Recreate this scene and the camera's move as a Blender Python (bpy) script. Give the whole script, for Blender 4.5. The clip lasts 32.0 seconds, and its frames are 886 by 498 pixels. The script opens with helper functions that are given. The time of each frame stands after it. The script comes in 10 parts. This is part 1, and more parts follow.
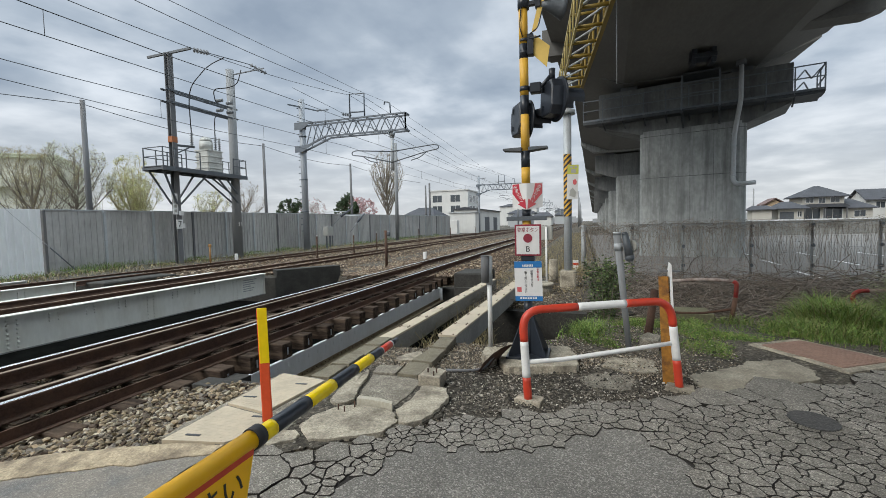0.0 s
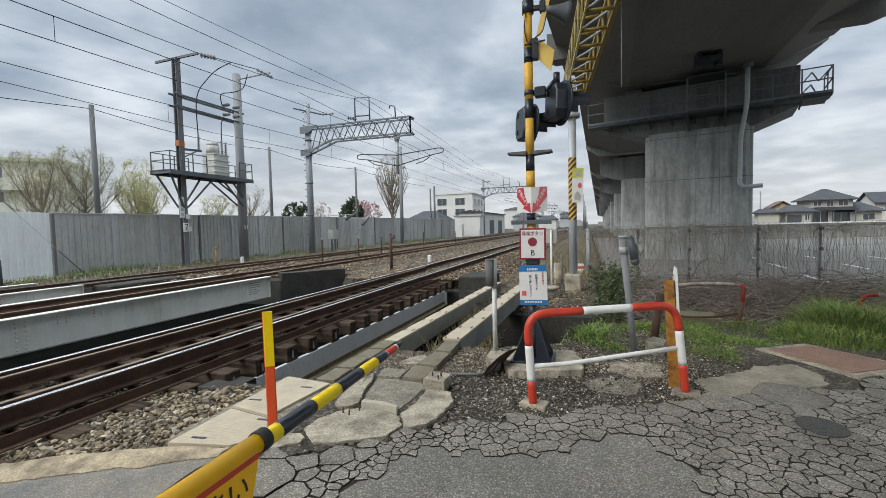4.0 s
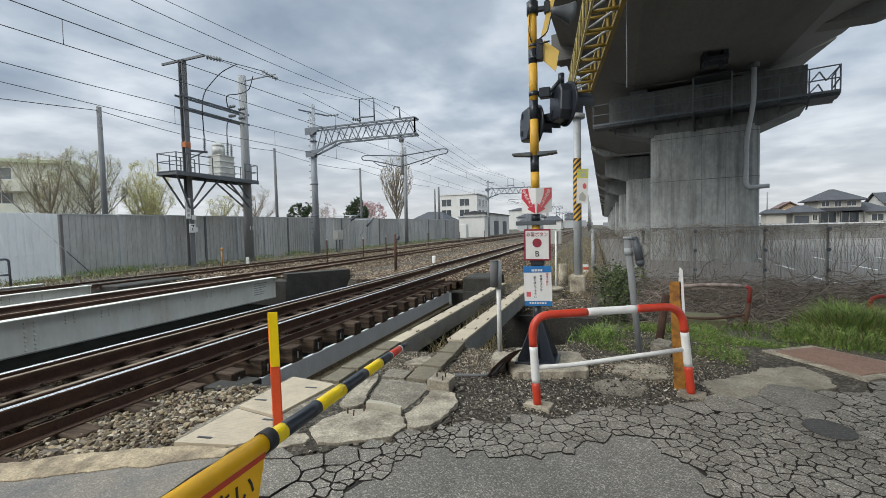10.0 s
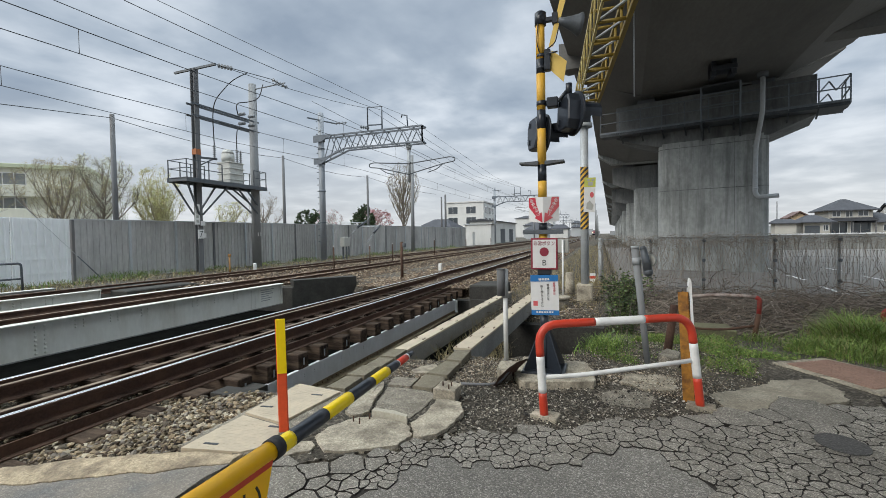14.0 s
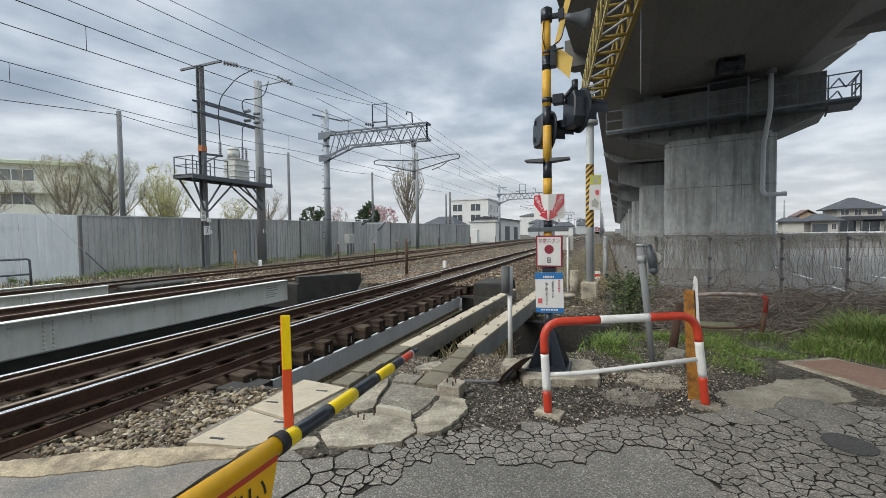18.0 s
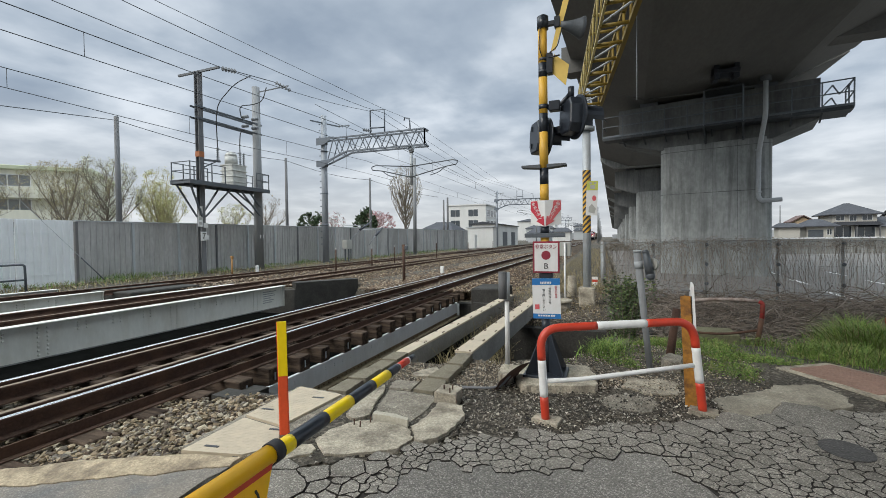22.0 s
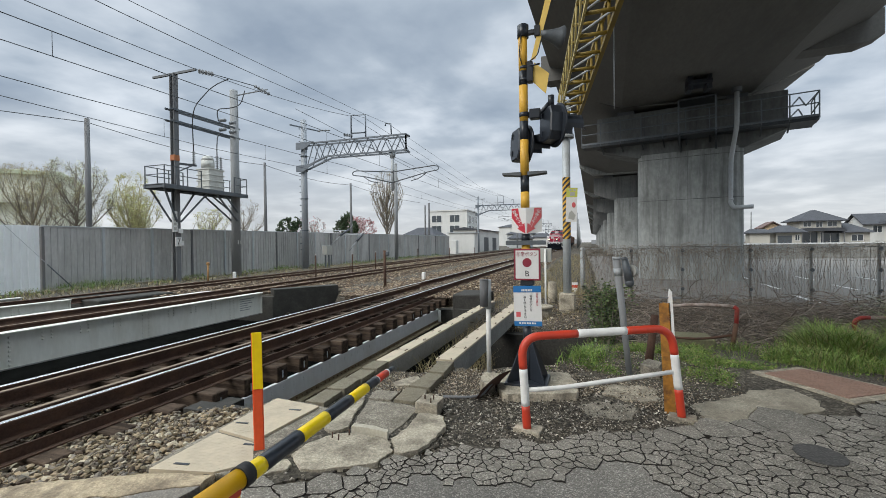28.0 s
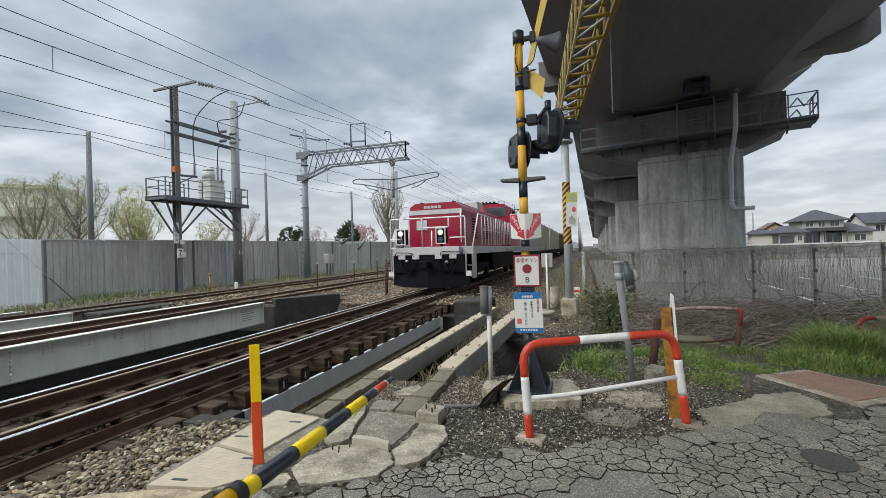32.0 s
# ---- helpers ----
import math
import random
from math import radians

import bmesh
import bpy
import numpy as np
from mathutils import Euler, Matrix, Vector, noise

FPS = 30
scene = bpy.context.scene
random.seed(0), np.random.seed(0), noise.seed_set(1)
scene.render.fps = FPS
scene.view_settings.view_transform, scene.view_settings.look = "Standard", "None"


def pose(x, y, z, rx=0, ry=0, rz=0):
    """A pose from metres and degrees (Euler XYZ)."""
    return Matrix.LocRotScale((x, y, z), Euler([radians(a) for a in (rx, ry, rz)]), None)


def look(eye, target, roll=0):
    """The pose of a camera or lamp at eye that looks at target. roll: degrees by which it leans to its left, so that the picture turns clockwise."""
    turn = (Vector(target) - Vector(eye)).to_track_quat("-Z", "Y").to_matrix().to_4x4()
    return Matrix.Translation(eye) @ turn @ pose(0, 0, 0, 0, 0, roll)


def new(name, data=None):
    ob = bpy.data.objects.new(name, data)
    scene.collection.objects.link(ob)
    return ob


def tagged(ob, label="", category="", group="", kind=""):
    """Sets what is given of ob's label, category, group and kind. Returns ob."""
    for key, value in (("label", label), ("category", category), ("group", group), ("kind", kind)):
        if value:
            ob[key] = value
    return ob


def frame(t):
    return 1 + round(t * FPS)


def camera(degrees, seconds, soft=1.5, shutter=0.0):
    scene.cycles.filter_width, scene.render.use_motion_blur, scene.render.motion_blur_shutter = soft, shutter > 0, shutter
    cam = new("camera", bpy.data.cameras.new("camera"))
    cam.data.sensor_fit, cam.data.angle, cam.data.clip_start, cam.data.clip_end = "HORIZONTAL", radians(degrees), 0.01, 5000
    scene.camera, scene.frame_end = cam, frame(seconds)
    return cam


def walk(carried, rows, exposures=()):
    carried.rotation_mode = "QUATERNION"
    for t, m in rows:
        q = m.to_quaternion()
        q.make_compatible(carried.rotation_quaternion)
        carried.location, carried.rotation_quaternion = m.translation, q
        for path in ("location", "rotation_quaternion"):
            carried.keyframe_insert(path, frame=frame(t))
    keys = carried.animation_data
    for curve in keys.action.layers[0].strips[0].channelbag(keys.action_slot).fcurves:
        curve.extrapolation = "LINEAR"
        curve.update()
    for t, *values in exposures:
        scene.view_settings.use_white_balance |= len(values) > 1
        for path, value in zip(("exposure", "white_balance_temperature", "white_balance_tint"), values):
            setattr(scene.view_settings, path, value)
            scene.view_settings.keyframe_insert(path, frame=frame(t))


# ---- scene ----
cam = camera(91.4, 32.0, soft=0.6)
PATH = [
    (0, (4.253, 0.02, 1.295), (3.634, 1.918, 1.18), -1.3),
    (0.5, (4.256, 0.024, 1.295), (3.636, 1.922, 1.183), -1.3),
    (1, (4.255, 0.023, 1.293), (3.632, 1.92, 1.186), -1.3),
    (1.5, (4.255, 0.02, 1.297), (3.629, 1.917, 1.197), -1.3),
    (2, (4.256, 0.012, 1.3), (3.626, 1.908, 1.205), -1.3),
    (2.5, (4.252, 0.012, 1.302), (3.62, 1.908, 1.211), -1.3),
    (3, (4.257, 0.01, 1.301), (3.622, 1.904, 1.211), -1.3),
    (3.5, (4.255, 0.015, 1.3), (3.617, 1.909, 1.206), -1.3),
    (5.5, (4.257, 0.011, 1.299), (3.613, 1.902, 1.189), -1.3),
    (6, (4.258, 0.008, 1.297), (3.61, 1.897, 1.189), -1.4),
    (6.5, (4.255, 0.01, 1.3), (3.604, 1.898, 1.193), -1.4),
    (7, (4.255, 0.006, 1.299), (3.602, 1.894, 1.195), -1.4),
    (7.5, (4.255, 0.008, 1.299), (3.601, 1.896, 1.197), -1.5),
    (8, (4.256, 0.012, 1.3), (3.603, 1.899, 1.199), -1.5),
    (8.5, (4.255, 0.018, 1.299), (3.603, 1.906, 1.199), -1.5),
    (9, (4.254, 0.012, 1.3), (3.601, 1.9, 1.2), -1.5),
    (9.5, (4.256, 0.016, 1.3), (3.601, 1.902, 1.2), -1.4),
    (10, (4.256, 0.011, 1.302), (3.597, 1.897, 1.206), -1.3),
    (10.5, (4.253, 0.012, 1.303), (3.588, 1.896, 1.215), -1.2),
    (11, (4.253, 0.011, 1.311), (3.581, 1.893, 1.234), -1.0),
    (11.5, (4.248, 0.004, 1.312), (3.568, 1.884, 1.246), -0.8),
    (12, (4.253, -0.001, 1.312), (3.566, 1.877, 1.251), -0.7),
    (12.5, (4.252, -0.003, 1.308), (3.56, 1.873, 1.248), -0.5),
    (13, (4.254, 0.0, 1.307), (3.561, 1.875, 1.247), -0.5),
    (13.5, (4.255, 0.0, 1.308), (3.563, 1.876, 1.249), -0.7),
    (14, (4.252, 0.003, 1.309), (3.566, 1.881, 1.248), -0.9),
    (14.5, (4.256, 0.002, 1.309), (3.574, 1.881, 1.245), -1.1),
    (16.5, (4.253, -0.002, 1.308), (3.562, 1.873, 1.236), -1.0),
    (17, (4.254, 0.001, 1.307), (3.556, 1.874, 1.235), -0.8),
    (17.5, (4.25, 0.004, 1.306), (3.548, 1.875, 1.235), -0.8),
    (18, (4.25, 0.003, 1.307), (3.545, 1.873, 1.234), -0.7),
    (18.5, (4.251, -0.001, 1.307), (3.544, 1.868, 1.233), -0.6),
    (19, (4.25, 0.002, 1.308), (3.542, 1.871, 1.232), -0.6),
    (19.5, (4.251, -0.003, 1.309), (3.542, 1.866, 1.233), -0.6),
    (20, (4.25, -0.003, 1.308), (3.541, 1.866, 1.236), -0.7),
    (20.5, (4.257, 0.005, 1.308), (3.548, 1.874, 1.243), -0.8),
    (21, (4.254, 0.004, 1.312), (3.547, 1.874, 1.255), -0.8),
    (21.5, (4.254, -0.002, 1.312), (3.551, 1.87, 1.26), -0.8),
    (22, (4.255, 0.006, 1.311), (3.56, 1.881, 1.263), -0.7),
    (22.5, (4.248, -0.004, 1.313), (3.563, 1.875, 1.266), -0.7),
    (23, (4.257, 0.006, 1.312), (3.581, 1.887, 1.267), -0.9),
    (23.5, (4.258, 0.008, 1.315), (3.586, 1.891, 1.272), -0.9),
    (24, (4.255, 0.007, 1.315), (3.586, 1.891, 1.276), -1.0),
    (24.5, (4.252, 0.005, 1.316), (3.581, 1.889, 1.28), -0.9),
    (25, (4.254, 0.003, 1.317), (3.582, 1.886, 1.284), -0.9),
    (25.5, (4.244, -0.001, 1.318), (3.579, 1.885, 1.288), -0.9),
    (27.5, (4.245, 0.03, 1.33), (3.627, 1.932, 1.307), -0.6),
    (28, (4.248, 0.044, 1.329), (3.634, 1.947, 1.305), -0.7),
    (28.5, (4.247, 0.037, 1.329), (3.637, 1.942, 1.303), -1.0),
    (29, (4.244, 0.048, 1.33), (3.639, 1.955, 1.303), -1.3),
    (29.5, (4.255, 0.058, 1.33), (3.649, 1.964, 1.306), -1.4),
    (30, (4.26, 0.048, 1.333), (3.65, 1.953, 1.314), -1.6),
    (30.5, (4.255, 0.042, 1.332), (3.643, 1.946, 1.319), -1.6),
    (31, (4.251, 0.044, 1.334), (3.641, 1.948, 1.327), -1.6),
    (31.5, (4.265, 0.07, 1.338), (3.654, 1.975, 1.338), -1.6),
    (32, (4.264, 0.072, 1.338), (3.643, 1.973, 1.344), -1.7),
]
walk(cam, [(t, look(eye, target, roll)) for t, eye, target, roll in PATH], [(0, 0.0), (32, 0.0)])

# ---- light: overcast spring sky, a weak veiled sun ----
SUN_EL, SUN_AZ = 38.0, -142.0     # degrees; azimuth to the right of +y


def make_world():
    world = bpy.data.worlds.new("overcast_sky")
    scene.world = world
    world.use_nodes = True
    nt = world.node_tree
    N, L = nt.nodes, nt.links
    N.clear()
    out = N.new("ShaderNodeOutputWorld")
    bg = N.new("ShaderNodeBackground")
    sky = N.new("ShaderNodeTexSky")
    sky.sky_type = "NISHITA"
    sky.sun_disc = False
    sky.sun_elevation = radians(SUN_EL)
    sky.sun_rotation = radians(SUN_AZ)
    sky.altitude = 10
    sky.air_density, sky.dust_density, sky.ozone_density = 1.0, 2.0, 1.0
    tc = N.new("ShaderNodeTexCoord")
    sep = N.new("ShaderNodeSeparateXYZ")
    L.new(tc.outputs["Generated"], sep.inputs[0])
    up = N.new("ShaderNodeMath"); up.operation = "MAXIMUM"; up.inputs[1].default_value = 0.0
    L.new(sep.outputs["Z"], up.inputs[0])
    add = N.new("ShaderNodeMath"); add.operation = "ADD"; add.inputs[1].default_value = 0.16
    L.new(up.outputs[0], add.inputs[0])
    comb = N.new("ShaderNodeCombineXYZ")
    for k, axis in enumerate("XY"):
        div = N.new("ShaderNodeMath"); div.operation = "DIVIDE"
        L.new(sep.outputs[axis], div.inputs[0]); L.new(add.outputs[0], div.inputs[1])
        L.new(div.outputs[0], comb.inputs[k])
    big = N.new("ShaderNodeTexNoise"); big.inputs["Scale"].default_value = 1.15; big.inputs["Detail"].default_value = 6
    big.inputs["Roughness"].default_value = 0.5; big.inputs["Distortion"].default_value = 0.35
    fine = N.new("ShaderNodeTexNoise"); fine.inputs["Scale"].default_value = 3.4; fine.inputs["Detail"].default_value = 5
    fine.inputs["Roughness"].default_value = 0.48
    for n in (big, fine):
        L.new(comb.outputs[0], n.inputs["Vector"])
    mixn = N.new("ShaderNodeMix"); mixn.data_type = "FLOAT"; mixn.inputs[0].default_value = 0.35
    L.new(big.outputs["Fac"], mixn.inputs[2]); L.new(fine.outputs["Fac"], mixn.inputs[3])
    ramp = N.new("ShaderNodeValToRGB")
    ramp.color_ramp.elements[0].position, ramp.color_ramp.elements[0].color = 0.36, (0.295, 0.365, 0.46, 1)
    ramp.color_ramp.elements[1].position, ramp.color_ramp.elements[1].color = 0.64, (0.735, 0.80, 0.875, 1)
    e = ramp.color_ramp.elements.new(0.49); e.color = (0.425, 0.50, 0.59, 1)
    L.new(mixn.outputs[0], ramp.inputs[0])
    # paler, warmer veil low over the horizon
    low = N.new("ShaderNodeMapRange"); low.inputs[1].default_value = 0.0; low.inputs[2].default_value = 0.26
    low.inputs[3].default_value = 0.55; low.inputs[4].default_value = 0.0
    L.new(sep.outputs["Z"], low.inputs[0])
    veil = N.new("ShaderNodeMix"); veil.data_type = "RGBA"
    veil.inputs[7].default_value = (0.86, 0.85, 0.82, 1)
    L.new(low.outputs[0], veil.inputs[0]); L.new(ramp.outputs[0], veil.inputs[6])
    gain = N.new("ShaderNodeMix"); gain.data_type = "RGBA"; gain.blend_type = "MULTIPLY"; gain.inputs[0].default_value = 1
    gain.inputs[7].default_value = (9.6, 9.6, 9.6, 1)
    # an overcast sky is brightest overhead
    zc = N.new("ShaderNodeCombineXYZ")
    for k, top in enumerate((57.5, 55.5, 50.5)):
        zen = N.new("ShaderNodeMapRange"); zen.interpolation_type = "SMOOTHSTEP"
        zen.inputs[1].default_value, zen.inputs[2].default_value = 0.46, 1.0
        zen.inputs[3].default_value, zen.inputs[4].default_value = 10.6, top
        L.new(sep.outputs["Z"], zen.inputs[0])
        L.new(zen.outputs[0], zc.inputs[k])
    L.new(zc.outputs[0], gain.inputs[7])
    L.new(veil.outputs[2], gain.inputs[6])
    mix = N.new("ShaderNodeMix"); mix.data_type = "RGBA"; mix.inputs[0].default_value = 0.93
    L.new(sky.outputs[0], mix.inputs[6]); L.new(gain.outputs[2], mix.inputs[7])
    L.new(mix.outputs[2], bg.inputs[0])
    bg.inputs[1].default_value = 0.10
    L.new(bg.outputs[0], out.inputs[0])


make_world()
sun = new("sun", bpy.data.lights.new("sun", "SUN"))
sun.data.energy, sun.data.angle, sun.data.color = 2.1, radians(35), (1.0, 0.95, 0.87)
_a, _e = radians(SUN_AZ), radians(SUN_EL)
sun.matrix_world = look((30 * math.sin(_a) * math.cos(_e), 30 * math.cos(_a) * math.cos(_e), 30 * math.sin(_e)), (0, 0, 0))

# ---- materials ----
def surf(name, base, rough=0.8, metal=0.0, var=0.18, scale=1.5, fine=35.0, bump=0.15, dist=0.01, stain=None, amount=0.5,
         stain_scale=2.0, stretch=(1, 1, 1), pick="", pick_var=0.25, spec=0.5, grit=0.0, grit_scale=110.0, palette=(), streak=None, streak_amount=0.6, streak_scale=1.5):
    """A procedural surface: large and fine variation of tone, stains of another colour, fine relief.
    pick: 'object' or 'island' varies the tone piece by piece; palette: base colours dealt out piece by piece."""
    m = bpy.data.materials.new(name)
    m.use_nodes = True
    nt = m.node_tree
    N, L = nt.nodes, nt.links
    bsdf = N["Principled BSDF"]
    bsdf.inputs["Metallic"].default_value = metal
    bsdf.inputs["Specular IOR Level"].default_value = spec
    tc = N.new("ShaderNodeTexCoord")
    mp = N.new("ShaderNodeMapping"); mp.inputs["Scale"].default_value = stretch
    geo = N.new("ShaderNodeNewGeometry")
    L.new(geo.outputs["Position"] if pick != "moving" else tc.outputs["Object"], mp.inputs["Vector"])
    a = N.new("ShaderNodeTexNoise"); a.inputs["Scale"].default_value = scale; a.inputs["Detail"].default_value = 5; a.inputs["Roughness"].default_value = 0.6
    b = N.new("ShaderNodeTexNoise"); b.inputs["Scale"].default_value = fine; b.inputs["Detail"].default_value = 3
    for n in (a, b):
        L.new(mp.outputs[0], n.inputs["Vector"])
    tone = N.new("ShaderNodeMath"); tone.operation = "ADD"
    L.new(a.outputs["Fac"], tone.inputs[0]); L.new(b.outputs["Fac"], tone.inputs[1])
    rng = N.new("ShaderNodeMapRange"); rng.inputs[1].default_value = 0.65; rng.inputs[2].default_value = 1.35
    rng.inputs[3].default_value = 1 - var; rng.inputs[4].default_value = 1 + var
    L.new(tone.outputs[0], rng.inputs[0])
    val = rng.outputs[0]
    if pick in ("object", "island"):
        if pick == "object":
            src = N.new("ShaderNodeObjectInfo").outputs["Random"]
        else:
            src = geo.outputs["Random Per Island"]
        pr = N.new("ShaderNodeMapRange"); pr.inputs[3].default_value = 1 - pick_var; pr.inputs[4].default_value = 1 + pick_var
        L.new(src, pr.inputs[0])
        mu = N.new("ShaderNodeMath"); mu.operation = "MULTIPLY"
        L.new(val, mu.inputs[0]); L.new(pr.outputs[0], mu.inputs[1])
        val = mu.outputs[0]
    col = N.new("ShaderNodeVectorMath"); col.operation = "SCALE"; col.inputs[0].default_value = base
    L.new(val, col.inputs["Scale"])
    if palette:
        deal = N.new("ShaderNodeValToRGB"); deal.color_ramp.interpolation = "CONSTANT"
        for k, c in enumerate(palette):
            e = deal.color_ramp.elements[k] if k < 2 else deal.color_ramp.elements.new(k / len(palette))
            e.position, e.color = k / len(palette), (*c, 1)
        spin = N.new("ShaderNodeMath"); spin.operation = "MULTIPLY"; spin.inputs[1].default_value = 37.0
        wrap = N.new("ShaderNodeMath"); wrap.operation = "FRACT"
        L.new(geo.outputs["Random Per Island"] if pick == "island" else N.new("ShaderNodeObjectInfo").outputs["Random"], spin.inputs[0])
        L.new(spin.outputs[0], wrap.inputs[0]); L.new(wrap.outputs[0], deal.inputs[0])
        L.new(deal.outputs[0], col.inputs[0])
    out = col.outputs[0]
    if stain:
        s = N.new("ShaderNodeTexNoise"); s.inputs["Scale"].default_value = stain_scale; s.inputs["Detail"].default_value = 6; s.inputs["Roughness"].default_value = 0.65
        L.new(mp.outputs[0], s.inputs["Vector"])
        sr = N.new("ShaderNodeMapRange"); sr.inputs[1].default_value = 0.46; sr.inputs[2].default_value = 0.68
        sr.inputs[3].default_value = 0.0; sr.inputs[4].default_value = amount
        L.new(s.outputs["Fac"], sr.inputs[0])
        mx = N.new("ShaderNodeMix"); mx.data_type = "RGBA"; mx.inputs[7].default_value = (*stain, 1)
        L.new(sr.outputs[0], mx.inputs[0]); L.new(out, mx.inputs[6])
        out = mx.outputs[2]
    if streak:
        # stains run down the surface
        rm = N.new("ShaderNodeMapping"); rm.inputs["Scale"].default_value = (1, 1, 0.07)
        L.new(geo.outputs["Position"], rm.inputs["Vector"])
        rn = N.new("ShaderNodeTexNoise"); rn.inputs["Scale"].default_value = streak_scale; rn.inputs["Detail"].default_value = 7; rn.inputs["Roughness"].default_value = 0.7
        L.new(rm.outputs[0], rn.inputs["Vector"])
        rs = N.new("ShaderNodeMapRange"); rs.inputs[1].default_value = 0.45; rs.inputs[2].default_value = 0.72
        rs.inputs[3].default_value = 0.0; rs.inputs[4].default_value = streak_amount
        L.new(rn.outputs["Fac"], rs.inputs[0])
        rx = N.new("ShaderNodeMix"); rx.data_type = "RGBA"; rx.inputs[7].default_value = (*streak, 1)
        L.new(rs.outputs[0], rx.inputs[0]); L.new(out, rx.inputs[6])
        out = rx.outputs[2]
    if grit:
        vo = N.new("ShaderNodeTexVoronoi"); vo.inputs["Scale"].default_value = grit_scale
        L.new(mp.outputs[0], vo.inputs["Vector"])
        gr = N.new("ShaderNodeValToRGB")
        for k, (pos, v) in enumerate(((0.0, 1 - 0.8 * grit), (0.30, 1 - 0.4 * grit), (0.62, 1.0), (0.84, 1 + 0.7 * grit), (0.97, 1 + 2.0 * grit))):
            e = gr.color_ramp.elements[k] if k < 2 else gr.color_ramp.elements.new(pos)
            e.position, e.color = pos, (v / 2, v / 2, v / 2, 1)
        sp = N.new("ShaderNodeSeparateColor")
        L.new(vo.outputs["Color"], sp.inputs[0]); L.new(sp.outputs[0], gr.inputs[0])
        gm = N.new("ShaderNodeVectorMath"); gm.operation = "MULTIPLY"
        L.new(out, gm.inputs[0]); L.new(gr.outputs[0], gm.inputs[1])
        g2 = N.new("ShaderNodeVectorMath"); g2.operation = "SCALE"; g2.inputs["Scale"].default_value = 2.0
        L.new(gm.outputs[0], g2.inputs[0])
        out = g2.outputs[0]
    L.new(out, bsdf.inputs["Base Color"])
    rr = N.new("ShaderNodeMapRange"); rr.inputs[3].default_value = max(0.02, rough - 0.12); rr.inputs[4].default_value = min(1, rough + 0.1)
    L.new(a.outputs["Fac"], rr.inputs[0]); L.new(rr.outputs[0], bsdf.inputs["Roughness"])
    if bump:
        bp = N.new("ShaderNodeBump"); bp.inputs["Strength"].default_value = bump; bp.inputs["Distance"].default_value = dist
        L.new(b.outputs["Fac"], bp.inputs["Height"]); L.new(bp.outputs[0], bsdf.inputs["Normal"])
    return m


def glow(name, color, strength):
    m = bpy.data.materials.new(name)
    m.use_nodes = True
    bsdf = m.node_tree.nodes["Principled BSDF"]
    bsdf.inputs["Base Color"].default_value = (*color, 1)
    bsdf.inputs["Emission Color"].default_value = (*color, 1)
    bsdf.inputs["Emission Strength"].default_value = strength
    return m


ASPHALT = surf("asphalt", (0.172, 0.162, 0.145), 0.93, var=0.16, scale=1.1, fine=130, bump=0.8, dist=0.006, stain=(0.27, 0.255, 0.225), amount=0.6, stain_scale=1.6, spec=0.3, grit=0.48, grit_scale=150)
ASPHALT_PIECE = surf("crazed_asphalt", (0.222, 0.206, 0.178), 0.93, var=0.32, scale=5.0, fine=110, bump=1.0, dist=0.007, stain=(0.095, 0.086, 0.072), amount=0.62, stain_scale=2.1, pick="island", pick_var=0.16, spec=0.3, grit=0.46, grit_scale=150)
CRACK = surf("crack_dirt", (0.030, 0.027, 0.024), 0.95, var=0.3, fine=80, bump=0.4, spec=0.2)
SOIL = surf("soil", (0.078, 0.070, 0.057), 0.95, var=0.5, scale=2.5, fine=45, bump=0.9, dist=0.02, stain=(0.15, 0.132, 0.104), amount=0.55, stain_scale=4, spec=0.2, grit=0.6, grit_scale=60)
BALLAST = surf("ballast_bed", (0.072, 0.054, 0.038), 0.95, var=0.5, scale=3.0, fine=22, bump=1.0, dist=0.04, stain=(0.08, 0.065, 0.05), amount=0.6, stain_scale=14, spec=0.2, grit=0.85, grit_scale=22)
STONE = surf("ballast_stone", (0.25, 0.2, 0.14), 0.9, var=0.22, scale=9, fine=70, bump=0.3, dist=0.004, pick="island", pick_var=0.28, spec=0.3,
             palette=((0.33, 0.262, 0.175), (0.225, 0.198, 0.165), (0.19, 0.155, 0.10), (0.085, 0.062, 0.045), (0.44, 0.39, 0.295), (0.275, 0.215, 0.14), (0.13, 0.108, 0.082)))
RUSTY_STONE = surf("rusty_ballast_stone", (0.25, 0.178, 0.115), 0.9, var=0.25, scale=9, fine=70, bump=0.3, dist=0.004, pick="island", pick_var=0.3, spec=0.2,
                   palette=((0.28, 0.212, 0.145), (0.17, 0.12, 0.08), (0.085, 0.061, 0.044), (0.38, 0.315, 0.235), (0.22, 0.17, 0.127), (0.127, 0.098, 0.076)))
CHIP = surf("dark_chippings", (0.130, 0.114, 0.090), 0.85, var=0.25, scale=9, fine=70, bump=0.3, dist=0.004, pick="island", pick_var=0.3, spec=0.35,
            palette=((0.030, 0.028, 0.026), (0.060, 0.053, 0.045), (0.105, 0.092, 0.075), (0.19, 0.165, 0.13), (0.045, 0.041, 0.036), (0.27, 0.245, 0.205)))
CONCRETE = surf("concrete", (0.30, 0.295, 0.275), 0.88, var=0.22, scale=0.9, fine=40, bump=0.25, dist=0.006, stain=(0.16, 0.155, 0.14), amount=0.6, stain_scale=1.4)
OLD_CONCRETE = surf("weathered_concrete", (0.385, 0.345, 0.272), 0.94, var=0.5, scale=4.5, fine=60, bump=0.8, dist=0.010, stain=(0.15, 0.132, 0.104), amount=0.9, stain_scale=5, spec=0.2, grit=0.12, grit_scale=220)
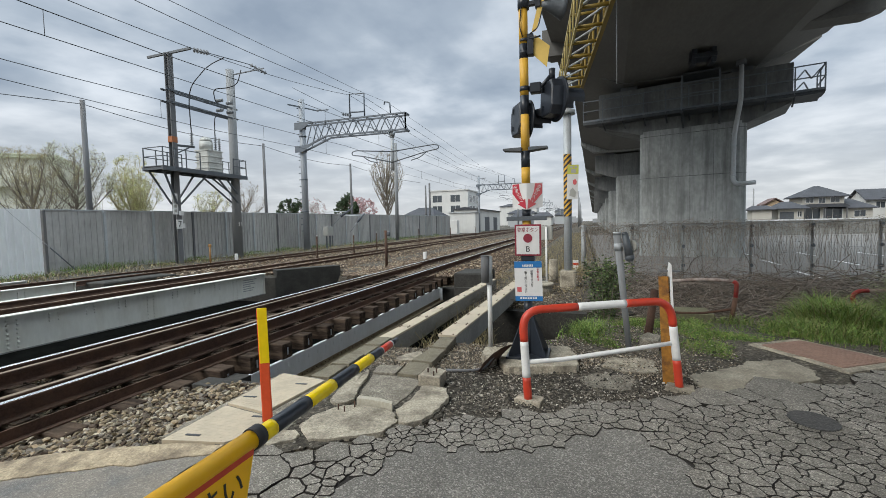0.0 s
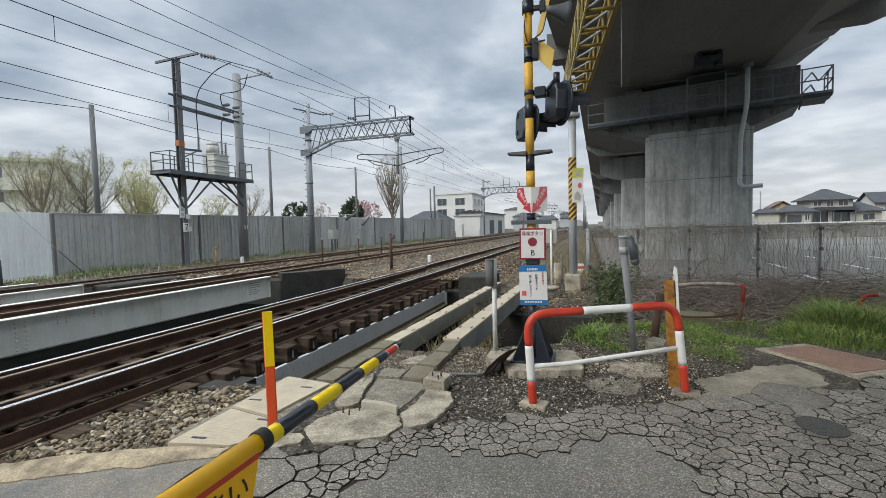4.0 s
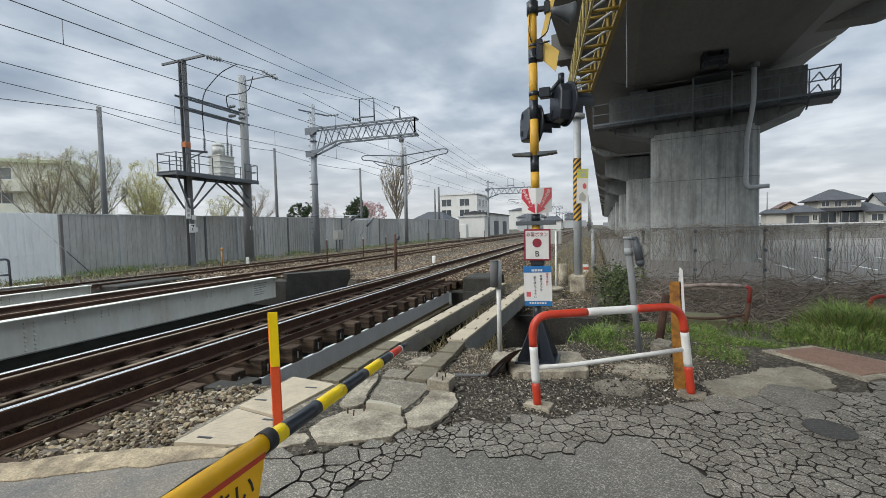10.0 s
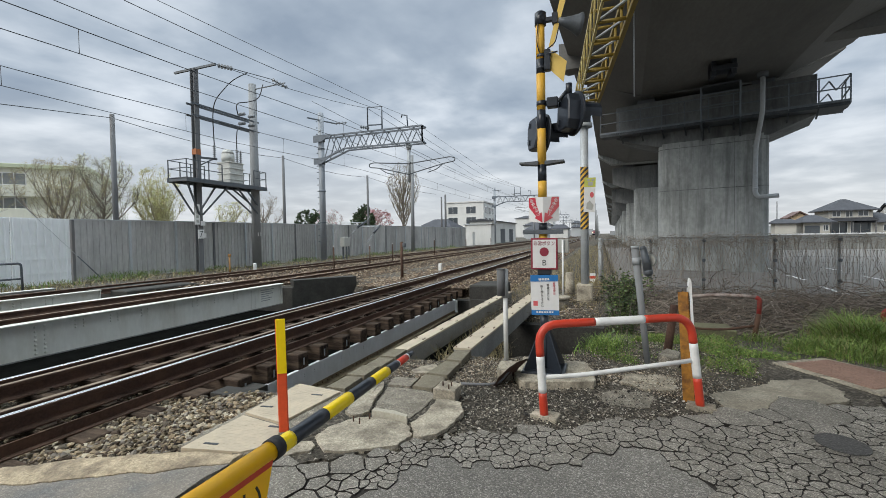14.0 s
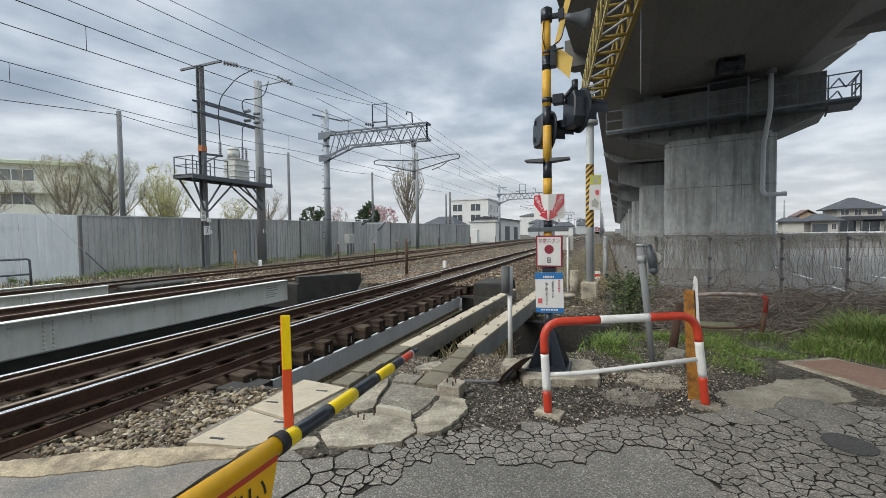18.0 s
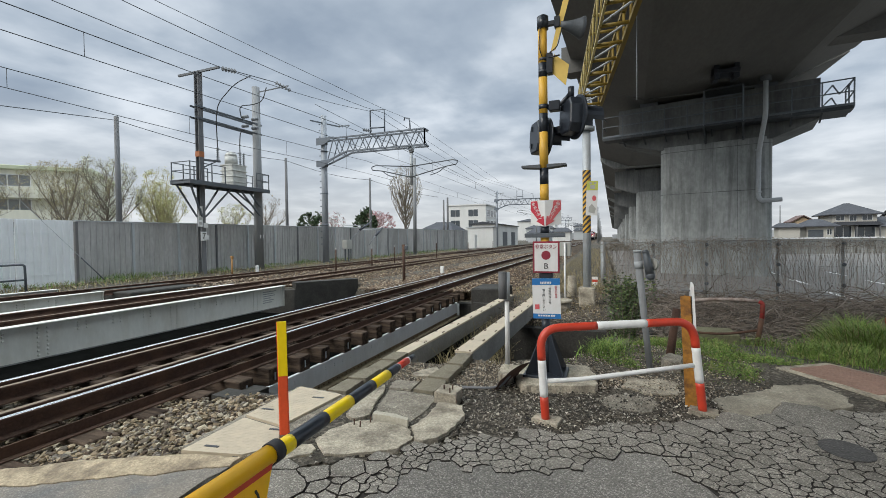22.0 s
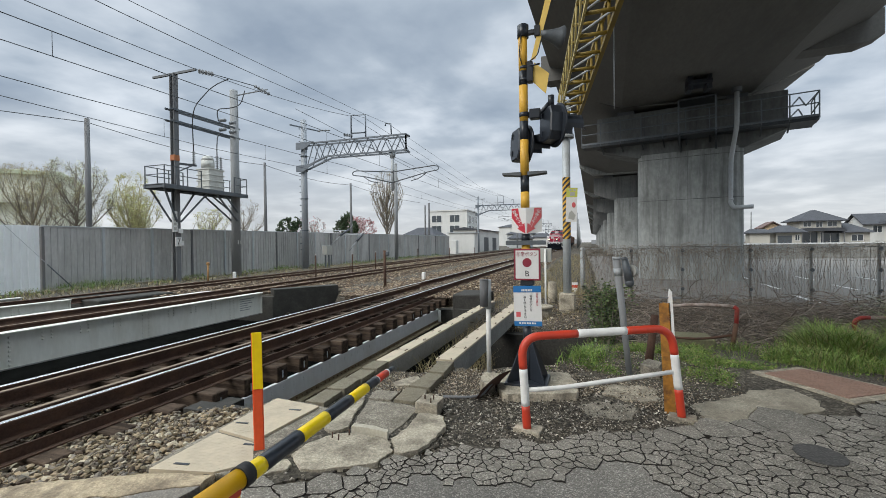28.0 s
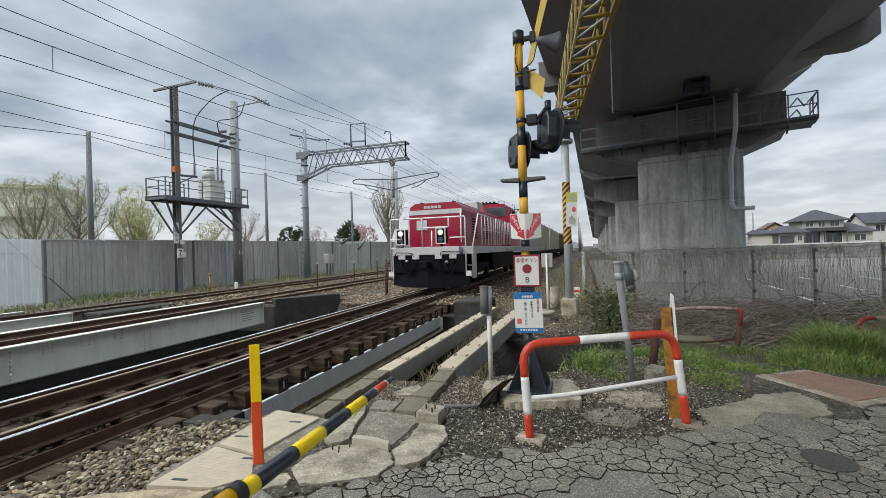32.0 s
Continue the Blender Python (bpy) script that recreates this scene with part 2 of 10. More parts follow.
APRON = surf("stained_cream_concrete", (0.47, 0.385, 0.265), 0.92, var=0.4, scale=3.5, fine=60, bump=0.8, dist=0.012, stain=(0.155, 0.125, 0.095), amount=0.9, stain_scale=3.6, spec=0.2, grit=0.10, grit_scale=160)
APRON_GREY = surf("worn_grey_concrete", (0.245, 0.222, 0.19), 0.9, var=0.22, scale=3.0, fine=90, bump=0.5, dist=0.006, stain=(0.125, 0.13, 0.135), amount=0.8, stain_scale=2.4, spec=0.25, grit=0.22, grit_scale=170)
PALE_KERB = surf("pale_smooth_concrete", (0.47, 0.44, 0.36), 0.9, var=0.2, scale=9, fine=60, bump=0.3, dist=0.004, stain=(0.25, 0.225, 0.18), amount=0.5, stain_scale=9, spec=0.2)
PATCH = surf("pale_gritty_concrete", (0.315, 0.285, 0.225), 0.94, var=0.35, scale=4.5, fine=60, bump=0.8, dist=0.010, stain=(0.17, 0.15, 0.118), amount=0.7, stain_scale=3.5, spec=0.2, grit=0.16, grit_scale=200)
KERB = surf("old_brown_concrete", (0.215, 0.193, 0.142), 0.92, var=0.3, scale=5, fine=60, bump=0.5, dist=0.006, stain=(0.105, 0.09, 0.07), amount=0.7, stain_scale=5, spec=0.25, grit=0.12, grit_scale=170)
DARK_OLD_CONCRETE = surf("gritty_grey_concrete", (0.265, 0.24, 0.195), 0.95, var=0.45, scale=9, fine=70, bump=1.0, dist=0.012, stain=(0.115, 0.10, 0.08), amount=0.65, stain_scale=6, spec=0.25, grit=0.30, grit_scale=150)
DARK_CONCRETE = surf("dark_concrete", (0.050, 0.048, 0.043), 0.85, var=0.4, scale=1.5, fine=30, bump=0.5, stain=(0.022, 0.021, 0.019), amount=0.7, stain_scale=2, spec=0.3)
PIER = surf("pier_concrete", (0.36, 0.378, 0.372), 0.88, var=0.22, scale=0.9, fine=8, bump=0.3, dist=0.01, stain=(0.16, 0.172, 0.168), amount=0.75, stain_scale=0.9, stretch=(1, 1, 0.6), streak=(0.085, 0.093, 0.09), streak_amount=0.8, streak_scale=2.6)
# pier concrete with stains, darkened further for the shade under the deck
PIER_HEAD = surf("shaded_soiled_pier_concrete", (0.175, 0.182, 0.182), 0.9, var=0.25, scale=0.6, fine=9, bump=0.2, stain=(0.085, 0.09, 0.09), amount=0.8, stain_scale=0.6, stretch=(1, 1, 0.5), streak=(0.05, 0.055, 0.056), streak_amount=0.75, streak_scale=1.6)
DIRTY_FLANGE = surf("dirty_girder_flange", (0.24, 0.19, 0.12), 0.9, var=0.3, scale=4, fine=30, bump=0.3, stain=(0.08, 0.05, 0.03), amount=0.8, stain_scale=6)
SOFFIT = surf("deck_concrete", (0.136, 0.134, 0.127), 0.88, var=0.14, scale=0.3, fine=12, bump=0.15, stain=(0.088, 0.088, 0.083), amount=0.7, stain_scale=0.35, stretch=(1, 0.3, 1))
RUST = surf("rusty_rail", (0.082, 0.050, 0.038), 0.9, 0.0, var=0.35, scale=4, fine=60, bump=0.4, dist=0.004, stain=(0.15, 0.085, 0.055), amount=0.55, stain_scale=3, spec=0.2)
HEAD = surf("polished_rail_head", (0.97, 0.97, 0.97), 0.28, 0.9, var=0.03, scale=6, fine=60, bump=0.0, stretch=(8, 0.3, 8))
DULL_HEAD = surf("dull_rail_head", (0.26, 0.20, 0.145), 0.6, 0.5, var=0.2, scale=6, fine=60, bump=0.1, stretch=(8, 0.4, 8))
OLD_WOOD = surf("old_sleeper_wood", (0.056, 0.041, 0.032), 0.92, var=0.4, scale=5, fine=50, bump=0.7, dist=0.01, stain=(0.17, 0.125, 0.09), amount=0.6, stain_scale=5, stretch=(0.4, 3, 3), pick="object", pick_var=0.3, spec=0.07)
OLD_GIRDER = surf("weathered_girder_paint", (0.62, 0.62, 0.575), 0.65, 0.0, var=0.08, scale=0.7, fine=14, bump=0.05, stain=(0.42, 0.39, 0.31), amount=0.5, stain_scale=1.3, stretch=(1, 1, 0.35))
# near girders only: grey paint raised almost to white for light they lack
GIRDER = surf("lightened_girder_paint", (0.86, 0.875, 0.88), 0.55, 0.0, var=0.06, scale=0.7, fine=14, bump=0.05, stain=(0.60, 0.58, 0.53), amount=0.3, stain_scale=1.5, stretch=(1, 1, 0.5))
# rust-stained girder paint, darkened for the shade below the web
GIRDER_DARK = surf("shaded_girder_flange", (0.20, 0.20, 0.195), 0.7, 0.0, var=0.2, scale=2, fine=20, bump=0.1, stain=(0.11, 0.07, 0.045), amount=0.6, stain_scale=3)
# near-black and without gloss: the shade under the bridges is in this colour
WATER = surf("shade_black_water", (0.006, 0.0065, 0.006), 0.9, 0.0, var=0.4, scale=1, fine=5, bump=0.15, dist=0.02, spec=0.0)
GANTRY_STEEL = surf("gantry_steel", (0.125, 0.145, 0.170), 0.55, 0.2, var=0.15, scale=2, fine=40, bump=0.05)
GALV = surf("galvanised_steel", (0.44, 0.47, 0.49), 0.5, 0.15, var=0.15, scale=2, fine=40, bump=0.05, stain=(0.27, 0.27, 0.26), amount=0.4, stain_scale=4)
STEEL_POLE = surf("blue_grey_steel_pole", (0.29, 0.315, 0.345), 0.6, 0.15, var=0.15, scale=2, fine=40, bump=0.05, stain=(0.20, 0.21, 0.22), amount=0.4, stain_scale=2, stretch=(1, 1, 0.3))
WALK_RAIL = surf("walkway_railing", (0.135, 0.158, 0.18), 0.55, 0.25, var=0.2, scale=3, fine=40, bump=0.05, stain=(0.15, 0.15, 0.145), amount=0.4, stain_scale=3)
# decks and brackets: steel coloured blackish for the shade beneath them
WALK_STEEL = surf("shaded_walkway_steel", (0.042, 0.050, 0.058), 0.6, 0.2, var=0.25, scale=3, fine=40, bump=0.08, stain=(0.12, 0.12, 0.115), amount=0.4, stain_scale=3)
DARK_STEEL = surf("dark_steel", (0.105, 0.120, 0.135), 0.55, 0.3, var=0.2, scale=3, fine=40, bump=0.08, stain=(0.10, 0.07, 0.05), amount=0.3, stain_scale=4)
POLE_CONC = surf("pole_concrete", (0.235, 0.245, 0.252), 0.85, var=0.15, scale=1.2, fine=30, bump=0.1, stain=(0.25, 0.25, 0.25), amount=0.4, stain_scale=1.5, stretch=(2, 2, 0.3))
DARK_POLE = surf("dark_pole", (0.135, 0.139, 0.145), 0.8, var=0.2, scale=1.5, fine=30, bump=0.1, stain=(0.13, 0.11, 0.095), amount=0.4, stain_scale=1.0, stretch=(2, 2, 0.4))
WHITE = surf("white_paint", (0.80, 0.80, 0.78), 0.45, var=0.06, scale=3, fine=30, bump=0.03, stain=(0.45, 0.43, 0.40), amount=0.35, stain_scale=6)
RED = surf("red_paint", (0.56, 0.050, 0.022), 0.42, var=0.10, scale=3, fine=30, bump=0.03, stain=(0.38, 0.06, 0.035), amount=0.4, stain_scale=9)
ORANGE = surf("orange_red_reflector", (0.72, 0.085, 0.02), 0.45, var=0.08, scale=5, fine=40, bump=0.02)
YELLOW = surf("yellow_paint", (0.70, 0.40, 0.045), 0.55, var=0.08, scale=3, fine=30, bump=0.03, stain=(0.45, 0.27, 0.06), amount=0.35, stain_scale=5)
BRIGHT_YELLOW = surf("bright_yellow_tape", (0.90, 0.64, 0.0), 0.35, var=0.06, scale=6, fine=30, bump=0.02)
BARRIER_YELLOW = surf("barrier_yellow", (0.95, 0.50, 0.004), 0.35, var=0.06, scale=3, fine=30, bump=0.02, stain=(0.72, 0.36, 0.02), amount=0.35, stain_scale=5)
BLACK = surf("black_paint", (0.022, 0.027, 0.036), 0.36, var=0.2, scale=3, fine=30, bump=0.03)

# ---- building helpers ----
def verts_faces(bm, vs, fs):
    made = [bm.verts.new(v) for v in vs]
    for f in fs:
        try:
            bm.faces.new([made[i] for i in f])
        except ValueError:
            pass
    return made


def box(bm, x0, x1, y0, y1, z0, z1, b=0.0, m=None):
    """A box, its twelve edges cut by a chamfer of b."""
    if b <= 0:
        vs = [(x, y, z) for z in (z0, z1) for y in (y0, y1) for x in (x0, x1)]
        fs = [(0, 2, 3, 1), (4, 5, 7, 6), (0, 1, 5, 4), (2, 6, 7, 3), (0, 4, 6, 2), (1, 3, 7, 5)]
    else:
        b = min(b, (x1 - x0) * 0.45, (y1 - y0) * 0.45, (z1 - z0) * 0.45)
        vs, idx = [], {}
        for sx in (0, 1):
            for sy in (0, 1):
                for sz in (0, 1):
                    c = ((x0, x1)[sx], (y0, y1)[sy], (z0, z1)[sz])
                    d = ((b, -b)[sx], (b, -b)[sy], (b, -b)[sz])
                    for k in range(3):
                        idx[sx, sy, sz, k] = len(vs)
                        vs.append(tuple(c[a] + (0 if a == k else d[a]) for a in range(3)))
        fs = []
        for k in range(3):
            i, j = [a for a in range(3) if a != k]
            for s in (0, 1):
                ring = []
                for p, q in ((0, 0), (1, 0), (1, 1), (0, 1)):
                    key = [0, 0, 0]
                    key[k], key[i], key[j] = s, p, q
                    ring.append(idx[(*key, k)])
                fs.append(ring)
            for p in (0, 1):
                for q in (0, 1):
                    lo, hi = [0, 0, 0], [0, 0, 0]
                    lo[i], lo[j], lo[k] = p, q, 0
                    hi[i], hi[j], hi[k] = p, q, 1
                    fs.append([idx[(*lo, i)], idx[(*lo, j)], idx[(*hi, j)], idx[(*hi, i)]])
        for sx in (0, 1):
            for sy in (0, 1):
                for sz in (0, 1):
                    fs.append([idx[sx, sy, sz, k] for k in range(3)])
    made = verts_faces(bm, vs, fs)
    if m is not None:
        for v in made:
            v.co = m @ v.co
    return made


def ring_axes(d):
    d = d.normalized()
    a = Vector((0, 0, 1)) if abs(d.z) < 0.9 else Vector((1, 0, 0))
    u = d.cross(a).normalized()
    return u, d.cross(u).normalized()


def rod(bm, p, q, r, r2=None, seg=10, caps=True):
    """A round bar from p to q, of radius r at p and r2 at q."""
    p, q = Vector(p), Vector(q)
    r2 = r if r2 is None else r2
    u, w = ring_axes(q - p)
    a = [bm.verts.new(p + r * (math.cos(t) * u + math.sin(t) * w)) for t in (2 * math.pi * i / seg for i in range(seg))]
    c = [bm.verts.new(q + r2 * (math.cos(t) * u + math.sin(t) * w)) for t in (2 * math.pi * i / seg for i in range(seg))]
    for i in range(seg):
        j = (i + 1) % seg
        f = bm.faces.new((a[i], a[j], c[j], c[i]))
        f.smooth = True
    if caps:
        bm.faces.new(a[::-1])
        bm.faces.new(c)


def tube(bm, pts, r, seg=8, smooth=True):
    """A round bar along a line of points."""
    pts = [Vector(p) for p in pts]
    rings = []
    u = None
    for i, p in enumerate(pts):
        d = (pts[min(i + 1, len(pts) - 1)] - pts[max(i - 1, 0)]).normalized()
        if u is None:
            u, w = ring_axes(d)
        else:
            u = (u - d * u.dot(d)).normalized()
            w = d.cross(u)
        rr = r[i] if isinstance(r, (list, tuple)) else r
        rings.append([bm.verts.new(p + rr * (math.cos(t) * u + math.sin(t) * w)) for t in (2 * math.pi * k / seg for k in range(seg))])
    for a, b in zip(rings, rings[1:]):
        for i in range(seg):
            j = (i + 1) % seg
            bm.faces.new((a[i], a[j], b[j], b[i])).smooth = smooth
    bm.faces.new(rings[0][::-1])
    bm.faces.new(rings[-1])


def bar(bm, p, q, a, b=None, up=(0, 0, 1)):
    """A square-edged bar from p to q, a wide and b high."""
    p, q = Vector(p), Vector(q)
    b = a if b is None else b
    d = (q - p).normalized()
    s = d.cross(Vector(up))
    s = s.normalized() if s.length > 1e-4 else Vector((1, 0, 0))
    t = s.cross(d).normalized()
    vs = [e + s * (i * a / 2) + t * (j * b / 2) for e in (p, q) for i, j in ((-1, -1), (1, -1), (1, 1), (-1, 1))]
    verts_faces(bm, vs, [(3, 2, 1, 0), (4, 5, 6, 7), (0, 1, 5, 4), (1, 2, 6, 5), (2, 3, 7, 6), (3, 0, 4, 7)])


def prism(bm, outline, p, q, right, up):
    """An outline of (a, b) pairs, counter-clockwise, carried from p to q; a runs along right, b along up."""
    p, q, right, up = Vector(p), Vector(q), Vector(right), Vector(up)
    n = len(outline)
    vs = [e + right * a + up * b for e in (p, q) for a, b in outline]
    fs = [tuple(range(n))[::-1], tuple(range(n, 2 * n))] + [(i, (i + 1) % n, n + (i + 1) % n, n + i) for i in range(n)]
    return verts_faces(bm, vs, fs)


def curved(pts, radius, steps=6):
    """A line of points with its inner corners rounded."""
    pts = [Vector(p) for p in pts]
    out = [pts[0]]
    for a, b, c in zip(pts, pts[1:], pts[2:]):
        u, w = (a - b).normalized(), (c - b).normalized()
        k = min(radius, (a - b).length * 0.49, (c - b).length * 0.49)
        s, e = b + u * k, b + w * k
        for i in range(steps + 1):
            t = i / steps
            out.append((1 - t) ** 2 * s + 2 * t * (1 - t) * b + t * t * e)
    return out + [pts[-1]]


BASE = {}


def mesh_of(name, bm, material):
    bmesh.ops.recalc_face_normals(bm, faces=bm.faces)
    me = bpy.data.meshes.new(name)
    bm.to_mesh(me)
    bm.free()
    for m in (material if isinstance(material, (list, tuple)) else [material]):
        me.materials.append(m)
    return me


def thing(name, base, label="", category="", group="", kind=""):
    ob = new(name)
    ob.empty_display_size = 0.1
    ob.location = base
    BASE[ob.name] = Vector(base)
    return tagged(ob, label, category, group, kind)


def part(name, bm, material, parent, label=""):
    """Links a bmesh, drawn in world places, as one mesh under a thing or a part."""
    base = BASE.get(parent.name, Vector((0, 0, 0)))
    bm.transform(Matrix.Translation(-base))
    ob = new(name, mesh_of(name, bm, material))
    ob.parent = parent
    BASE[ob.name] = base
    return tagged(ob, label)


def solid(name, bm, material, label="", category="", group="", kind="", base=None):
    """Links a bmesh, drawn in world places, as one top-level mesh."""
    base = Vector(base) if base else Vector((0, 0, 0))
    bm.transform(Matrix.Translation(-base))
    ob = new(name, mesh_of(name, bm, material))
    ob.location = base
    BASE[ob.name] = base
    return tagged(ob, label, category, group, kind)


def B():
    return bmesh.new()


def grid_mesh(name, xs, ys, height, material):
    vs = [(x, y, height(x, y)) for y in ys for x in xs]
    n = len(xs)
    fs = [(j * n + i, j * n + i + 1, (j + 1) * n + i + 1, (j + 1) * n + i) for j in range(len(ys) - 1) for i in range(n - 1)]
    me = bpy.data.meshes.new(name)
    me.from_pydata(vs, [], fs)
    for m in (material if isinstance(material, (list, tuple)) else [material]):
        me.materials.append(m)
    return me


def ramp(v, stops):
    """Straight-line values between stops."""
    if v <= stops[0][0]:
        return stops[0][1]
    for (a, p), (b, q) in zip(stops, stops[1:]):
        if v <= b:
            return p + (q - p) * (v - a) / (b - a)
    return stops[-1][1]


# ---- ground: one sheet, with the drain's trench sunk into it ----
def canal_near(x):
    return ramp(x, [(-6.5, 1.75), (-2.3, 1.75), (-2.2, 3.72), (0.72, 3.72), (0.80, 3.22), (1.86, 3.16), (1.93, 4.30), (2.62, 4.36), (2.65, 4.62), (3.3, 4.70), (3.9, 5.0), (4.2, 5.6), (4.35, 6.9), (30, 7.4)])


def canal_far(x):
    return ramp(x, [(-12.7, 9.4), (-9.65, 9.4), (-9.4, 12.6), (-6.0, 12.6), (-4.65, 14.6), (-3.7, 12.9), (-2.3, 11.4), (-1.95, 11.2), (1.15, 11.2), (1.3, 10.4), (2.3, 10.2), (2.7, 7.7), (4.2, 7.7), (5.2, 9.6), (30, 10.2)])


def ground_height(x, y):
    cn, cf = canal_near(x), canal_far(x)
    if cn < y < cf and -60 < x < 60:
        return -1.45
    if y <= cn:
        side = ramp(x, [(-14, -0.34), (-5, -0.36), (-1.2, -0.40), (0.6, -0.40), (0.9, -0.22), (1.7, -0.08), (2.4, -0.03), (5.0, -0.03), (9, -0.05)])
        z = side if y > 1.5 else -0.06
        if x > 4.2:
            z -= 0.16 * max(0, (y - 5.3) / 1.7)
        return z + 0.012 * noise.noise((x * 3, y * 3, 0))
    left = ramp(x, [(-16.5, -0.36), (-13, -0.34), (-5, -0.42), (1.2, -0.42), (2.0, -0.3), (3.8, -0.16), (4.4, -0.3), (4.9, -0.52), (40, -0.6)])
    if x > 4.6:
        left = ramp(y, [(cf, -0.85), (13.0, -0.55), (14.0, -0.5), (60, -0.5)])
    elif x > 2.3:
        left = ramp(y, [(cf, -0.34), (9.6, -0.2), (14, -0.2), (60, -0.3)])
    return left + 0.03 * noise.noise((x * 0.9, y * 0.9, 3)) * (1 if y < 40 else 0)


def spread(stops):
    out = []
    for (a, da), (b, db) in zip(stops, stops[1:]):
        n = max(1, int(round((b - a) / da)))
        out += [a + (b - a) * i / n for i in range(n)]
    return out + [stops[-1][0]]


GX = spread([(-2500, 600), (-700, 160), (-60, 6), (-18, 1.0), (-12.2, 0.3), (-1.6, 0.2), (8, 0.5), (14, 2), (40, 20), (700, 600), (2500, 1)])
GY = spread([(-2500, 600), (-700, 160), (-30, 6), (0.6, 0.2), (4.7, 0.1), (12.6, 0.3), (18, 1.0), (40, 8), (150, 60), (700, 600), (3000, 1)])
ground = new("ground", grid_mesh("ground", GX, GY, ground_height, SOIL))
tagged(ground, "brown soil and gravel ground with a deep drain cut across it", "ground", kind="structure")

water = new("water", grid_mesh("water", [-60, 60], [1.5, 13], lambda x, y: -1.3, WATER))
tagged(water, "still water at the bottom of the drain, shade in its near-black colour", "water", kind="structure")


def canal_walls():
    bm = B()
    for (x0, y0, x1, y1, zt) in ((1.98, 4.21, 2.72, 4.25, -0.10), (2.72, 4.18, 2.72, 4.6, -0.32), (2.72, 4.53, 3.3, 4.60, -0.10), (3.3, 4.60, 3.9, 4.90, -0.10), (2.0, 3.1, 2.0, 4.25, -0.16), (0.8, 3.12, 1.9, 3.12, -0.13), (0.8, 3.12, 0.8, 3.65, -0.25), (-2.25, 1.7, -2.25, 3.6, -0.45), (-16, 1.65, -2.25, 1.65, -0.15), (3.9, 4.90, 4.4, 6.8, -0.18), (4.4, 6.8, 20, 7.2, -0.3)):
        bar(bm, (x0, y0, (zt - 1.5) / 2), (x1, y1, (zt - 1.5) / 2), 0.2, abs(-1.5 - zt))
    solid("canal_wall", bm, DARK_CONCRETE, "very dark concrete side wall of the drain", "wall", kind="structure")
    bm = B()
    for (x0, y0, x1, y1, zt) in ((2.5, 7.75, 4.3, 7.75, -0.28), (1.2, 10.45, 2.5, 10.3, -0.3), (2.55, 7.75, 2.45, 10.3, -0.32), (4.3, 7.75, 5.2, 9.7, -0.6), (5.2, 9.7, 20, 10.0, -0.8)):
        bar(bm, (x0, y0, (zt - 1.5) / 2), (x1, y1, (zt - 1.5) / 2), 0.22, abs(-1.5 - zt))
    solid("canal_wall", bm, DARK_CONCRETE, "very dark concrete side wall of the drain", "wall", kind="structure")


canal_walls()


# ---- road: broken asphalt, each crazed piece with its own edges ----
ROAD_EDGE = [(-20, 1.2), (2.2, 1.2), (2.23, 1.9), (2.45, 2.03), (2.68, 2.15), (2.86, 2.24), (3.04, 2.34), (3.13, 2.49), (3.31, 2.63), (3.46, 2.76), (3.70, 2.91), (3.99, 2.99), (4.21, 3.16), (4.36, 3.30),
             (4.54, 3.34), (4.73, 3.38), (4.91, 3.44), (5.10, 3.53), (5.42, 3.71), (5.72, 3.90), (5.94, 4.03), (6.23, 4.25), (7.4, 5.0), (9, 5.2), (24, 5.6)]
SOUND_EDGE = [(2.2, 1.0), (3.0, 1.45), (3.14, 1.83), (3.18, 2.0), (3.22, 2.2), (3.42, 2.31), (3.64, 2.37), (3.88, 2.44), (3.96, 2.41), (4.03, 2.52), (4.14, 2.56), (4.18, 2.69), (4.29, 2.78), (4.43, 2.78),
              (4.64, 2.72), (4.70, 2.56), (4.81, 2.3), (5.1, 1.9), (6, 1.0), (9, 0.0)]


def road_edge(x):
    return ramp(x, ROAD_EDGE)


def piece_size(x, y):
    """Spacing of the pieces of broken asphalt at a place."""
    d = road_edge(x) - y
    if x < 3.05:
        return ramp(x, [(2.2, 0.24), (2.7, 0.20), (2.9, 0.13), (3.05, 0.07)])
    if x < 4.15:
        return 0.15 if d < ramp(x, [(3.4, 0.0), (3.75, 0.11), (4.15, 0.10)]) else ramp(x, [(3.05, 0.058), (3.8, 0.060), (4.15, 0.09)])
    wide = ramp(x, [(4.3, 0.10), (4.9, 0.20), (5.6, 0.24), (6.0, 0.05)])
    return 0.30 if d < wide and x > 4.7 else ramp(x, [(4.15, 0.08), (4.8, 0.082), (5.5, 0.08), (7.5, 0.11)])


def voronoi_cells(seeds, sizes, keep):
    """Cells of the seeds, by clipping with lines between neighbours that leave the larger one more room."""
    pts = np.array(seeds)
    cells = []
    for i, p in enumerate(pts):
        d2 = ((pts - p) ** 2).sum(1)
        near = np.argsort(d2)[1:48]
        poly = [p + np.array(c) * 3.0 for c in ((-1, -1), (1, -1), (1, 1), (-1, 1))]
        for j in near:
            n = pts[j] - p
            mid = p + n * min(0.75, max(0.25, sizes[i] / (sizes[i] + sizes[j])))
            out = []
            for k in range(len(poly)):
                a, b = poly[k], poly[(k + 1) % len(poly)]
                da, db = (a - mid) @ n, (b - mid) @ n
                if da <= 0:
                    out.append(a)
                if (da < 0) != (db < 0) and abs(da - db) > 1e-12:
                    out.append(a + (b - a) * (da / (da - db)))
            poly = out
            if len(poly) < 3:
                break
        if len(poly) >= 3 and keep(p):
            cells.append((p, poly))
    return cells


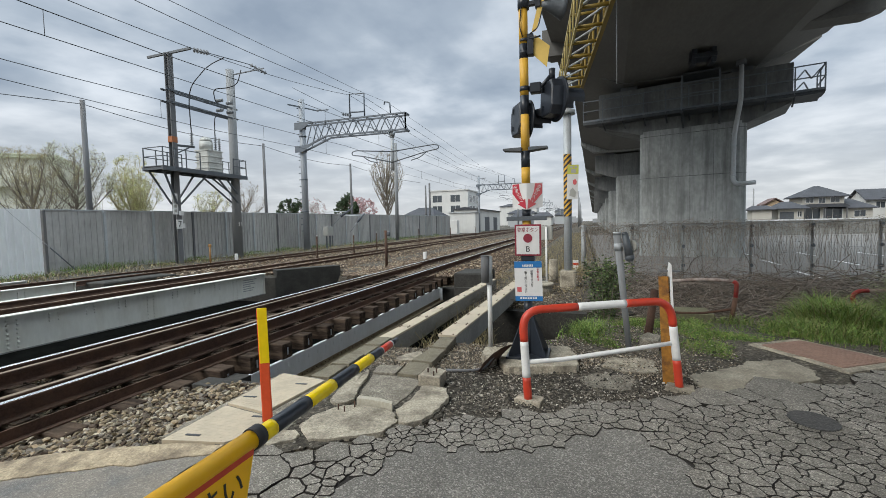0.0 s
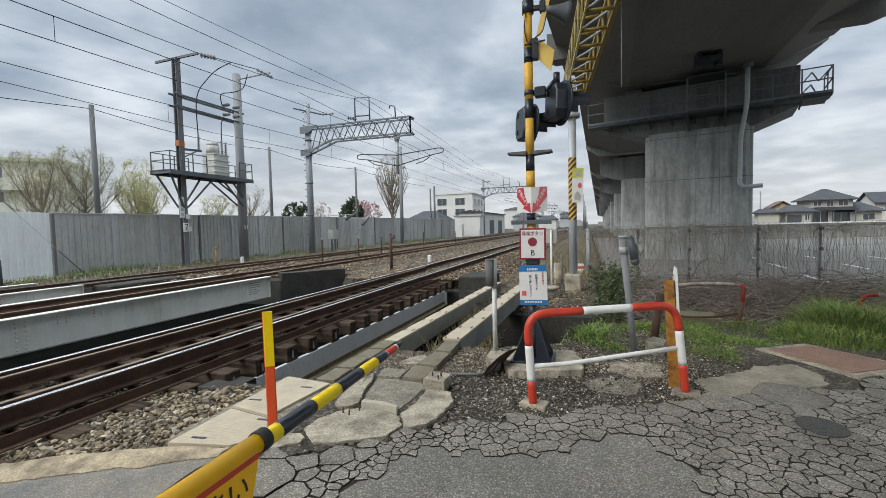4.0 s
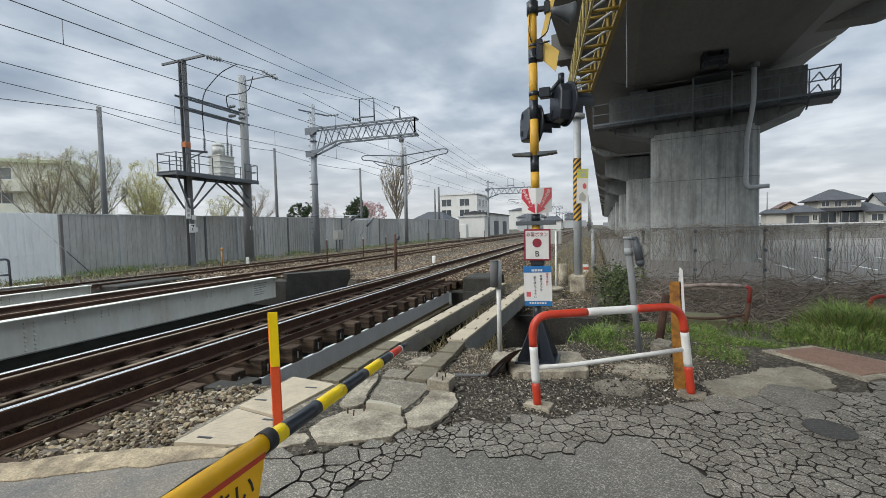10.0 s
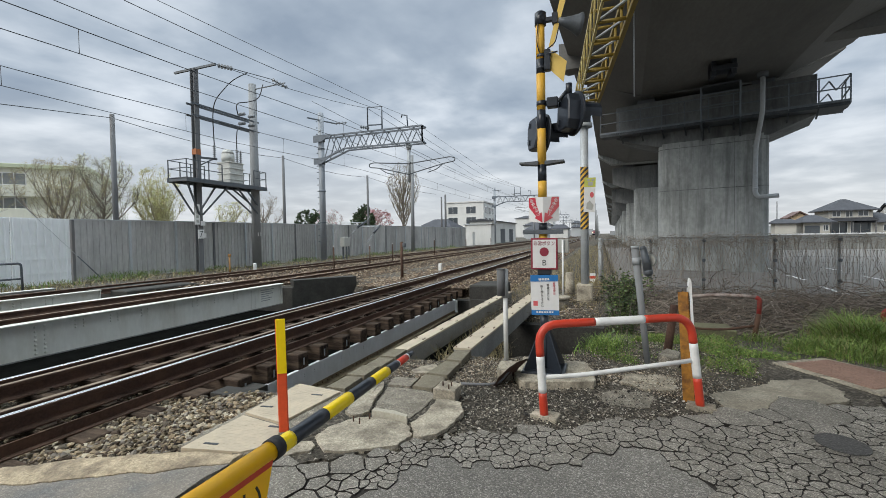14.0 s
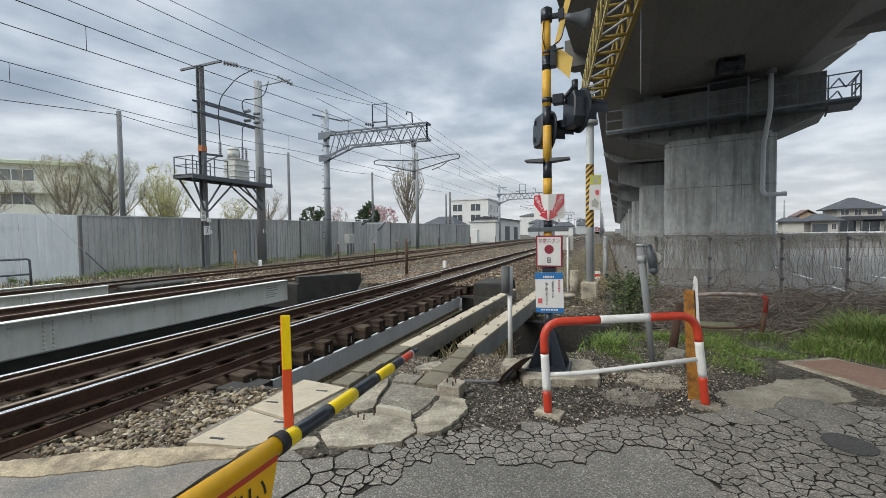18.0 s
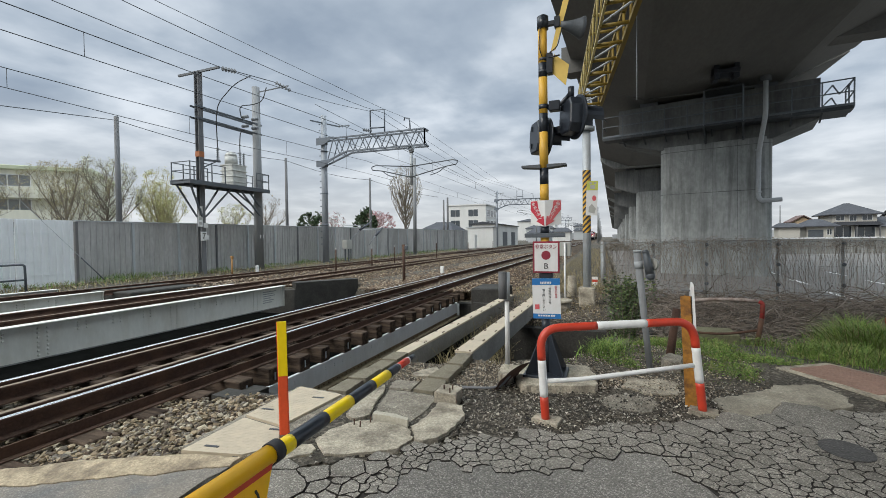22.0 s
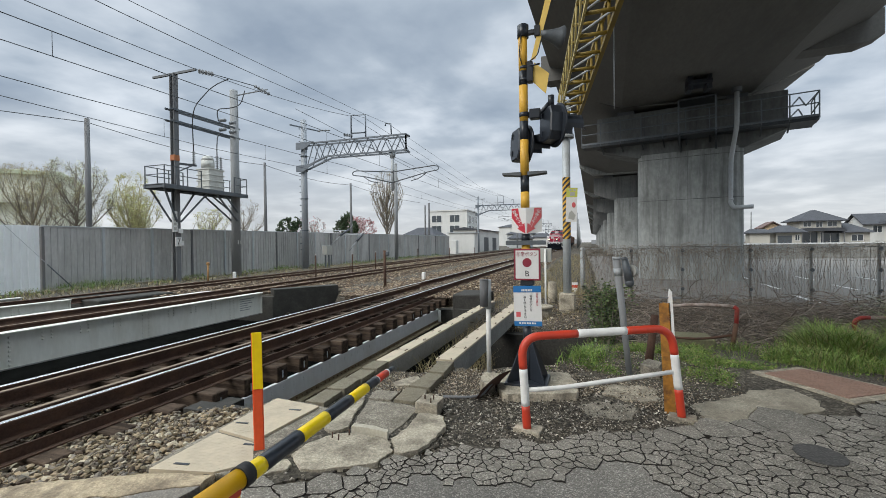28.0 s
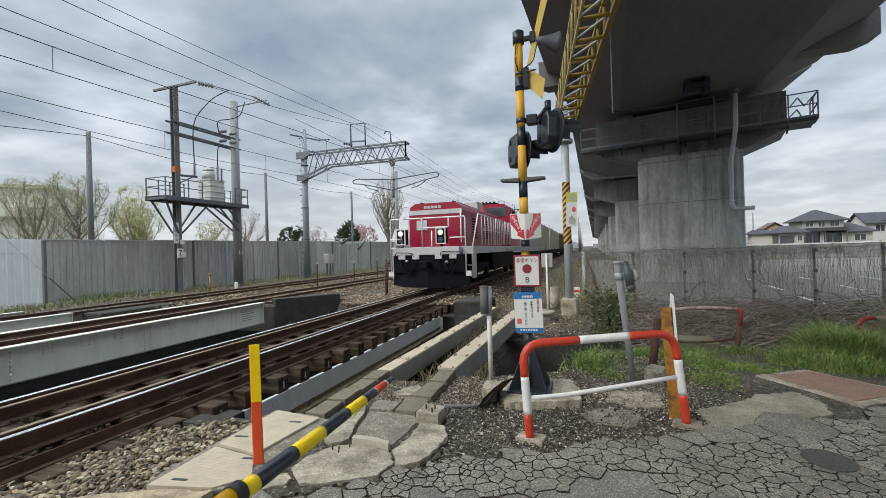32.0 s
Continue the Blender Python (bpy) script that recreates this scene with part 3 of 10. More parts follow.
def build_road():
    bm = B()
    outline = [(-20, -12), (24, -12)] + [(x, y - 0.15) for x, y in ROAD_EDGE[::-1]]
    vs = [(x, y, -0.0098) for x, y in outline]
    verts_faces(bm, vs, [tuple(range(len(vs)))])
    road = solid("road", bm, CRACK, "worn grey asphalt road, crazed along its broken edge", "road", kind="structure")
    rnd = random.Random(4)
    seeds, spots = [], np.zeros((9000, 3))
    for share, darts in ((1.5, 500), (1.05, 3000), (0.75, 14000), (0.5, 40000)):
        for k in range(darts):
            x, y = rnd.uniform(1.6, 8.8), rnd.uniform(-0.6, 5.3)
            d = road_edge(max(x, 2.45)) - y
            low = ramp(x, SOUND_EDGE) + 0.05 * noise.noise((x * 5, y * 5, 1))
            if d < -0.35 or y < low - 0.45:
                continue
            r = piece_size(x, y) * share * rnd.uniform(0.9, 1.1) * (1 if y > low else 2.0)
            n = len(seeds)
            gap = np.hypot(spots[:n, 0] - x, spots[:n, 1] - y)
            if n < 9000 and (n == 0 or (gap > (spots[:n, 2] + r) / 2).all()):
                spots[n] = x, y, r
                seeds.append((x, y))

    def warp(q):
        x, y = q
        return np.array([x + 0.020 * noise.noise((x * 7, y * 7, 1)) + 0.009 * noise.noise((x * 38, y * 38, 2)), y + 0.020 * noise.noise((x * 7, y * 7, 7)) + 0.009 * noise.noise((x * 38, y * 38, 9))])
    near = []
    for p, poly in voronoi_cells(seeds, spots[:, 2], lambda p: p[0] > 2.225 and road_edge(p[0]) - p[1] > 0.01 and p[1] > ramp(p[0], SOUND_EDGE) + 0.05 * noise.noise((p[0] * 5, p[1] * 5, 1))):
        lift = rnd.uniform(-0.0025, 0.001)
        tilt = (rnd.uniform(-0.012, 0.012), rnd.uniform(-0.012, 0.012))
        ctr = warp(sum(poly) / len(poly))
        edge = []
        for k in range(len(poly)):
            a, b = poly[k], poly[(k + 1) % len(poly)]
            cuts = max(1, min(6, int(np.linalg.norm(b - a) / 0.022)))
            for t in range(cuts):
                q = warp(a + (b - a) * t / cuts)
                worn = 0.5 + 0.5 * noise.noise((q[0] * 2.3, q[1] * 2.3, 4))
                gap = 0.0014 + 0.0048 * worn + 0.0030 * max(0, noise.noise((q[0] * 50, q[1] * 50, 4)))
                gap *= ramp(q[0], [(2.9, 1.2), (3.1, 0.6), (4.2, 0.5)])
                v = ctr - q
                edge.append(q + v * min(0.4, gap / (np.linalg.norm(v) + 1e-6)))
        n = len(edge)
        inner = [e + (ctr - e) * min(0.3, (0.0010 + 0.0022 * max(0, 0.5 + 0.7 * noise.noise((e[0] * 2.9, e[1] * 2.9, 6)))) / (np.linalg.norm(ctr - e) + 1e-6)) for e in edge]
        top = [lift + tilt[0] * (e[0] - ctr[0]) + tilt[1] * (e[1] - ctr[1]) for e in edge]
        vs = [(e[0], e[1], z) for e, z in zip(inner, top)] + [(e[0], e[1], z - 0.0022) for e, z in zip(edge, top)] + [(e[0], e[1], -0.03) for e in edge]
        fs = [tuple(range(n))[::-1]] + [(n + i, n + (i + 1) % n, (i + 1) % n, i) for i in range(n)] + \
             [(2 * n + i, 2 * n + (i + 1) % n, n + (i + 1) % n, n + i) for i in range(n)]
        near.append(((p[0] - 3.5) ** 2 + (p[1] - 2.2) ** 2, vs, fs))
    near.sort(key=lambda r: r[0])
    # the pieces by the near edge are single ones, the others one sheet; their broken sides are dirty
    def sheet(name, solids):
        vs, fs, sides = [], [], []
        for _, v, f in solids:
            k = len(vs)
            vs += v
            fs += [tuple(i + k for i in face) for face in f]
            n = len(v) // 3
            sides += [0] + [1] * (2 * n)
        me = bpy.data.meshes.new(name)
        me.from_pydata(vs, [], fs)
        me.materials.append(ASPHALT_PIECE)
        me.materials.append(CRACK)
        me.polygons.foreach_set("material_index", sides)
        ob = new(name, me)
        ob.parent = road
        return ob
    for row in near[:300]:
        sheet("asphalt_piece", [row])
    tagged(sheet("asphalt_pieces", near[300:]), "crazed pieces of grey asphalt", kind="stuff")
    # the sound sheet before them, under the last row of pieces
    bm = B()
    xs = [2.2 + 0.06 * i for i in range(111)]
    line = [(x, ramp(x, SOUND_EDGE) + 0.05 * noise.noise((x * 5, ramp(x, SOUND_EDGE) * 5, 1)) + 0.16 + 0.02 * noise.noise((x * 14, 0, 3))) for x in xs]
    line = [(-20, 0.5), (2.19, 0.5)] + line + [(8.81, 5.15), (24, 5.55)]
    vs = [(x, e, -0.0085) for x, y in line for e in (-12, y)]
    verts_faces(bm, vs, [(2 * i, 2 * i + 2, 2 * i + 3, 2 * i + 1) for i in range(len(line) - 1)])
    part("asphalt_sheet", bm, ASPHALT, road, "smooth grey asphalt sheet with pale scuffs")


build_road()

# ---- tracks ----
RAIL = [(-0.0635, 0), (0.0635, 0), (0.0635, 0.012), (0.018, 0.028), (0.009, 0.045), (0.009, 0.108), (0.03, 0.118), (0.0325, 0.146),
        (0.026, 0.153), (-0.026, 0.153), (-0.0325, 0.146), (-0.03, 0.118), (-0.009, 0.108), (-0.009, 0.045), (-0.018, 0.028), (-0.0635, 0.012)]


def rail_mesh(name, x, top, y0, y1, parent, head, label):
    bm = B()
    prism(bm, RAIL, (x, y0, top - 0.155), (x, y1, top - 0.155), (1, 0, 0), (0, 0, 1))
    r = part(name, bm, RUST, parent, label)
    bm = B()
    box(bm, x - 0.024, x + 0.026, y0, y1, top - 0.006, top + 0.001, 0.003)
    part("rail_head", bm, head, r, "bright worn rail head" if head is HEAD else "dull rusty rail head")
    return r


def fishplate(bm, x, top, y):
    for s in (-1, 1):
        box(bm, x + s * 0.026 - 0.012, x + s * 0.026 + 0.012, y - 0.28, y + 0.28, top - 0.115, top - 0.04, 0.004)
        for k in (-0.2, -0.07, 0.07, 0.2):
            rod(bm, (x + s * 0.036, y + k, top - 0.078), (x + s * 0.058, y + k, top - 0.078), 0.013, seg=6)


def build_track(name, label, centre, top, y0, y1, head, bridge):
    t = thing(name, (centre, y0, top), label, "railway track", "railway tracks", "structure")
    for s in (-1, 1):
        rail_mesh("rail", centre + s * 0.57, top, y0, y1, t, head, "running rail with rusty sides")
    return t


track_near = build_track("track_near", "railway track with bright running rails crossing a girder bridge", -0.57, 0.0, -40, 900, HEAD, True)
build_track("track_middle", "railway track with rusty rails on ballast and a girder bridge", -7.29, -0.2, -40, 500, DULL_HEAD, True)
build_track("track_far", "railway track with rusty rails beside the noise wall", -11.09, -0.2, -40, 500, DULL_HEAD, True)


def near_track_parts():
    # guard rails inside the running rails over the bridge, and the outer guard angle
    for s in (-1, 1):
        bm = B()
        x = -0.57 + s * 0.40
        prism(bm, RAIL, (x, -3, -0.165), (x, 13.6, -0.165), (1, 0, 0), (0, 0, 1))
        g = part("guard_rail", bm, RUST, track_near, "rusty guard rail inside the running rail")
        bm = B()
        box(bm, x - 0.028, x + 0.028, -3, 13.6, -0.013, -0.0105, 0.001)
        part("rail_head", bm, DULL_HEAD, g, "dull rusty rail head")
    bm = B()
    box(bm, 0.40, 0.47, 0.9, 11.0, -0.165, -0.155)
    box(bm, 0.40, 0.412, 0.9, 11.0, -0.165, -0.075)
    part("guard_angle", bm, RUST, track_near, "rusty steel angle on the sleeper ends")
    bm = B()
    for x in (-1.14, 0.0):
        for y in (0.9, 12.0, 22.4):
            fishplate(bm, x, 0, y)
    part("fishplate", bm, RUST, track_near, "rusty bolted joint plates")
    # one sleeper shape, shared
    bm = B()
    box(bm, -1.24, 1.24, -0.10, 0.10, -0.20, 0.0, 0.010)
    for s in (-1, 1):
        for k in (0.585, 0.395):
            box(bm, s * k - 0.1, s * k + 0.1, -0.08, 0.08, 0.0, 0.012, 0.002)
            for e in (-1, 1):
                rod(bm, (s * k + e * 0.08, 0.05 * e, 0.01), (s * k + e * 0.08, 0.05 * e, 0.035), 0.013, seg=6)
    me = mesh_of("sleeper", bm, OLD_WOOD)
    bm = B()
    box(bm, 1.238, 1.243, -0.012, 0.012, -0.15, -0.06)
    tag = mesh_of("date_tag", bm, GALV)
    rnd = random.Random(2)
    rows = [1.62, 2.12, 2.60, 3.08] + [3.56 + 0.4885 * k for k in range(16)]
    for y in rows:
        o = new("sleeper", me)
        o.parent = track_near
        o.matrix_basis = Matrix.Translation(Vector((rnd.uniform(-0.02, 0.02), y + 40 + rnd.uniform(-0.02, 0.02), -0.167))) @ pose(0, 0, 0, 0, 0, rnd.uniform(-0.8, 0.8))
        if rnd.random() < 0.6:
            new("date_tag", tag).parent = o
    for k in range(46):
        o = new("sleeper", me)
        o.parent = track_near
        o.matrix_basis = pose(rnd.uniform(-0.03, 0.03), 51.4 + k * 0.58, -0.19, 0, 0, rnd.uniform(-0.6, 0.6))


near_track_parts()


GREY_PRINT = surf("grey_stencil", (0.30, 0.31, 0.31), 0.7, var=0.3, scale=20, bump=0)


def bridge_girder(name, x, y0, y1, zt, zb, flange, side, label):
    """A riveted plate girder along the track."""
    g = thing(name, (x, y0, zb), label, "bridge girder", "bridge girders")
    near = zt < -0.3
    # the near girders take the paint lightened in place of light
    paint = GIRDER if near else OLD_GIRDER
    bm = B()
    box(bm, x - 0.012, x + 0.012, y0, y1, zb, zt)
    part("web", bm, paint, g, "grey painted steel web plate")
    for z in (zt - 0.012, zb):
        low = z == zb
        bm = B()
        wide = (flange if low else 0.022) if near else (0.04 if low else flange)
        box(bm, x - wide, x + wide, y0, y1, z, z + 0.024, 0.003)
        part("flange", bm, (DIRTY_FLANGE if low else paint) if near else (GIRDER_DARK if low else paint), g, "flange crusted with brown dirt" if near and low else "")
    if near:
        bm = B()
        box(bm, x + side * 0.012, x + side * 0.022, y0, y1, zb + 0.024, zb + 0.085, 0.002)
        part("foot_angle", bm, DIRTY_FLANGE, g, "rusty riveted foot angle")
    bm = B()
    y = y1 - 0.03
    while y > y0:
        box(bm, x + side * 0.012, x + side * 0.09, y - 0.006, y + 0.006, zb + 0.026, zt - 0.014)
        y -= (y1 - y0)
    part("end_stiffener", bm, paint, g)
    bm = B()
    if near:
        y = y1 - 0.25
        while y > y0:
            for z in (zt - 0.07, zt - 0.10):
                bmesh.ops.create_uvsphere(bm, u_segments=6, v_segments=4, radius=0.011, matrix=Matrix.Translation((x + side * 0.014, y, z)))
            y -= 0.21
    else:
        # paired columns at the stiffeners, short groups under the flange between them
        y, k = y1 - 1.27, 0
        while y > y0:
            tall = k % 4 == 0
            for dy in (-0.08, 0.08):
                for i in range(7 if tall else 3):
                    z = zt - 0.10 - (zt - zb - 0.18) * i / 6 if tall else zt - 0.10 - 0.07 * i
                    bmesh.ops.create_uvsphere(bm, u_segments=6, v_segments=4, radius=0.028, matrix=Matrix.Translation((x + side * 0.014, y + dy, z)))
            y, k = y - 0.70, k + 1
    part("rivets", bm, paint, g)["kind"] = "stuff"
    if near:
        bm = B()
        for k in range(int((y1 - y0) / 0.11)):
            bmesh.ops.create_uvsphere(bm, u_segments=6, v_segments=4, radius=0.011, matrix=Matrix.Translation((x + side * 0.022, y0 + 0.05 + 0.11 * k, zb + 0.055)))
        part("foot_rivets", bm, RUST, g)["kind"] = "stuff"
    if y1 > 12:
        # stencilled lines that cannot be read
        for k in range(6):
            bm = B()
            z = zt - 0.14 - 0.07 * k
            box(bm, x + 0.0125, x + 0.0135, y1 - 0.95, y1 - 0.95 + (0.62, 0.5, 0.55, 0.35, 0.5, 0.42)[k], z, z + 0.028)
            part("writing_bar", bm, GREY_PRINT, g)
    return g


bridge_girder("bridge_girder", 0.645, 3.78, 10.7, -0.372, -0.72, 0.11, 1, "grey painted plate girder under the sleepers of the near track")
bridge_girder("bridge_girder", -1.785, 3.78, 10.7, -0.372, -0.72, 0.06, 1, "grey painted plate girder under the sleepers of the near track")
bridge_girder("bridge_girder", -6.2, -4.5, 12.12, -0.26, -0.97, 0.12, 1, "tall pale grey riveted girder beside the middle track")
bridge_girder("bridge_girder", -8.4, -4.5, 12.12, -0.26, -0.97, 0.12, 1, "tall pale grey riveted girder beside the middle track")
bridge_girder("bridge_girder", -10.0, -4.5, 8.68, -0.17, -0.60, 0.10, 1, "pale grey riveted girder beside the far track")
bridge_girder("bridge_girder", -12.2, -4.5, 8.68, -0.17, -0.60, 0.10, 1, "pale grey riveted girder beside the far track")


def abutments():
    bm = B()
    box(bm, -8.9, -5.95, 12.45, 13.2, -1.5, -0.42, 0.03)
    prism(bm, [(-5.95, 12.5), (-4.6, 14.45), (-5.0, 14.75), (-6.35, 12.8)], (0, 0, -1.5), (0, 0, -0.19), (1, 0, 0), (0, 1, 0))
    solid("abutment", bm, DARK_CONCRETE, "very dark concrete bridge abutment of the middle track", "abutment", kind="structure")
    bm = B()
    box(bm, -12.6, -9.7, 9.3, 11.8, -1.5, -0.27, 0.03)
    solid("abutment", bm, DARK_CONCRETE, "dark weathered concrete bridge abutment of the far track", "abutment", kind="structure")
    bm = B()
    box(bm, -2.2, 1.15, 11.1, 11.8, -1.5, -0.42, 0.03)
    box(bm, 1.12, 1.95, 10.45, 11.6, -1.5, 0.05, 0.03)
    solid("abutment", bm, DARK_CONCRETE, "very dark concrete abutment of the near girder bridge", "abutment", kind="structure")
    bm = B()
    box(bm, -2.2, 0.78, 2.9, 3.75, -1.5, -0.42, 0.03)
    solid("abutment", bm, DARK_CONCRETE, "very dark concrete abutment of the near girder bridge", "abutment", kind="structure")


abutments()


def ballast_beds():
    def bed(name, xs, y0, y1, n, zf, label):
        ys = [y0 + (y1 - y0) * (i / n) ** 2.0 for i in range(n + 1)]
        ob = new(name, grid_mesh(name, xs, ys, lambda x, y: -1.6 if canal_near(x) - 0.05 < y < canal_far(x) + 0.1 else zf(x) + 0.025 * noise.noise((x * 4, y * 4, 2)), BALLAST))
        tagged(ob, label, "ballast", kind="structure")
    wide = [-14.2 + 0.25 * i for i in range(66)]
    def prof(x):
        return ramp(x, [(-14.2, -0.5), (-13.2, -0.42), (-12.6, -0.33), (-9.6, -0.33), (-9.1, -0.42), (-8.8, -0.33), (-5.8, -0.33), (-5, -0.45), (-3.8, -0.43),
                        (-2.6, -0.24), (-1.9, -0.16), (0.9, -0.16), (1.5, -0.28), (2.1, -0.42)])
    bed("ballast", wide, 9.3, 420, 190, prof, "grey-brown crushed stone ballast between the tracks")
    bed("ballast", [-2.6 + 0.2 * i for i in range(23)], 1.3, 3.25, 14, lambda x: ramp(x, [(-2.6, -0.3), (-0.6, -0.25), (0.2, -0.24), (0.75, -0.20), (1.2, -0.12), (1.8, -0.07)]),
        "pale brown crushed stone ballast beside the crossing")


ballast_beds()

# ---- noise wall ----
def wall_top(y):
    return 2.21 + 0.0066 * (y - 11.35)


WALL_METAL = surf("grey_wall_panel", (0.46, 0.455, 0.445), 0.6, 0.1, var=0.15, scale=0.5, fine=10, bump=0.05, stain=(0.27, 0.265, 0.255), amount=0.7, stain_scale=0.7, stretch=(1, 1, 0.4), pick="object", pick_var=0.14, streak=(0.25, 0.245, 0.235), streak_amount=0.5, streak_scale=3.0)
WALL_WHITE = surf("white_wall_panel", (0.78, 0.80, 0.81), 0.5, 0.0, var=0.06, scale=0.7, fine=10, bump=0.03, stain=(0.60, 0.61, 0.61), amount=0.4, stain_scale=1.0, stretch=(1, 1, 0.3))


def noise_wall():
    w = thing("noise_wall", (-16, 11.35, -0.4), "grey ribbed metal noise wall along the far track", "noise wall", kind="structure")
    y, k = 11.4, 0
    while y < 66:
        y1 = y + 2.28
        zt = wall_top(y)
        bm = B()
        box(bm, -16.06, -16.02, y + 0.04, y1 - 0.04, -0.45, zt)
        n = 9
        for i in range(n + 1):
            yy = y + 0.08 + (y1 - y - 0.16) * i / n
            box(bm, -16.02, -15.985, yy - 0.016, yy + 0.014, -0.45, zt - 0.03)
        for z in (0.1, 0.65, 1.2, 1.72, zt - 0.04):
            box(bm, -16.02, -16.005, y + 0.04, y1 - 0.04, z - 0.012, z + 0.012)
        part("panel", bm, WALL_METAL, w)
        bm = B()
        box(bm, -16.1, -15.93, y - 0.05, y + 0.05, -0.5, zt - 0.02, 0.004)
        part("post", bm, DARK_POLE if k % 3 == 0 else GALV, w)
        bm = B()
        box(bm, -16.09, -15.99, y - 0.02, y1 - 0.02, zt, zt + 0.04, 0.004)
        part("cap", bm, GALV, w)
        y, k = y1, k + 1
    v = thing("noise_wall", (-16, 11.3, -0.4), "white ribbed metal noise wall panels beside the crossing", "noise wall", kind="structure")
    y = 11.3
    while y > 3.0:
        y0 = y - 1.9
        bm = B()
        box(bm, -15.99, -15.95, y0 + 0.015, y - 0.015, -0.5, 2.23)
        for i in range(8):
            yy = y0 + 0.12 + (1.66) * i / 7
            if i == 0:
                for z in (0.1, 0.65, 1.2, 1.72):
                    box(bm, -15.951, -15.925, y0 + 0.015, y - 0.015, z - 0.012, z + 0.012)
            prism(bm, [(-0.06, 0), (0.06, 0), (0.035, 0.05), (-0.035, 0.05)], (-15.951, yy, -0.48), (-15.951, yy, 2.2), (0, 1, 0), (1, 0, 0))
        part("panel", bm, WALL_WHITE, v)
        y = y0


noise_wall()


# ---- viaduct ----
VT = radians(3.0)
VU, VV = Vector((math.cos(VT), -math.sin(VT), 0)), Vector((math.sin(VT), math.cos(VT), 0))


VB = radians(1.2)
VU2, VV2 = Vector((math.cos(VB), -math.sin(VB), 0)), Vector((math.sin(VB), math.cos(VB), 0))


def vp(u, v, z):
    """A place along the viaduct, u across and v along; it bends a little at the near pier."""
    if v > 23:
        return VV * 23 + VU2 * u + VV2 * (v - 23) + Vector((0, 0, z))
    return VU * u + VV * v + Vector((0, 0, z))


def build_viaduct():
    via = thing("viaduct", (8, 23, 0), "long grey concrete road viaduct on thick piers", "viaduct")
    sect = [(1.98, 8.80), (4.5, 7.95), (4.9, 7.80), (10.2, 7.80), (10.6, 7.95), (12.6, 8.80), (12.6, 9.9), (12.3, 9.9), (12.3, 9.05), (2.28, 9.05), (2.28, 9.9), (1.98, 9.9)]
    spans = [-30, -2.0, 23, 45, 67, 89, 111, 133, 155, 177, 199, 221, 243, 265, 290, 320, 350, 400]
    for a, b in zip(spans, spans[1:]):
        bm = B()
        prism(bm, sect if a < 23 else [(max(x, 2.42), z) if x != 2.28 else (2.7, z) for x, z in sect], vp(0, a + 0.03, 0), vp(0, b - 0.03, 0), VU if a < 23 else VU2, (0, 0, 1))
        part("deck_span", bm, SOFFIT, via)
    # beams across the deck at the further piers
    for k in range(1, 8):
        v = 23 + 22 * k
        bm = B()
        prism(bm, [(2.40, 8.55), (3.6, 7.76), (10.6, 7.76), (12.62, 8.6), (12.62, 9.0), (2.40, 9.0)], vp(0, v - 1.2, 0), vp(0, v - 0.1, 0), VU2, (0, 0, 1))
        part("cross_beam", bm, PIER, via, "pale transverse concrete beam")
    bm = B()
    prism(bm, [(1.62, 8.35), (1.9, 8.2), (4.9, 8.2), (10.2, 8.0), (12.42, 8.0), (12.97, 8.2), (12.97, 9.08), (1.62, 9.3)], vp(0, 19.2, 0), vp(0, 20.0, 0), VU, (0, 0, 1))
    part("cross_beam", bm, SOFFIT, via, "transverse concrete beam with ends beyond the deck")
    return via


build_viaduct()


def rounded(w, d, r, n=5):
    out = []
    for cx, cy, a0 in ((w - r, d - r, 0), (-w + r, d - r, 90), (-w + r, -d + r, 180), (w - r, -d + r, 270)):
        for i in range(n + 1):
            t = radians(a0 + 90 * i / n)
            out.append((cx + r * math.cos(t), cy + r * math.sin(t)))
    return out


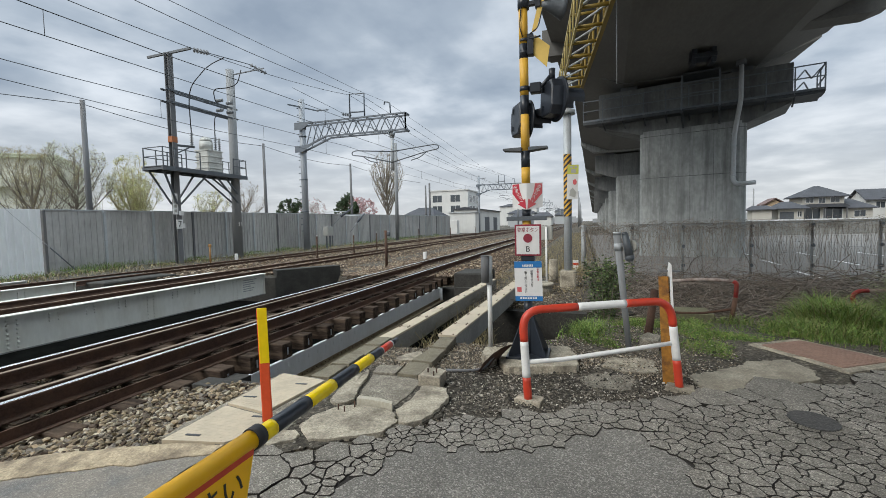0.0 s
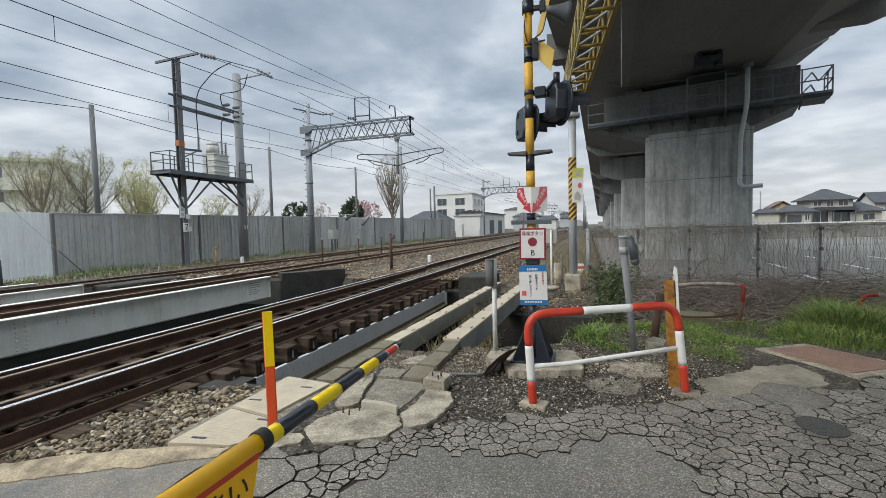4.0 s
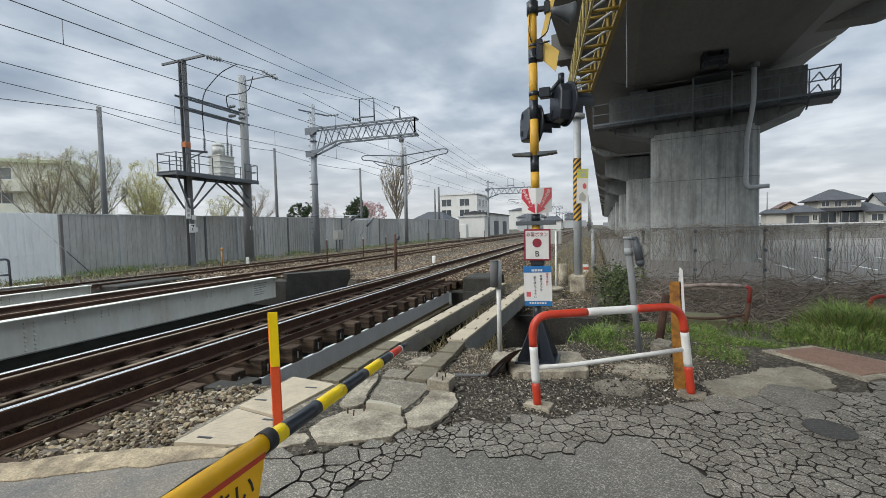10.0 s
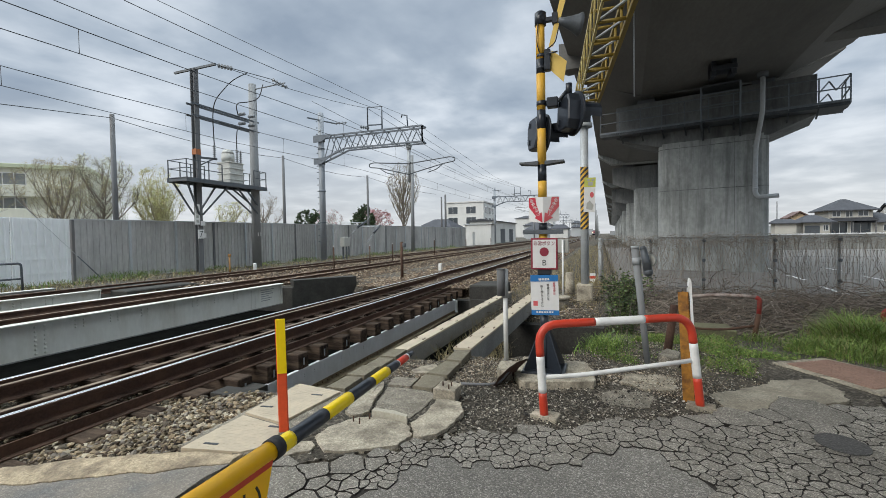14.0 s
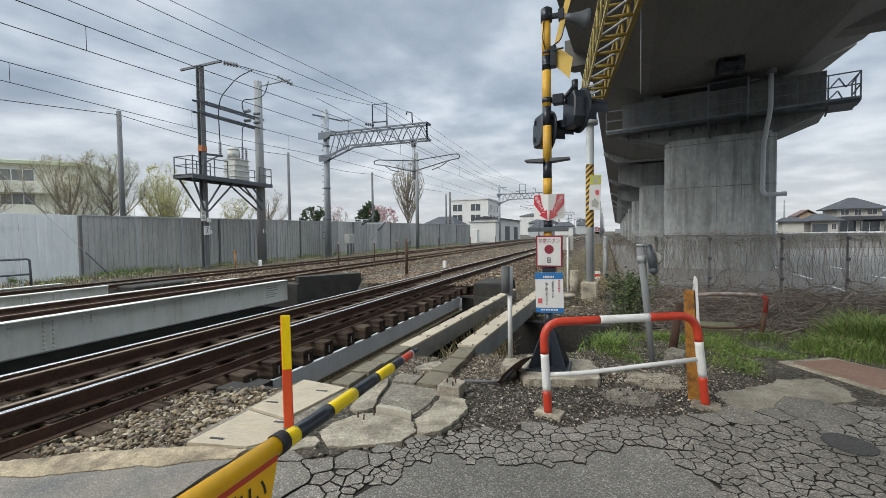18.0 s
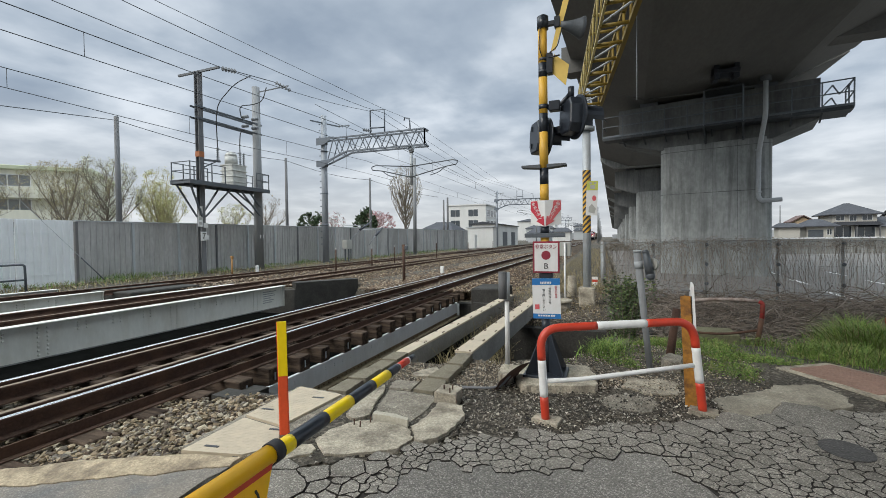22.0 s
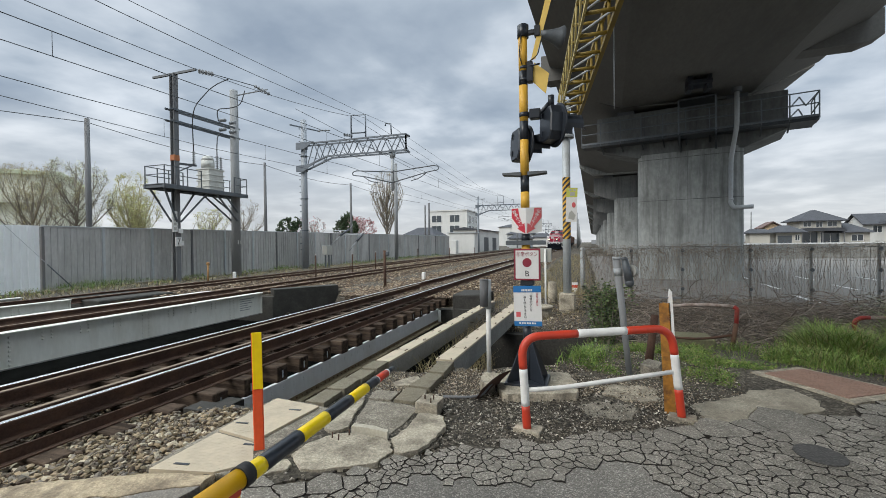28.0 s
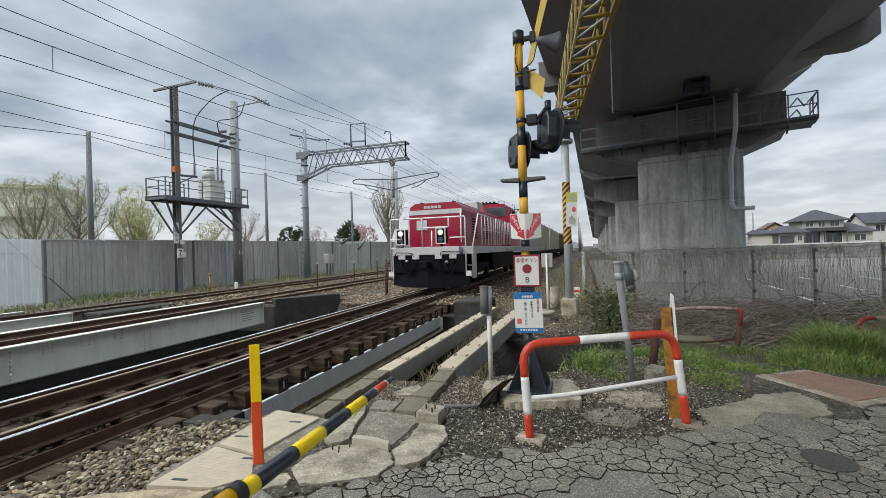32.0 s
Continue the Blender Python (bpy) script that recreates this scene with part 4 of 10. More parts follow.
def build_pier(c, ground_z, detail):
    """A column with a flared head, turned a little to the deck."""
    turn = radians(14.5)
    e = Vector((math.cos(turn), -math.sin(turn), 0))
    f = Vector((math.sin(turn), math.cos(turn), 0))
    c = Vector((c[0], c[1], 0))
    p = thing("viaduct_pier", (c.x, c.y, ground_z), "massive grey concrete pier with stained sides and a flared head", "pier", "viaduct piers")
    bm = B()
    o = [(a + 0.27, b) for a, b in rounded(2.16, 1.25, 0.38)]
    prism(bm, o, c + Vector((0, 0, ground_z - 0.3)), c + Vector((0, 0, 5.5)), e, f)
    part("column", bm, PIER, p)
    if detail:
        bm = B()
        for z in (1.05, 3.25, 5.22):
            prism(bm, [((a - 0.27) * 1.003 + 0.27, b * 1.005) for a, b in o], c + Vector((0, 0, z)), c + Vector((0, 0, z + 0.025)), e, f)
        part("casting_seam", bm, PIER_HEAD, p, "dark casting seam round the column")
        for k in (-0.95, 0.28, 1.2):
            bm = B()
            bar(bm, c + e * k - f * 1.251 + Vector((0, 0, ground_z)), c + e * k - f * 1.251 + Vector((0, 0, 5.4)), 0.012, 0.004, f)
            part("casting_seam", bm, PIER_HEAD, p, "upright shuttering mark")
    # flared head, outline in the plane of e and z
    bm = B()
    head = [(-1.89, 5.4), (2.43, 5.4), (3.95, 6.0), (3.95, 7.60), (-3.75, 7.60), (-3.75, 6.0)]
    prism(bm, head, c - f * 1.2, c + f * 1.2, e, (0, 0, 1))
    part("head", bm, PIER_HEAD, p, "soiled pier head with shade in its dark colour")
    for k in (-2.4, 2.2):
        for s in (-0.7, 0.7):
            m = Matrix.Translation(c + e * k + f * s) @ Matrix.Rotation(-turn, 4, "Z")
            bm = B()
            box(bm, -0.4, 0.4, -0.35, 0.35, 7.60, 7.83, 0.01, m)
            part("bearing", bm, DARK_STEEL, p)
    return p, c, e, f


pier_near = build_pier((8.95, 23.9), -0.5, True)
for k in range(1, 12):
    q = vp(7.6, 23.9 + 22 * k, 0)
    build_pier((q.x, q.y), -0.5, False)

# ---- level crossing: things on the near side ----
def text_part(name, body, size, m, material, parent, label="", thick=0.0008, width=None):
    """Lettering as a thin mesh; m carries it from its own xy plane to its place."""
    cu = bpy.data.curves.new(name, "FONT")
    cu.body, cu.size, cu.extrude = body, size, thick
    cu.align_x, cu.align_y = "CENTER", "CENTER"
    cu.resolution_u = 2
    tmp = new(name, cu)
    dg = bpy.context.evaluated_depsgraph_get()
    me = bpy.data.meshes.new_from_object(tmp.evaluated_get(dg))
    bpy.data.objects.remove(tmp)
    bm = B()
    bm.from_mesh(me)
    bpy.data.meshes.remove(me)
    if width and bm.verts:
        w = max(v.co.x for v in bm.verts) - min(v.co.x for v in bm.verts)
        bm.transform(Matrix.Diagonal((width / w, 1, 1, 1)))
    bm.transform(m)
    return part(name, bm, material, parent, label)


def facing(x, y, z, turn=0.0):
    """From the xy plane to an upright plane that faces the road; turn in degrees about z."""
    return Matrix.Translation((x, y, z)) @ Matrix.Rotation(radians(turn), 4, "Z") @ Matrix.Rotation(radians(90), 4, "X")


SIGN_WHITE = surf("sign_white", (0.70, 0.70, 0.69), 0.4, var=0.03, scale=5, fine=30, bump=0.0, stain=(0.5, 0.49, 0.46), amount=0.2, stain_scale=12)
SIGN_RED = surf("sign_red", (0.48, 0.022, 0.045), 0.4, var=0.05, scale=5, fine=30, bump=0.0)
SIGN_PINK = surf("faded_sign_red", (0.60, 0.11, 0.12), 0.45, var=0.10, scale=8, fine=30, bump=0.0)
MAROON = surf("maroon_frame", (0.24, 0.020, 0.040), 0.5, var=0.1, scale=5, fine=30, bump=0.02)
SIGN_BLUE = surf("sign_blue", (0.02, 0.16, 0.42), 0.4, var=0.05, scale=5, fine=30, bump=0.0)
INK = surf("sign_black", (0.02, 0.02, 0.022), 0.5, var=0.05, bump=0.0)
GREY_BOX = surf("grey_box_paint", (0.40, 0.40, 0.37), 0.5, 0.1, var=0.06, scale=4, fine=30, bump=0.02)
BOARD_YELLOW = surf("faded_board_yellow", (0.72, 0.50, 0.12), 0.5, var=0.06, scale=4, fine=30, bump=0.0)
BLACK_RUBBER = surf("black_rubber", (0.02, 0.02, 0.022), 0.7, var=0.1, bump=0.05)


def crossing_signal():
    X, Y = 3.755, 4.1
    s = thing("crossing_signal", (X, Y, 0.1), "yellow and black crossing signal post with lamps, horn and signs", "crossing signal")
    zc = [0.06, 0.42, 0.56, 0.74, 0.95, 1.35, 1.41, 1.64, 1.80, 1.95, 2.28, 2.45, 2.78, 2.91, 3.22]
    names = [BLACK, BLACK, YELLOW, BLACK, YELLOW, BLACK, BLACK, YELLOW, BLACK, YELLOW, BLACK, YELLOW, BLACK, YELLOW]
    for a, b, m in zip(zc, zc[1:], names):
        bm = B()
        rod(bm, (X + (0.12 - a) * 0.006, Y, a), (X + (0.12 - b) * 0.006, Y, b), 0.040, seg=24)
        part("pole_band", bm, m, s, "yellow painted band" if m is YELLOW else "black painted band")
    bm = B()
    rod(bm, (X - 0.015, Y, 3.22), (X - 0.015, Y, 3.33), 0.052, seg=24)
    rod(bm, (X - 0.015, Y, 3.33), (X - 0.015, Y, 3.345), 0.052, 0.03, seg=24)
    part("pole_cap", bm, BLACK, s, "black steel cap")
    bm = B()
    box(bm, X + 0.03, X + 0.13, Y - 0.02, Y + 0.02, 3.24, 3.28, 0.004)
    box(bm, X + 0.09, X + 0.14, Y - 0.03, Y + 0.03, 3.21, 3.31, 0.006)
    part("horn_bracket", bm, BLACK, s)
    bm = B()
    rings = []
    for k, (dx, r) in enumerate([(0.0, 0.03), (0.05, 0.042), (0.1, 0.062), (0.14, 0.083), (0.165, 0.102), (0.168, 0.098), (0.1, 0.055)]):
        c = Vector((X + 0.14, Y, 3.235)) + Vector((0.88, 0.40, -0.12)).normalized() * dx * 1.25
        u, w = ring_axes(Vector((0.88, 0.40, -0.12)))
        rings.append([bm.verts.new(c + r * (math.cos(t) * u + math.sin(t) * w)) for t in (2 * math.pi * i / 20 for i in range(20))])
    for a, b in zip(rings, rings[1:]):
        for i in range(20):
            bm.faces.new((a[i], a[(i + 1) % 20], b[(i + 1) % 20], b[i])).smooth = True
    bm.faces.new(rings[0])
    part("horn", bm, DARK_STEEL, s, "grey steel horn loudspeaker")
    bm = B()
    tube(bm, curved([(X + 0.16, Y - 0.03, 3.2), (X + 0.12, Y - 0.05, 3.02), (X + 0.05, Y - 0.05, 2.98)], 0.1), 0.005, 6)
    tube(bm, curved([(X - 0.03, Y - 0.05, 3.22), (X - 0.045, Y - 0.05, 3.05), (X - 0.02, Y - 0.05, 2.96)], 0.1), 0.005, 6)
    part("cable", bm, BLACK_RUBBER, s)
    # crossbuck boards on the road side of the clamp
    for o in ([(3.840, 2.978), (3.815, 2.815), (3.943, 2.682), (3.972, 2.862)], [(3.811, 2.998), (3.855, 3.015), (4.03, 3.64), (3.975, 3.66)]):
        bm = B()
        prism(bm, o, (0, Y - 0.014, 0), (0, Y - 0.006, 0), (1, 0, 0), (0, 0, 1))
        part("crossbuck_board", bm, BOARD_YELLOW, s, "yellow crossbuck board")
    bm = B()
    box(bm, X + 0.02, X + 0.075, Y - 0.045, Y + 0.03, 2.80, 2.985, 0.006)
    for z in (2.83, 2.94):
        rod(bm, (X - 0.006, Y, z - 0.012), (X - 0.006, Y, z + 0.012), 0.048, seg=24)
    rod(bm, (X + 0.04, Y - 0.04, 2.94), (X + 0.14, Y - 0.06, 2.94), 0.008, seg=8)
    part("crossbuck_clamp", bm, BLACK, s)
    # lamps with round back plates
    def lamp(c, axis, r):
        """A round back plate at c, its eight-sided housing behind it and a hood before it."""
        axis = Vector(axis).normalized()
        up = Vector((0, 0, 1))
        side = up.cross(axis).normalized()
        up = axis.cross(side).normalized()
        o = [(0.44, -0.78), (0.66, -0.42), (0.66, 0.42), (0.44, 0.78), (-0.44, 0.78), (-0.66, 0.42), (-0.66, -0.42), (-0.44, -0.78)]
        bm = B()
        rings = [[bm.verts.new(c + axis * d + side * (a * r * k) + up * (b * r * k)) for a, b in o] for d, k in ((-0.120, 0.90), (-0.110, 0.98), (-0.085, 1.0), (-0.012, 1.0))]
        for p, q in zip(rings, rings[1:]):
            for i in range(8):
                bm.faces.new((p[i], p[(i + 1) % 8], q[(i + 1) % 8], q[i]))
        bm.faces.new(rings[0][::-1])
        bm.faces.new(rings[-1])
        body = part("lamp_housing", bm, BLACK, s, "black eight-sided signal lamp housing")
        bm = B()
        rod(bm, c - axis * 0.012, c + axis * 0.004, r, seg=40)
        part("back_plate", bm, BLACK, body, "round black back plate")
        arc = [(0.56 * r * math.cos(radians(a)), 0.56 * r * math.sin(radians(a))) for a in range(-20, 201, 20)]
        arc += [(0.53 * r * math.cos(radians(a)), 0.53 * r * math.sin(radians(a))) for a in range(200, -21, -20)]
        bm = B()
        prism(bm, arc, c + axis * 0.005, c + axis * 0.20, side, up)
        part("visor", bm, BLACK, body, "black lamp visor")
        bm = B()
        rod(bm, c + axis * 0.006, c + axis * 0.03, 0.45 * r, seg=24)
        part("lens", bm, MAROON, body, "dark red unlit lens")
        for b in (-0.5, 0.35):
            bm = B()
            bar(bm, c - axis * 0.123 + up * (b * r) + side * (0.28 * r), c - axis * 0.123 + up * (b * r + 0.045) + side * (0.28 * r), 0.022, 0.014, axis)
            part("hinge", bm, BLACK, body)
    lamp(Vector((4.040, 4.12, 2.392)), (0.88, 0.47, -0.04), 0.196)
    lamp(Vector((3.745, 4.24, 2.255)), (0.88, 0.47, -0.04), 0.19)
    bm = B()
    bar(bm, (3.78, 4.22, 2.30), (3.96, 4.16, 2.31), 0.05, 0.07)
    part("lamp_arm", bm, BLACK, s, "black lamp bracket")
    bm = B()
    tube(bm, curved([(X + 0.02, Y, 2.50), (X + 0.13, Y - 0.02, 2.50), (X + 0.23, Y - 0.04, 2.60)], 0.05), 0.018, 8)
    box(bm, X + 0.04, X + 0.14, Y - 0.05, Y + 0.03, 2.46, 2.55, 0.008)
    rod(bm, (X + 0.235, Y - 0.04, 2.56), (X + 0.235, Y - 0.04, 2.65), 0.028, seg=12)
    rod(bm, (X - 0.01, Y, 2.49), (X - 0.01, Y, 2.53), 0.047, seg=24)
    part("lamp_arm", bm, BLACK, s, "black lamp bracket")
    # small wings across the pole
    bm = B()
    for sgn in (-1, 1):
        prism(bm, [(0.03, -0.0195), (0.20, -0.004), (0.20, 0.012), (0.03, 0.014)] if sgn > 0 else [(-0.03, 0.014), (-0.20, 0.012), (-0.20, -0.004), (-0.03, -0.0195)],
              (X - 0.01, Y - 0.06, 1.965), (X - 0.01, Y + 0.06, 1.965), (1, 0, 0), (0, 0, 1))
    part("wing_bar", bm, DARK_STEEL, s, "flat steel wing bar across the pole")
    bm = B()
    box(bm, 3.57, 3.935, Y - 0.06, Y - 0.042, 1.315, 1.35, 0.003)
    box(bm, 3.57, 3.935, Y - 0.06, Y - 0.01, 1.31, 1.316)
    part("sign_rail", bm, DARK_STEEL, s, "galvanised sign carrying rail")
    # folded arrow sign
    fy = Y - 0.075
    for sgn, mat_ in ((-1, SIGN_RED), (1, SIGN_PINK)):
        right = Vector((sgn * 0.93, 0.36, 0)).normalized()
        c = Vector((X + 0.005, fy, 1.41))
        w = 0.148
        o = [(0, 0), (w, 0.02), (w, 0.245), (0, 0.238)]
        bm = B()
        nrm = right.cross(Vector((0, 0, 1)))
        if nrm.y > 0:
            nrm = -nrm
        prism(bm, o, c, c - nrm * 0.003, right, (0, 0, 1))
        panel = part("arrow_panel", bm, SIGN_WHITE, s, "white folded arrow sign panel")
        bm = B()
        arrow = [(0.006, 0.004), (0.088, 0.05), (0.070, 0.062), (w - 0.004, 0.15), (w - 0.004, 0.235), (0.078, 0.237), (0.068, 0.17), (0.036, 0.088), (0.014, 0.098)]
        prism(bm, arrow, c + nrm * 0.0015, c + nrm * 0.003, right, (0, 0, 1))
        part("arrow", bm, mat_, panel, "red arrow pointing down to the button" if sgn < 0 else "faded red arrow pointing down to the button")
        for i, ch in enumerate("非常ボタン"):
            f = i / 4
            a, b = 0.120 - 0.070 * f, 0.205 - 0.125 * f
            m = Matrix.Translation(c + nrm * 0.0045 + right * a + Vector((0, 0, b)))
            ex = right if sgn > 0 else -right
            rot = Matrix((( ex.x, 0, nrm.x, 0), (ex.y, 0, nrm.y, 0), (0, 1, 0, 0), (0, 0, 0, 1)))
            text_part("lettering", ch, 0.038, m @ rot @ Matrix.Rotation(radians(-38 * (1 if sgn > 0 else -1) * -1), 4, "Z"), SIGN_WHITE, panel)
    # button plate
    bm = B()
    box(bm, 3.645, 3.885, Y - 0.066, Y - 0.048, 0.985, 1.275, 0.004)
    plate = part("button_plate", bm, MAROON, s, "emergency button plate with a maroon frame")
    bm = B()
    box(bm, 3.661, 3.869, Y - 0.0685, Y - 0.0665, 1.001, 1.259)
    part("plate_face", bm, SIGN_WHITE, plate, "white sign face")
    bm = B()
    rod(bm, (3.765, Y - 0.069, 1.148), (3.765, Y - 0.071, 1.148), 0.041, seg=32)
    part("red_disc", bm, MAROON, plate, "dark red disc")
    text_part("lettering", "非常ボタン", 0.047, facing(3.765, Y - 0.070, 1.222), MAROON, plate, width=0.19)
    text_part("lettering", "B", 0.075, facing(3.765, Y - 0.070, 1.046), INK, plate)
    bm = B()
    box(bm, 3.70, 3.82, Y - 0.05, Y + 0.05, 0.935, 0.985, 0.006)
    part("button_box", bm, BLACK, s)
    # notice under it
    bm = B()
    m = Matrix.Translation((3.765, Y - 0.055, 0.75)) @ Matrix.Rotation(radians(-1.5), 4, "Y")
    box(bm, -0.125, 0.125, -0.002, 0.002, -0.185, 0.185, 0, m)
    notice = part("notice", bm, SIGN_WHITE, s, "white and blue notice with upright lines of red and black writing")
    bm = B()
    box(bm, -0.125, 0.125, -0.0045, -0.0025, 0.125, 0.185, 0, m)
    part("blue_band", bm, SIGN_BLUE, notice, "blue heading band")
    bm = B()
    box(bm, -0.125, 0.125, -0.0045, -0.0025, -0.185, -0.14, 0, m)
    part("blue_band", bm, SIGN_BLUE, notice, "blue footing band")
    for x, z0, z1, w, mt in ((-0.075, 0.135, 0.155, 0.10, SIGN_WHITE), (0.0, -0.165, -0.150, 0.16, SIGN_WHITE)):
        bm = B()
        for k in range(7):
            xx = -w / 2 + w * k / 7
            box(bm, xx, xx + w / 7 * 0.7, -0.0065, -0.005, z0, z1, 0, m)
        part("writing_bar", bm, mt, notice)
    for x, z, words, size, mt in ((0.088, 0.058, "非常の時は", 0.023, SIGN_RED), (0.032, 0.025, "非常ボタンを", 0.0255, INK), (-0.024, -0.012, "強く押して下さい", 0.026, INK)):
        text_part("lettering", "\n".join(words), size, m @ Matrix.Translation((x, -0.004, z)) @ Matrix.Rotation(radians(90), 4, "X"), mt, notice)
    bm = B()
    box(bm, -0.105, -0.065, -0.0045, -0.003, -0.10, -0.055, 0, m)
    part("red_square", bm, SIGN_PINK, notice)
    # foot: gusset plates on a square plate
    bm = B()
    for k in range(4):
        a = radians(45 + 90 * k)
        d = Vector((math.cos(a), math.sin(a), 0))
        n = Vector((-d.y, d.x, 0)) * 0.005
        c = Vector((X, Y, 0.064))
        prism(bm, [(0.03, 0), (0.23, 0), (0.23, 0.02), (0.055, 0.37), (0.03, 0.37)], c - n, c + n, d, (0, 0, 1))
    part("gusset", bm, BLACK, s, "black steel gusset plates")
    bm = B()
    box(bm, X - 0.19, X + 0.19, Y - 0.19, Y + 0.19, 0.042, 0.064, 0.004)
    part("base_plate", bm, BLACK, s)


crossing_signal()


def rough_block(name, outline, z0, z1, material, label, category, jitter=0.012, seed=1, group="", kind="", parent=None):
    """A slab of a broken outline with worn edges."""
    rnd = random.Random(seed)
    pts = []
    n = len(outline)
    for i in range(n):
        a, b = Vector((*outline[i], 0)), Vector((*outline[(i + 1) % n], 0))
        m = max(2, int((b - a).length / 0.03))
        for k in range(m):
            p = a.lerp(b, k / m)
            if k:
                p += Vector((rnd.uniform(-1, 1), rnd.uniform(-1, 1), 0)) * jitter * 0.6
                p += Vector((noise.noise((p.x * 13, p.y * 13, seed)), noise.noise((p.x * 13, p.y * 13, seed + 9)), 0)) * jitter * 1.6
            pts.append(p)
    c = sum(pts, Vector()) / len(pts)
    bm = B()
    k = len(pts)

    def lump(x, y, amp=1.0):
        return amp * (0.0035 * noise.noise((x * 7, y * 7, seed)) + 0.0022 * noise.noise((x * 31, y * 31, seed)) + 0.0015 * noise.noise((x * 70, y * 70, seed)))
    rings = [[bm.verts.new((p.x, p.y, z0)) for p in pts]]
    wear = [0.002 + 0.012 * max(0, noise.noise((p.x * 11, p.y * 11, seed + 3))) for p in pts]
    low = min(1.0, (z1 - z0) / 0.12)
    for inset, drop in ((0.0, 1.0), (0.002, 0.25), (0.007, 0.04)):
        rings.append([bm.verts.new((p.x + (c.x - p.x) * min(0.3, inset / max(0.03, (c - p).length)), p.y + (c.y - p.y) * min(0.3, inset / max(0.03, (c - p).length)), z1 - w * drop * low + lump(p.x, p.y, 0.6))) for p, w in zip(pts, wear)])
    for f in (0.25, 0.45, 0.65, 0.85):
        rings.append([bm.verts.new((p.x + (c.x - p.x) * f, p.y + (c.y - p.y) * f, z1 + lump(p.x + (c.x - p.x) * f, p.y + (c.y - p.y) * f))) for p in pts])
    for r, (a, b) in enumerate(zip(rings, rings[1:])):
        for i in range(k):
            j = (i + 1) % k
            bm.faces.new((a[i], a[j], b[j], b[i])).smooth = r > 3
    bm.faces.new(rings[-1])
    if parent:
        return part(name, bm, material, parent, label)
    return solid(name, bm, material, label, category, group, kind, base=(c.x, c.y, z0))


def concrete_pieces():
    L = "broken weathered concrete slab beside the crossing"
    g = "broken concrete slabs"
    front = rough_block("concrete_slab", [(2.48, 2.34), (2.49, 2.52), (2.545, 2.635), (2.60, 2.695), (2.70, 2.727), (2.81, 2.729), (2.93, 2.722), (2.985, 2.695), (3.058, 2.592), (3.08, 2.545), (3.05, 2.45), (3.018, 2.386), (2.93, 2.33), (2.85, 2.285), (2.75, 2.226), (2.65, 2.20)], -0.15, 0.006, OLD_CONCRETE, L, "concrete slab", 0.009, 1, g)
    for x, y in ((2.60, 2.62), (2.66, 2.60), (2.69, 2.69)):
        bm = B()
        rod(bm, (x, y, 0.0), (x + 0.004, y, 0.045), 0.005, seg=6)
        part("bar_stub", bm, RUST, front, "rusty steel bar stub")
    rough_block("concrete_slab", [(3.003, 2.711), (3.02, 2.794), (3.034, 2.998), (3.022, 3.15), (3.03, 3.19), (3.148, 3.19), (3.231, 3.17), (3.296, 2.997), (3.28, 2.869), (3.275, 2.71), (3.235, 2.61), (3.16, 2.545), (3.11, 2.537), (3.082, 2.592)], -0.15, 0.014, OLD_CONCRETE, L, "concrete slab", 0.009, 2, g)
    rough_block("concrete_slab", [(2.51, 3.299), (2.495, 3.36), (2.692, 3.372), (2.878, 3.352), (2.95, 3.31), (2.965, 3.25), (2.977, 3.066), (2.957, 2.872), (2.945, 2.81), (2.899, 2.85), (2.782, 2.875), (2.63, 2.872), (2.57, 3.025)], -0.15, -0.004, DARK_OLD_CONCRETE, "recessed gritty concrete slab beside the crossing", "concrete slab", 0.005, 3, g)
    rough_block("kerb_stone", [(2.675, 2.748), (2.668, 2.80), (2.838, 2.797), (2.962, 2.757), (2.968, 2.720), (2.83, 2.745)], -0.1, 0.045, PALE_KERB, "small pale concrete kerb stone between slabs", "kerb stone", 0.002, 4)
    rough_block("concrete_slab", [(2.477, 3.385), (2.447, 3.585), (2.68, 3.61), (2.69, 3.39)], -0.15, 0.008, DARK_OLD_CONCRETE, L, "concrete slab", 0.004, 5, g)
    rough_block("kerb_stone", [(2.718, 3.38), (2.705, 3.70), (2.90, 3.69), (2.925, 3.62), (2.905, 3.37)], -0.2, 0.02, KERB, "old smooth brown concrete kerb stone along the track", "kerb stone", 0.003, 6, "old kerb stones")
    rough_block("concrete_slab", [(2.50, 3.83), (2.55, 3.97), (2.66, 4.10), (2.725, 3.99), (2.675, 3.80), (2.59, 3.76)], -0.15, 0.0, OLD_CONCRETE, "small pale lump of broken concrete between the troughs", "concrete slab", 0.010, 14, g)
    blk = rough_block("concrete_block", [(2.975, 3.215), (2.982, 3.42), (3.157, 3.39), (3.16, 3.205)], -0.15, 0.08, OLD_CONCRETE, "pale concrete block with bolt stubs", "concrete block", 0.004, 7)
    for x, y in ((3.03, 3.3), (3.10, 3.31), (3.10, 3.24)):
        bm = B()
        rod(bm, (x, y, 0.07), (x, y, 0.115), 0.006, seg=6)
        part("bolt", bm, RUST, blk)
    rough_block("concrete_slab", [(2.475, 3.319), (2.414, 3.42), (2.39, 3.269), (2.40, 3.019), (2.42, 2.88), (2.45, 2.748), (2.54, 2.70), (2.60, 2.745), (2.625, 2.80), (2.558, 2.982), (2.495, 3.253)], -0.15, 0.014, OLD_CONCRETE, L, "concrete slab", 0.009, 8, g)
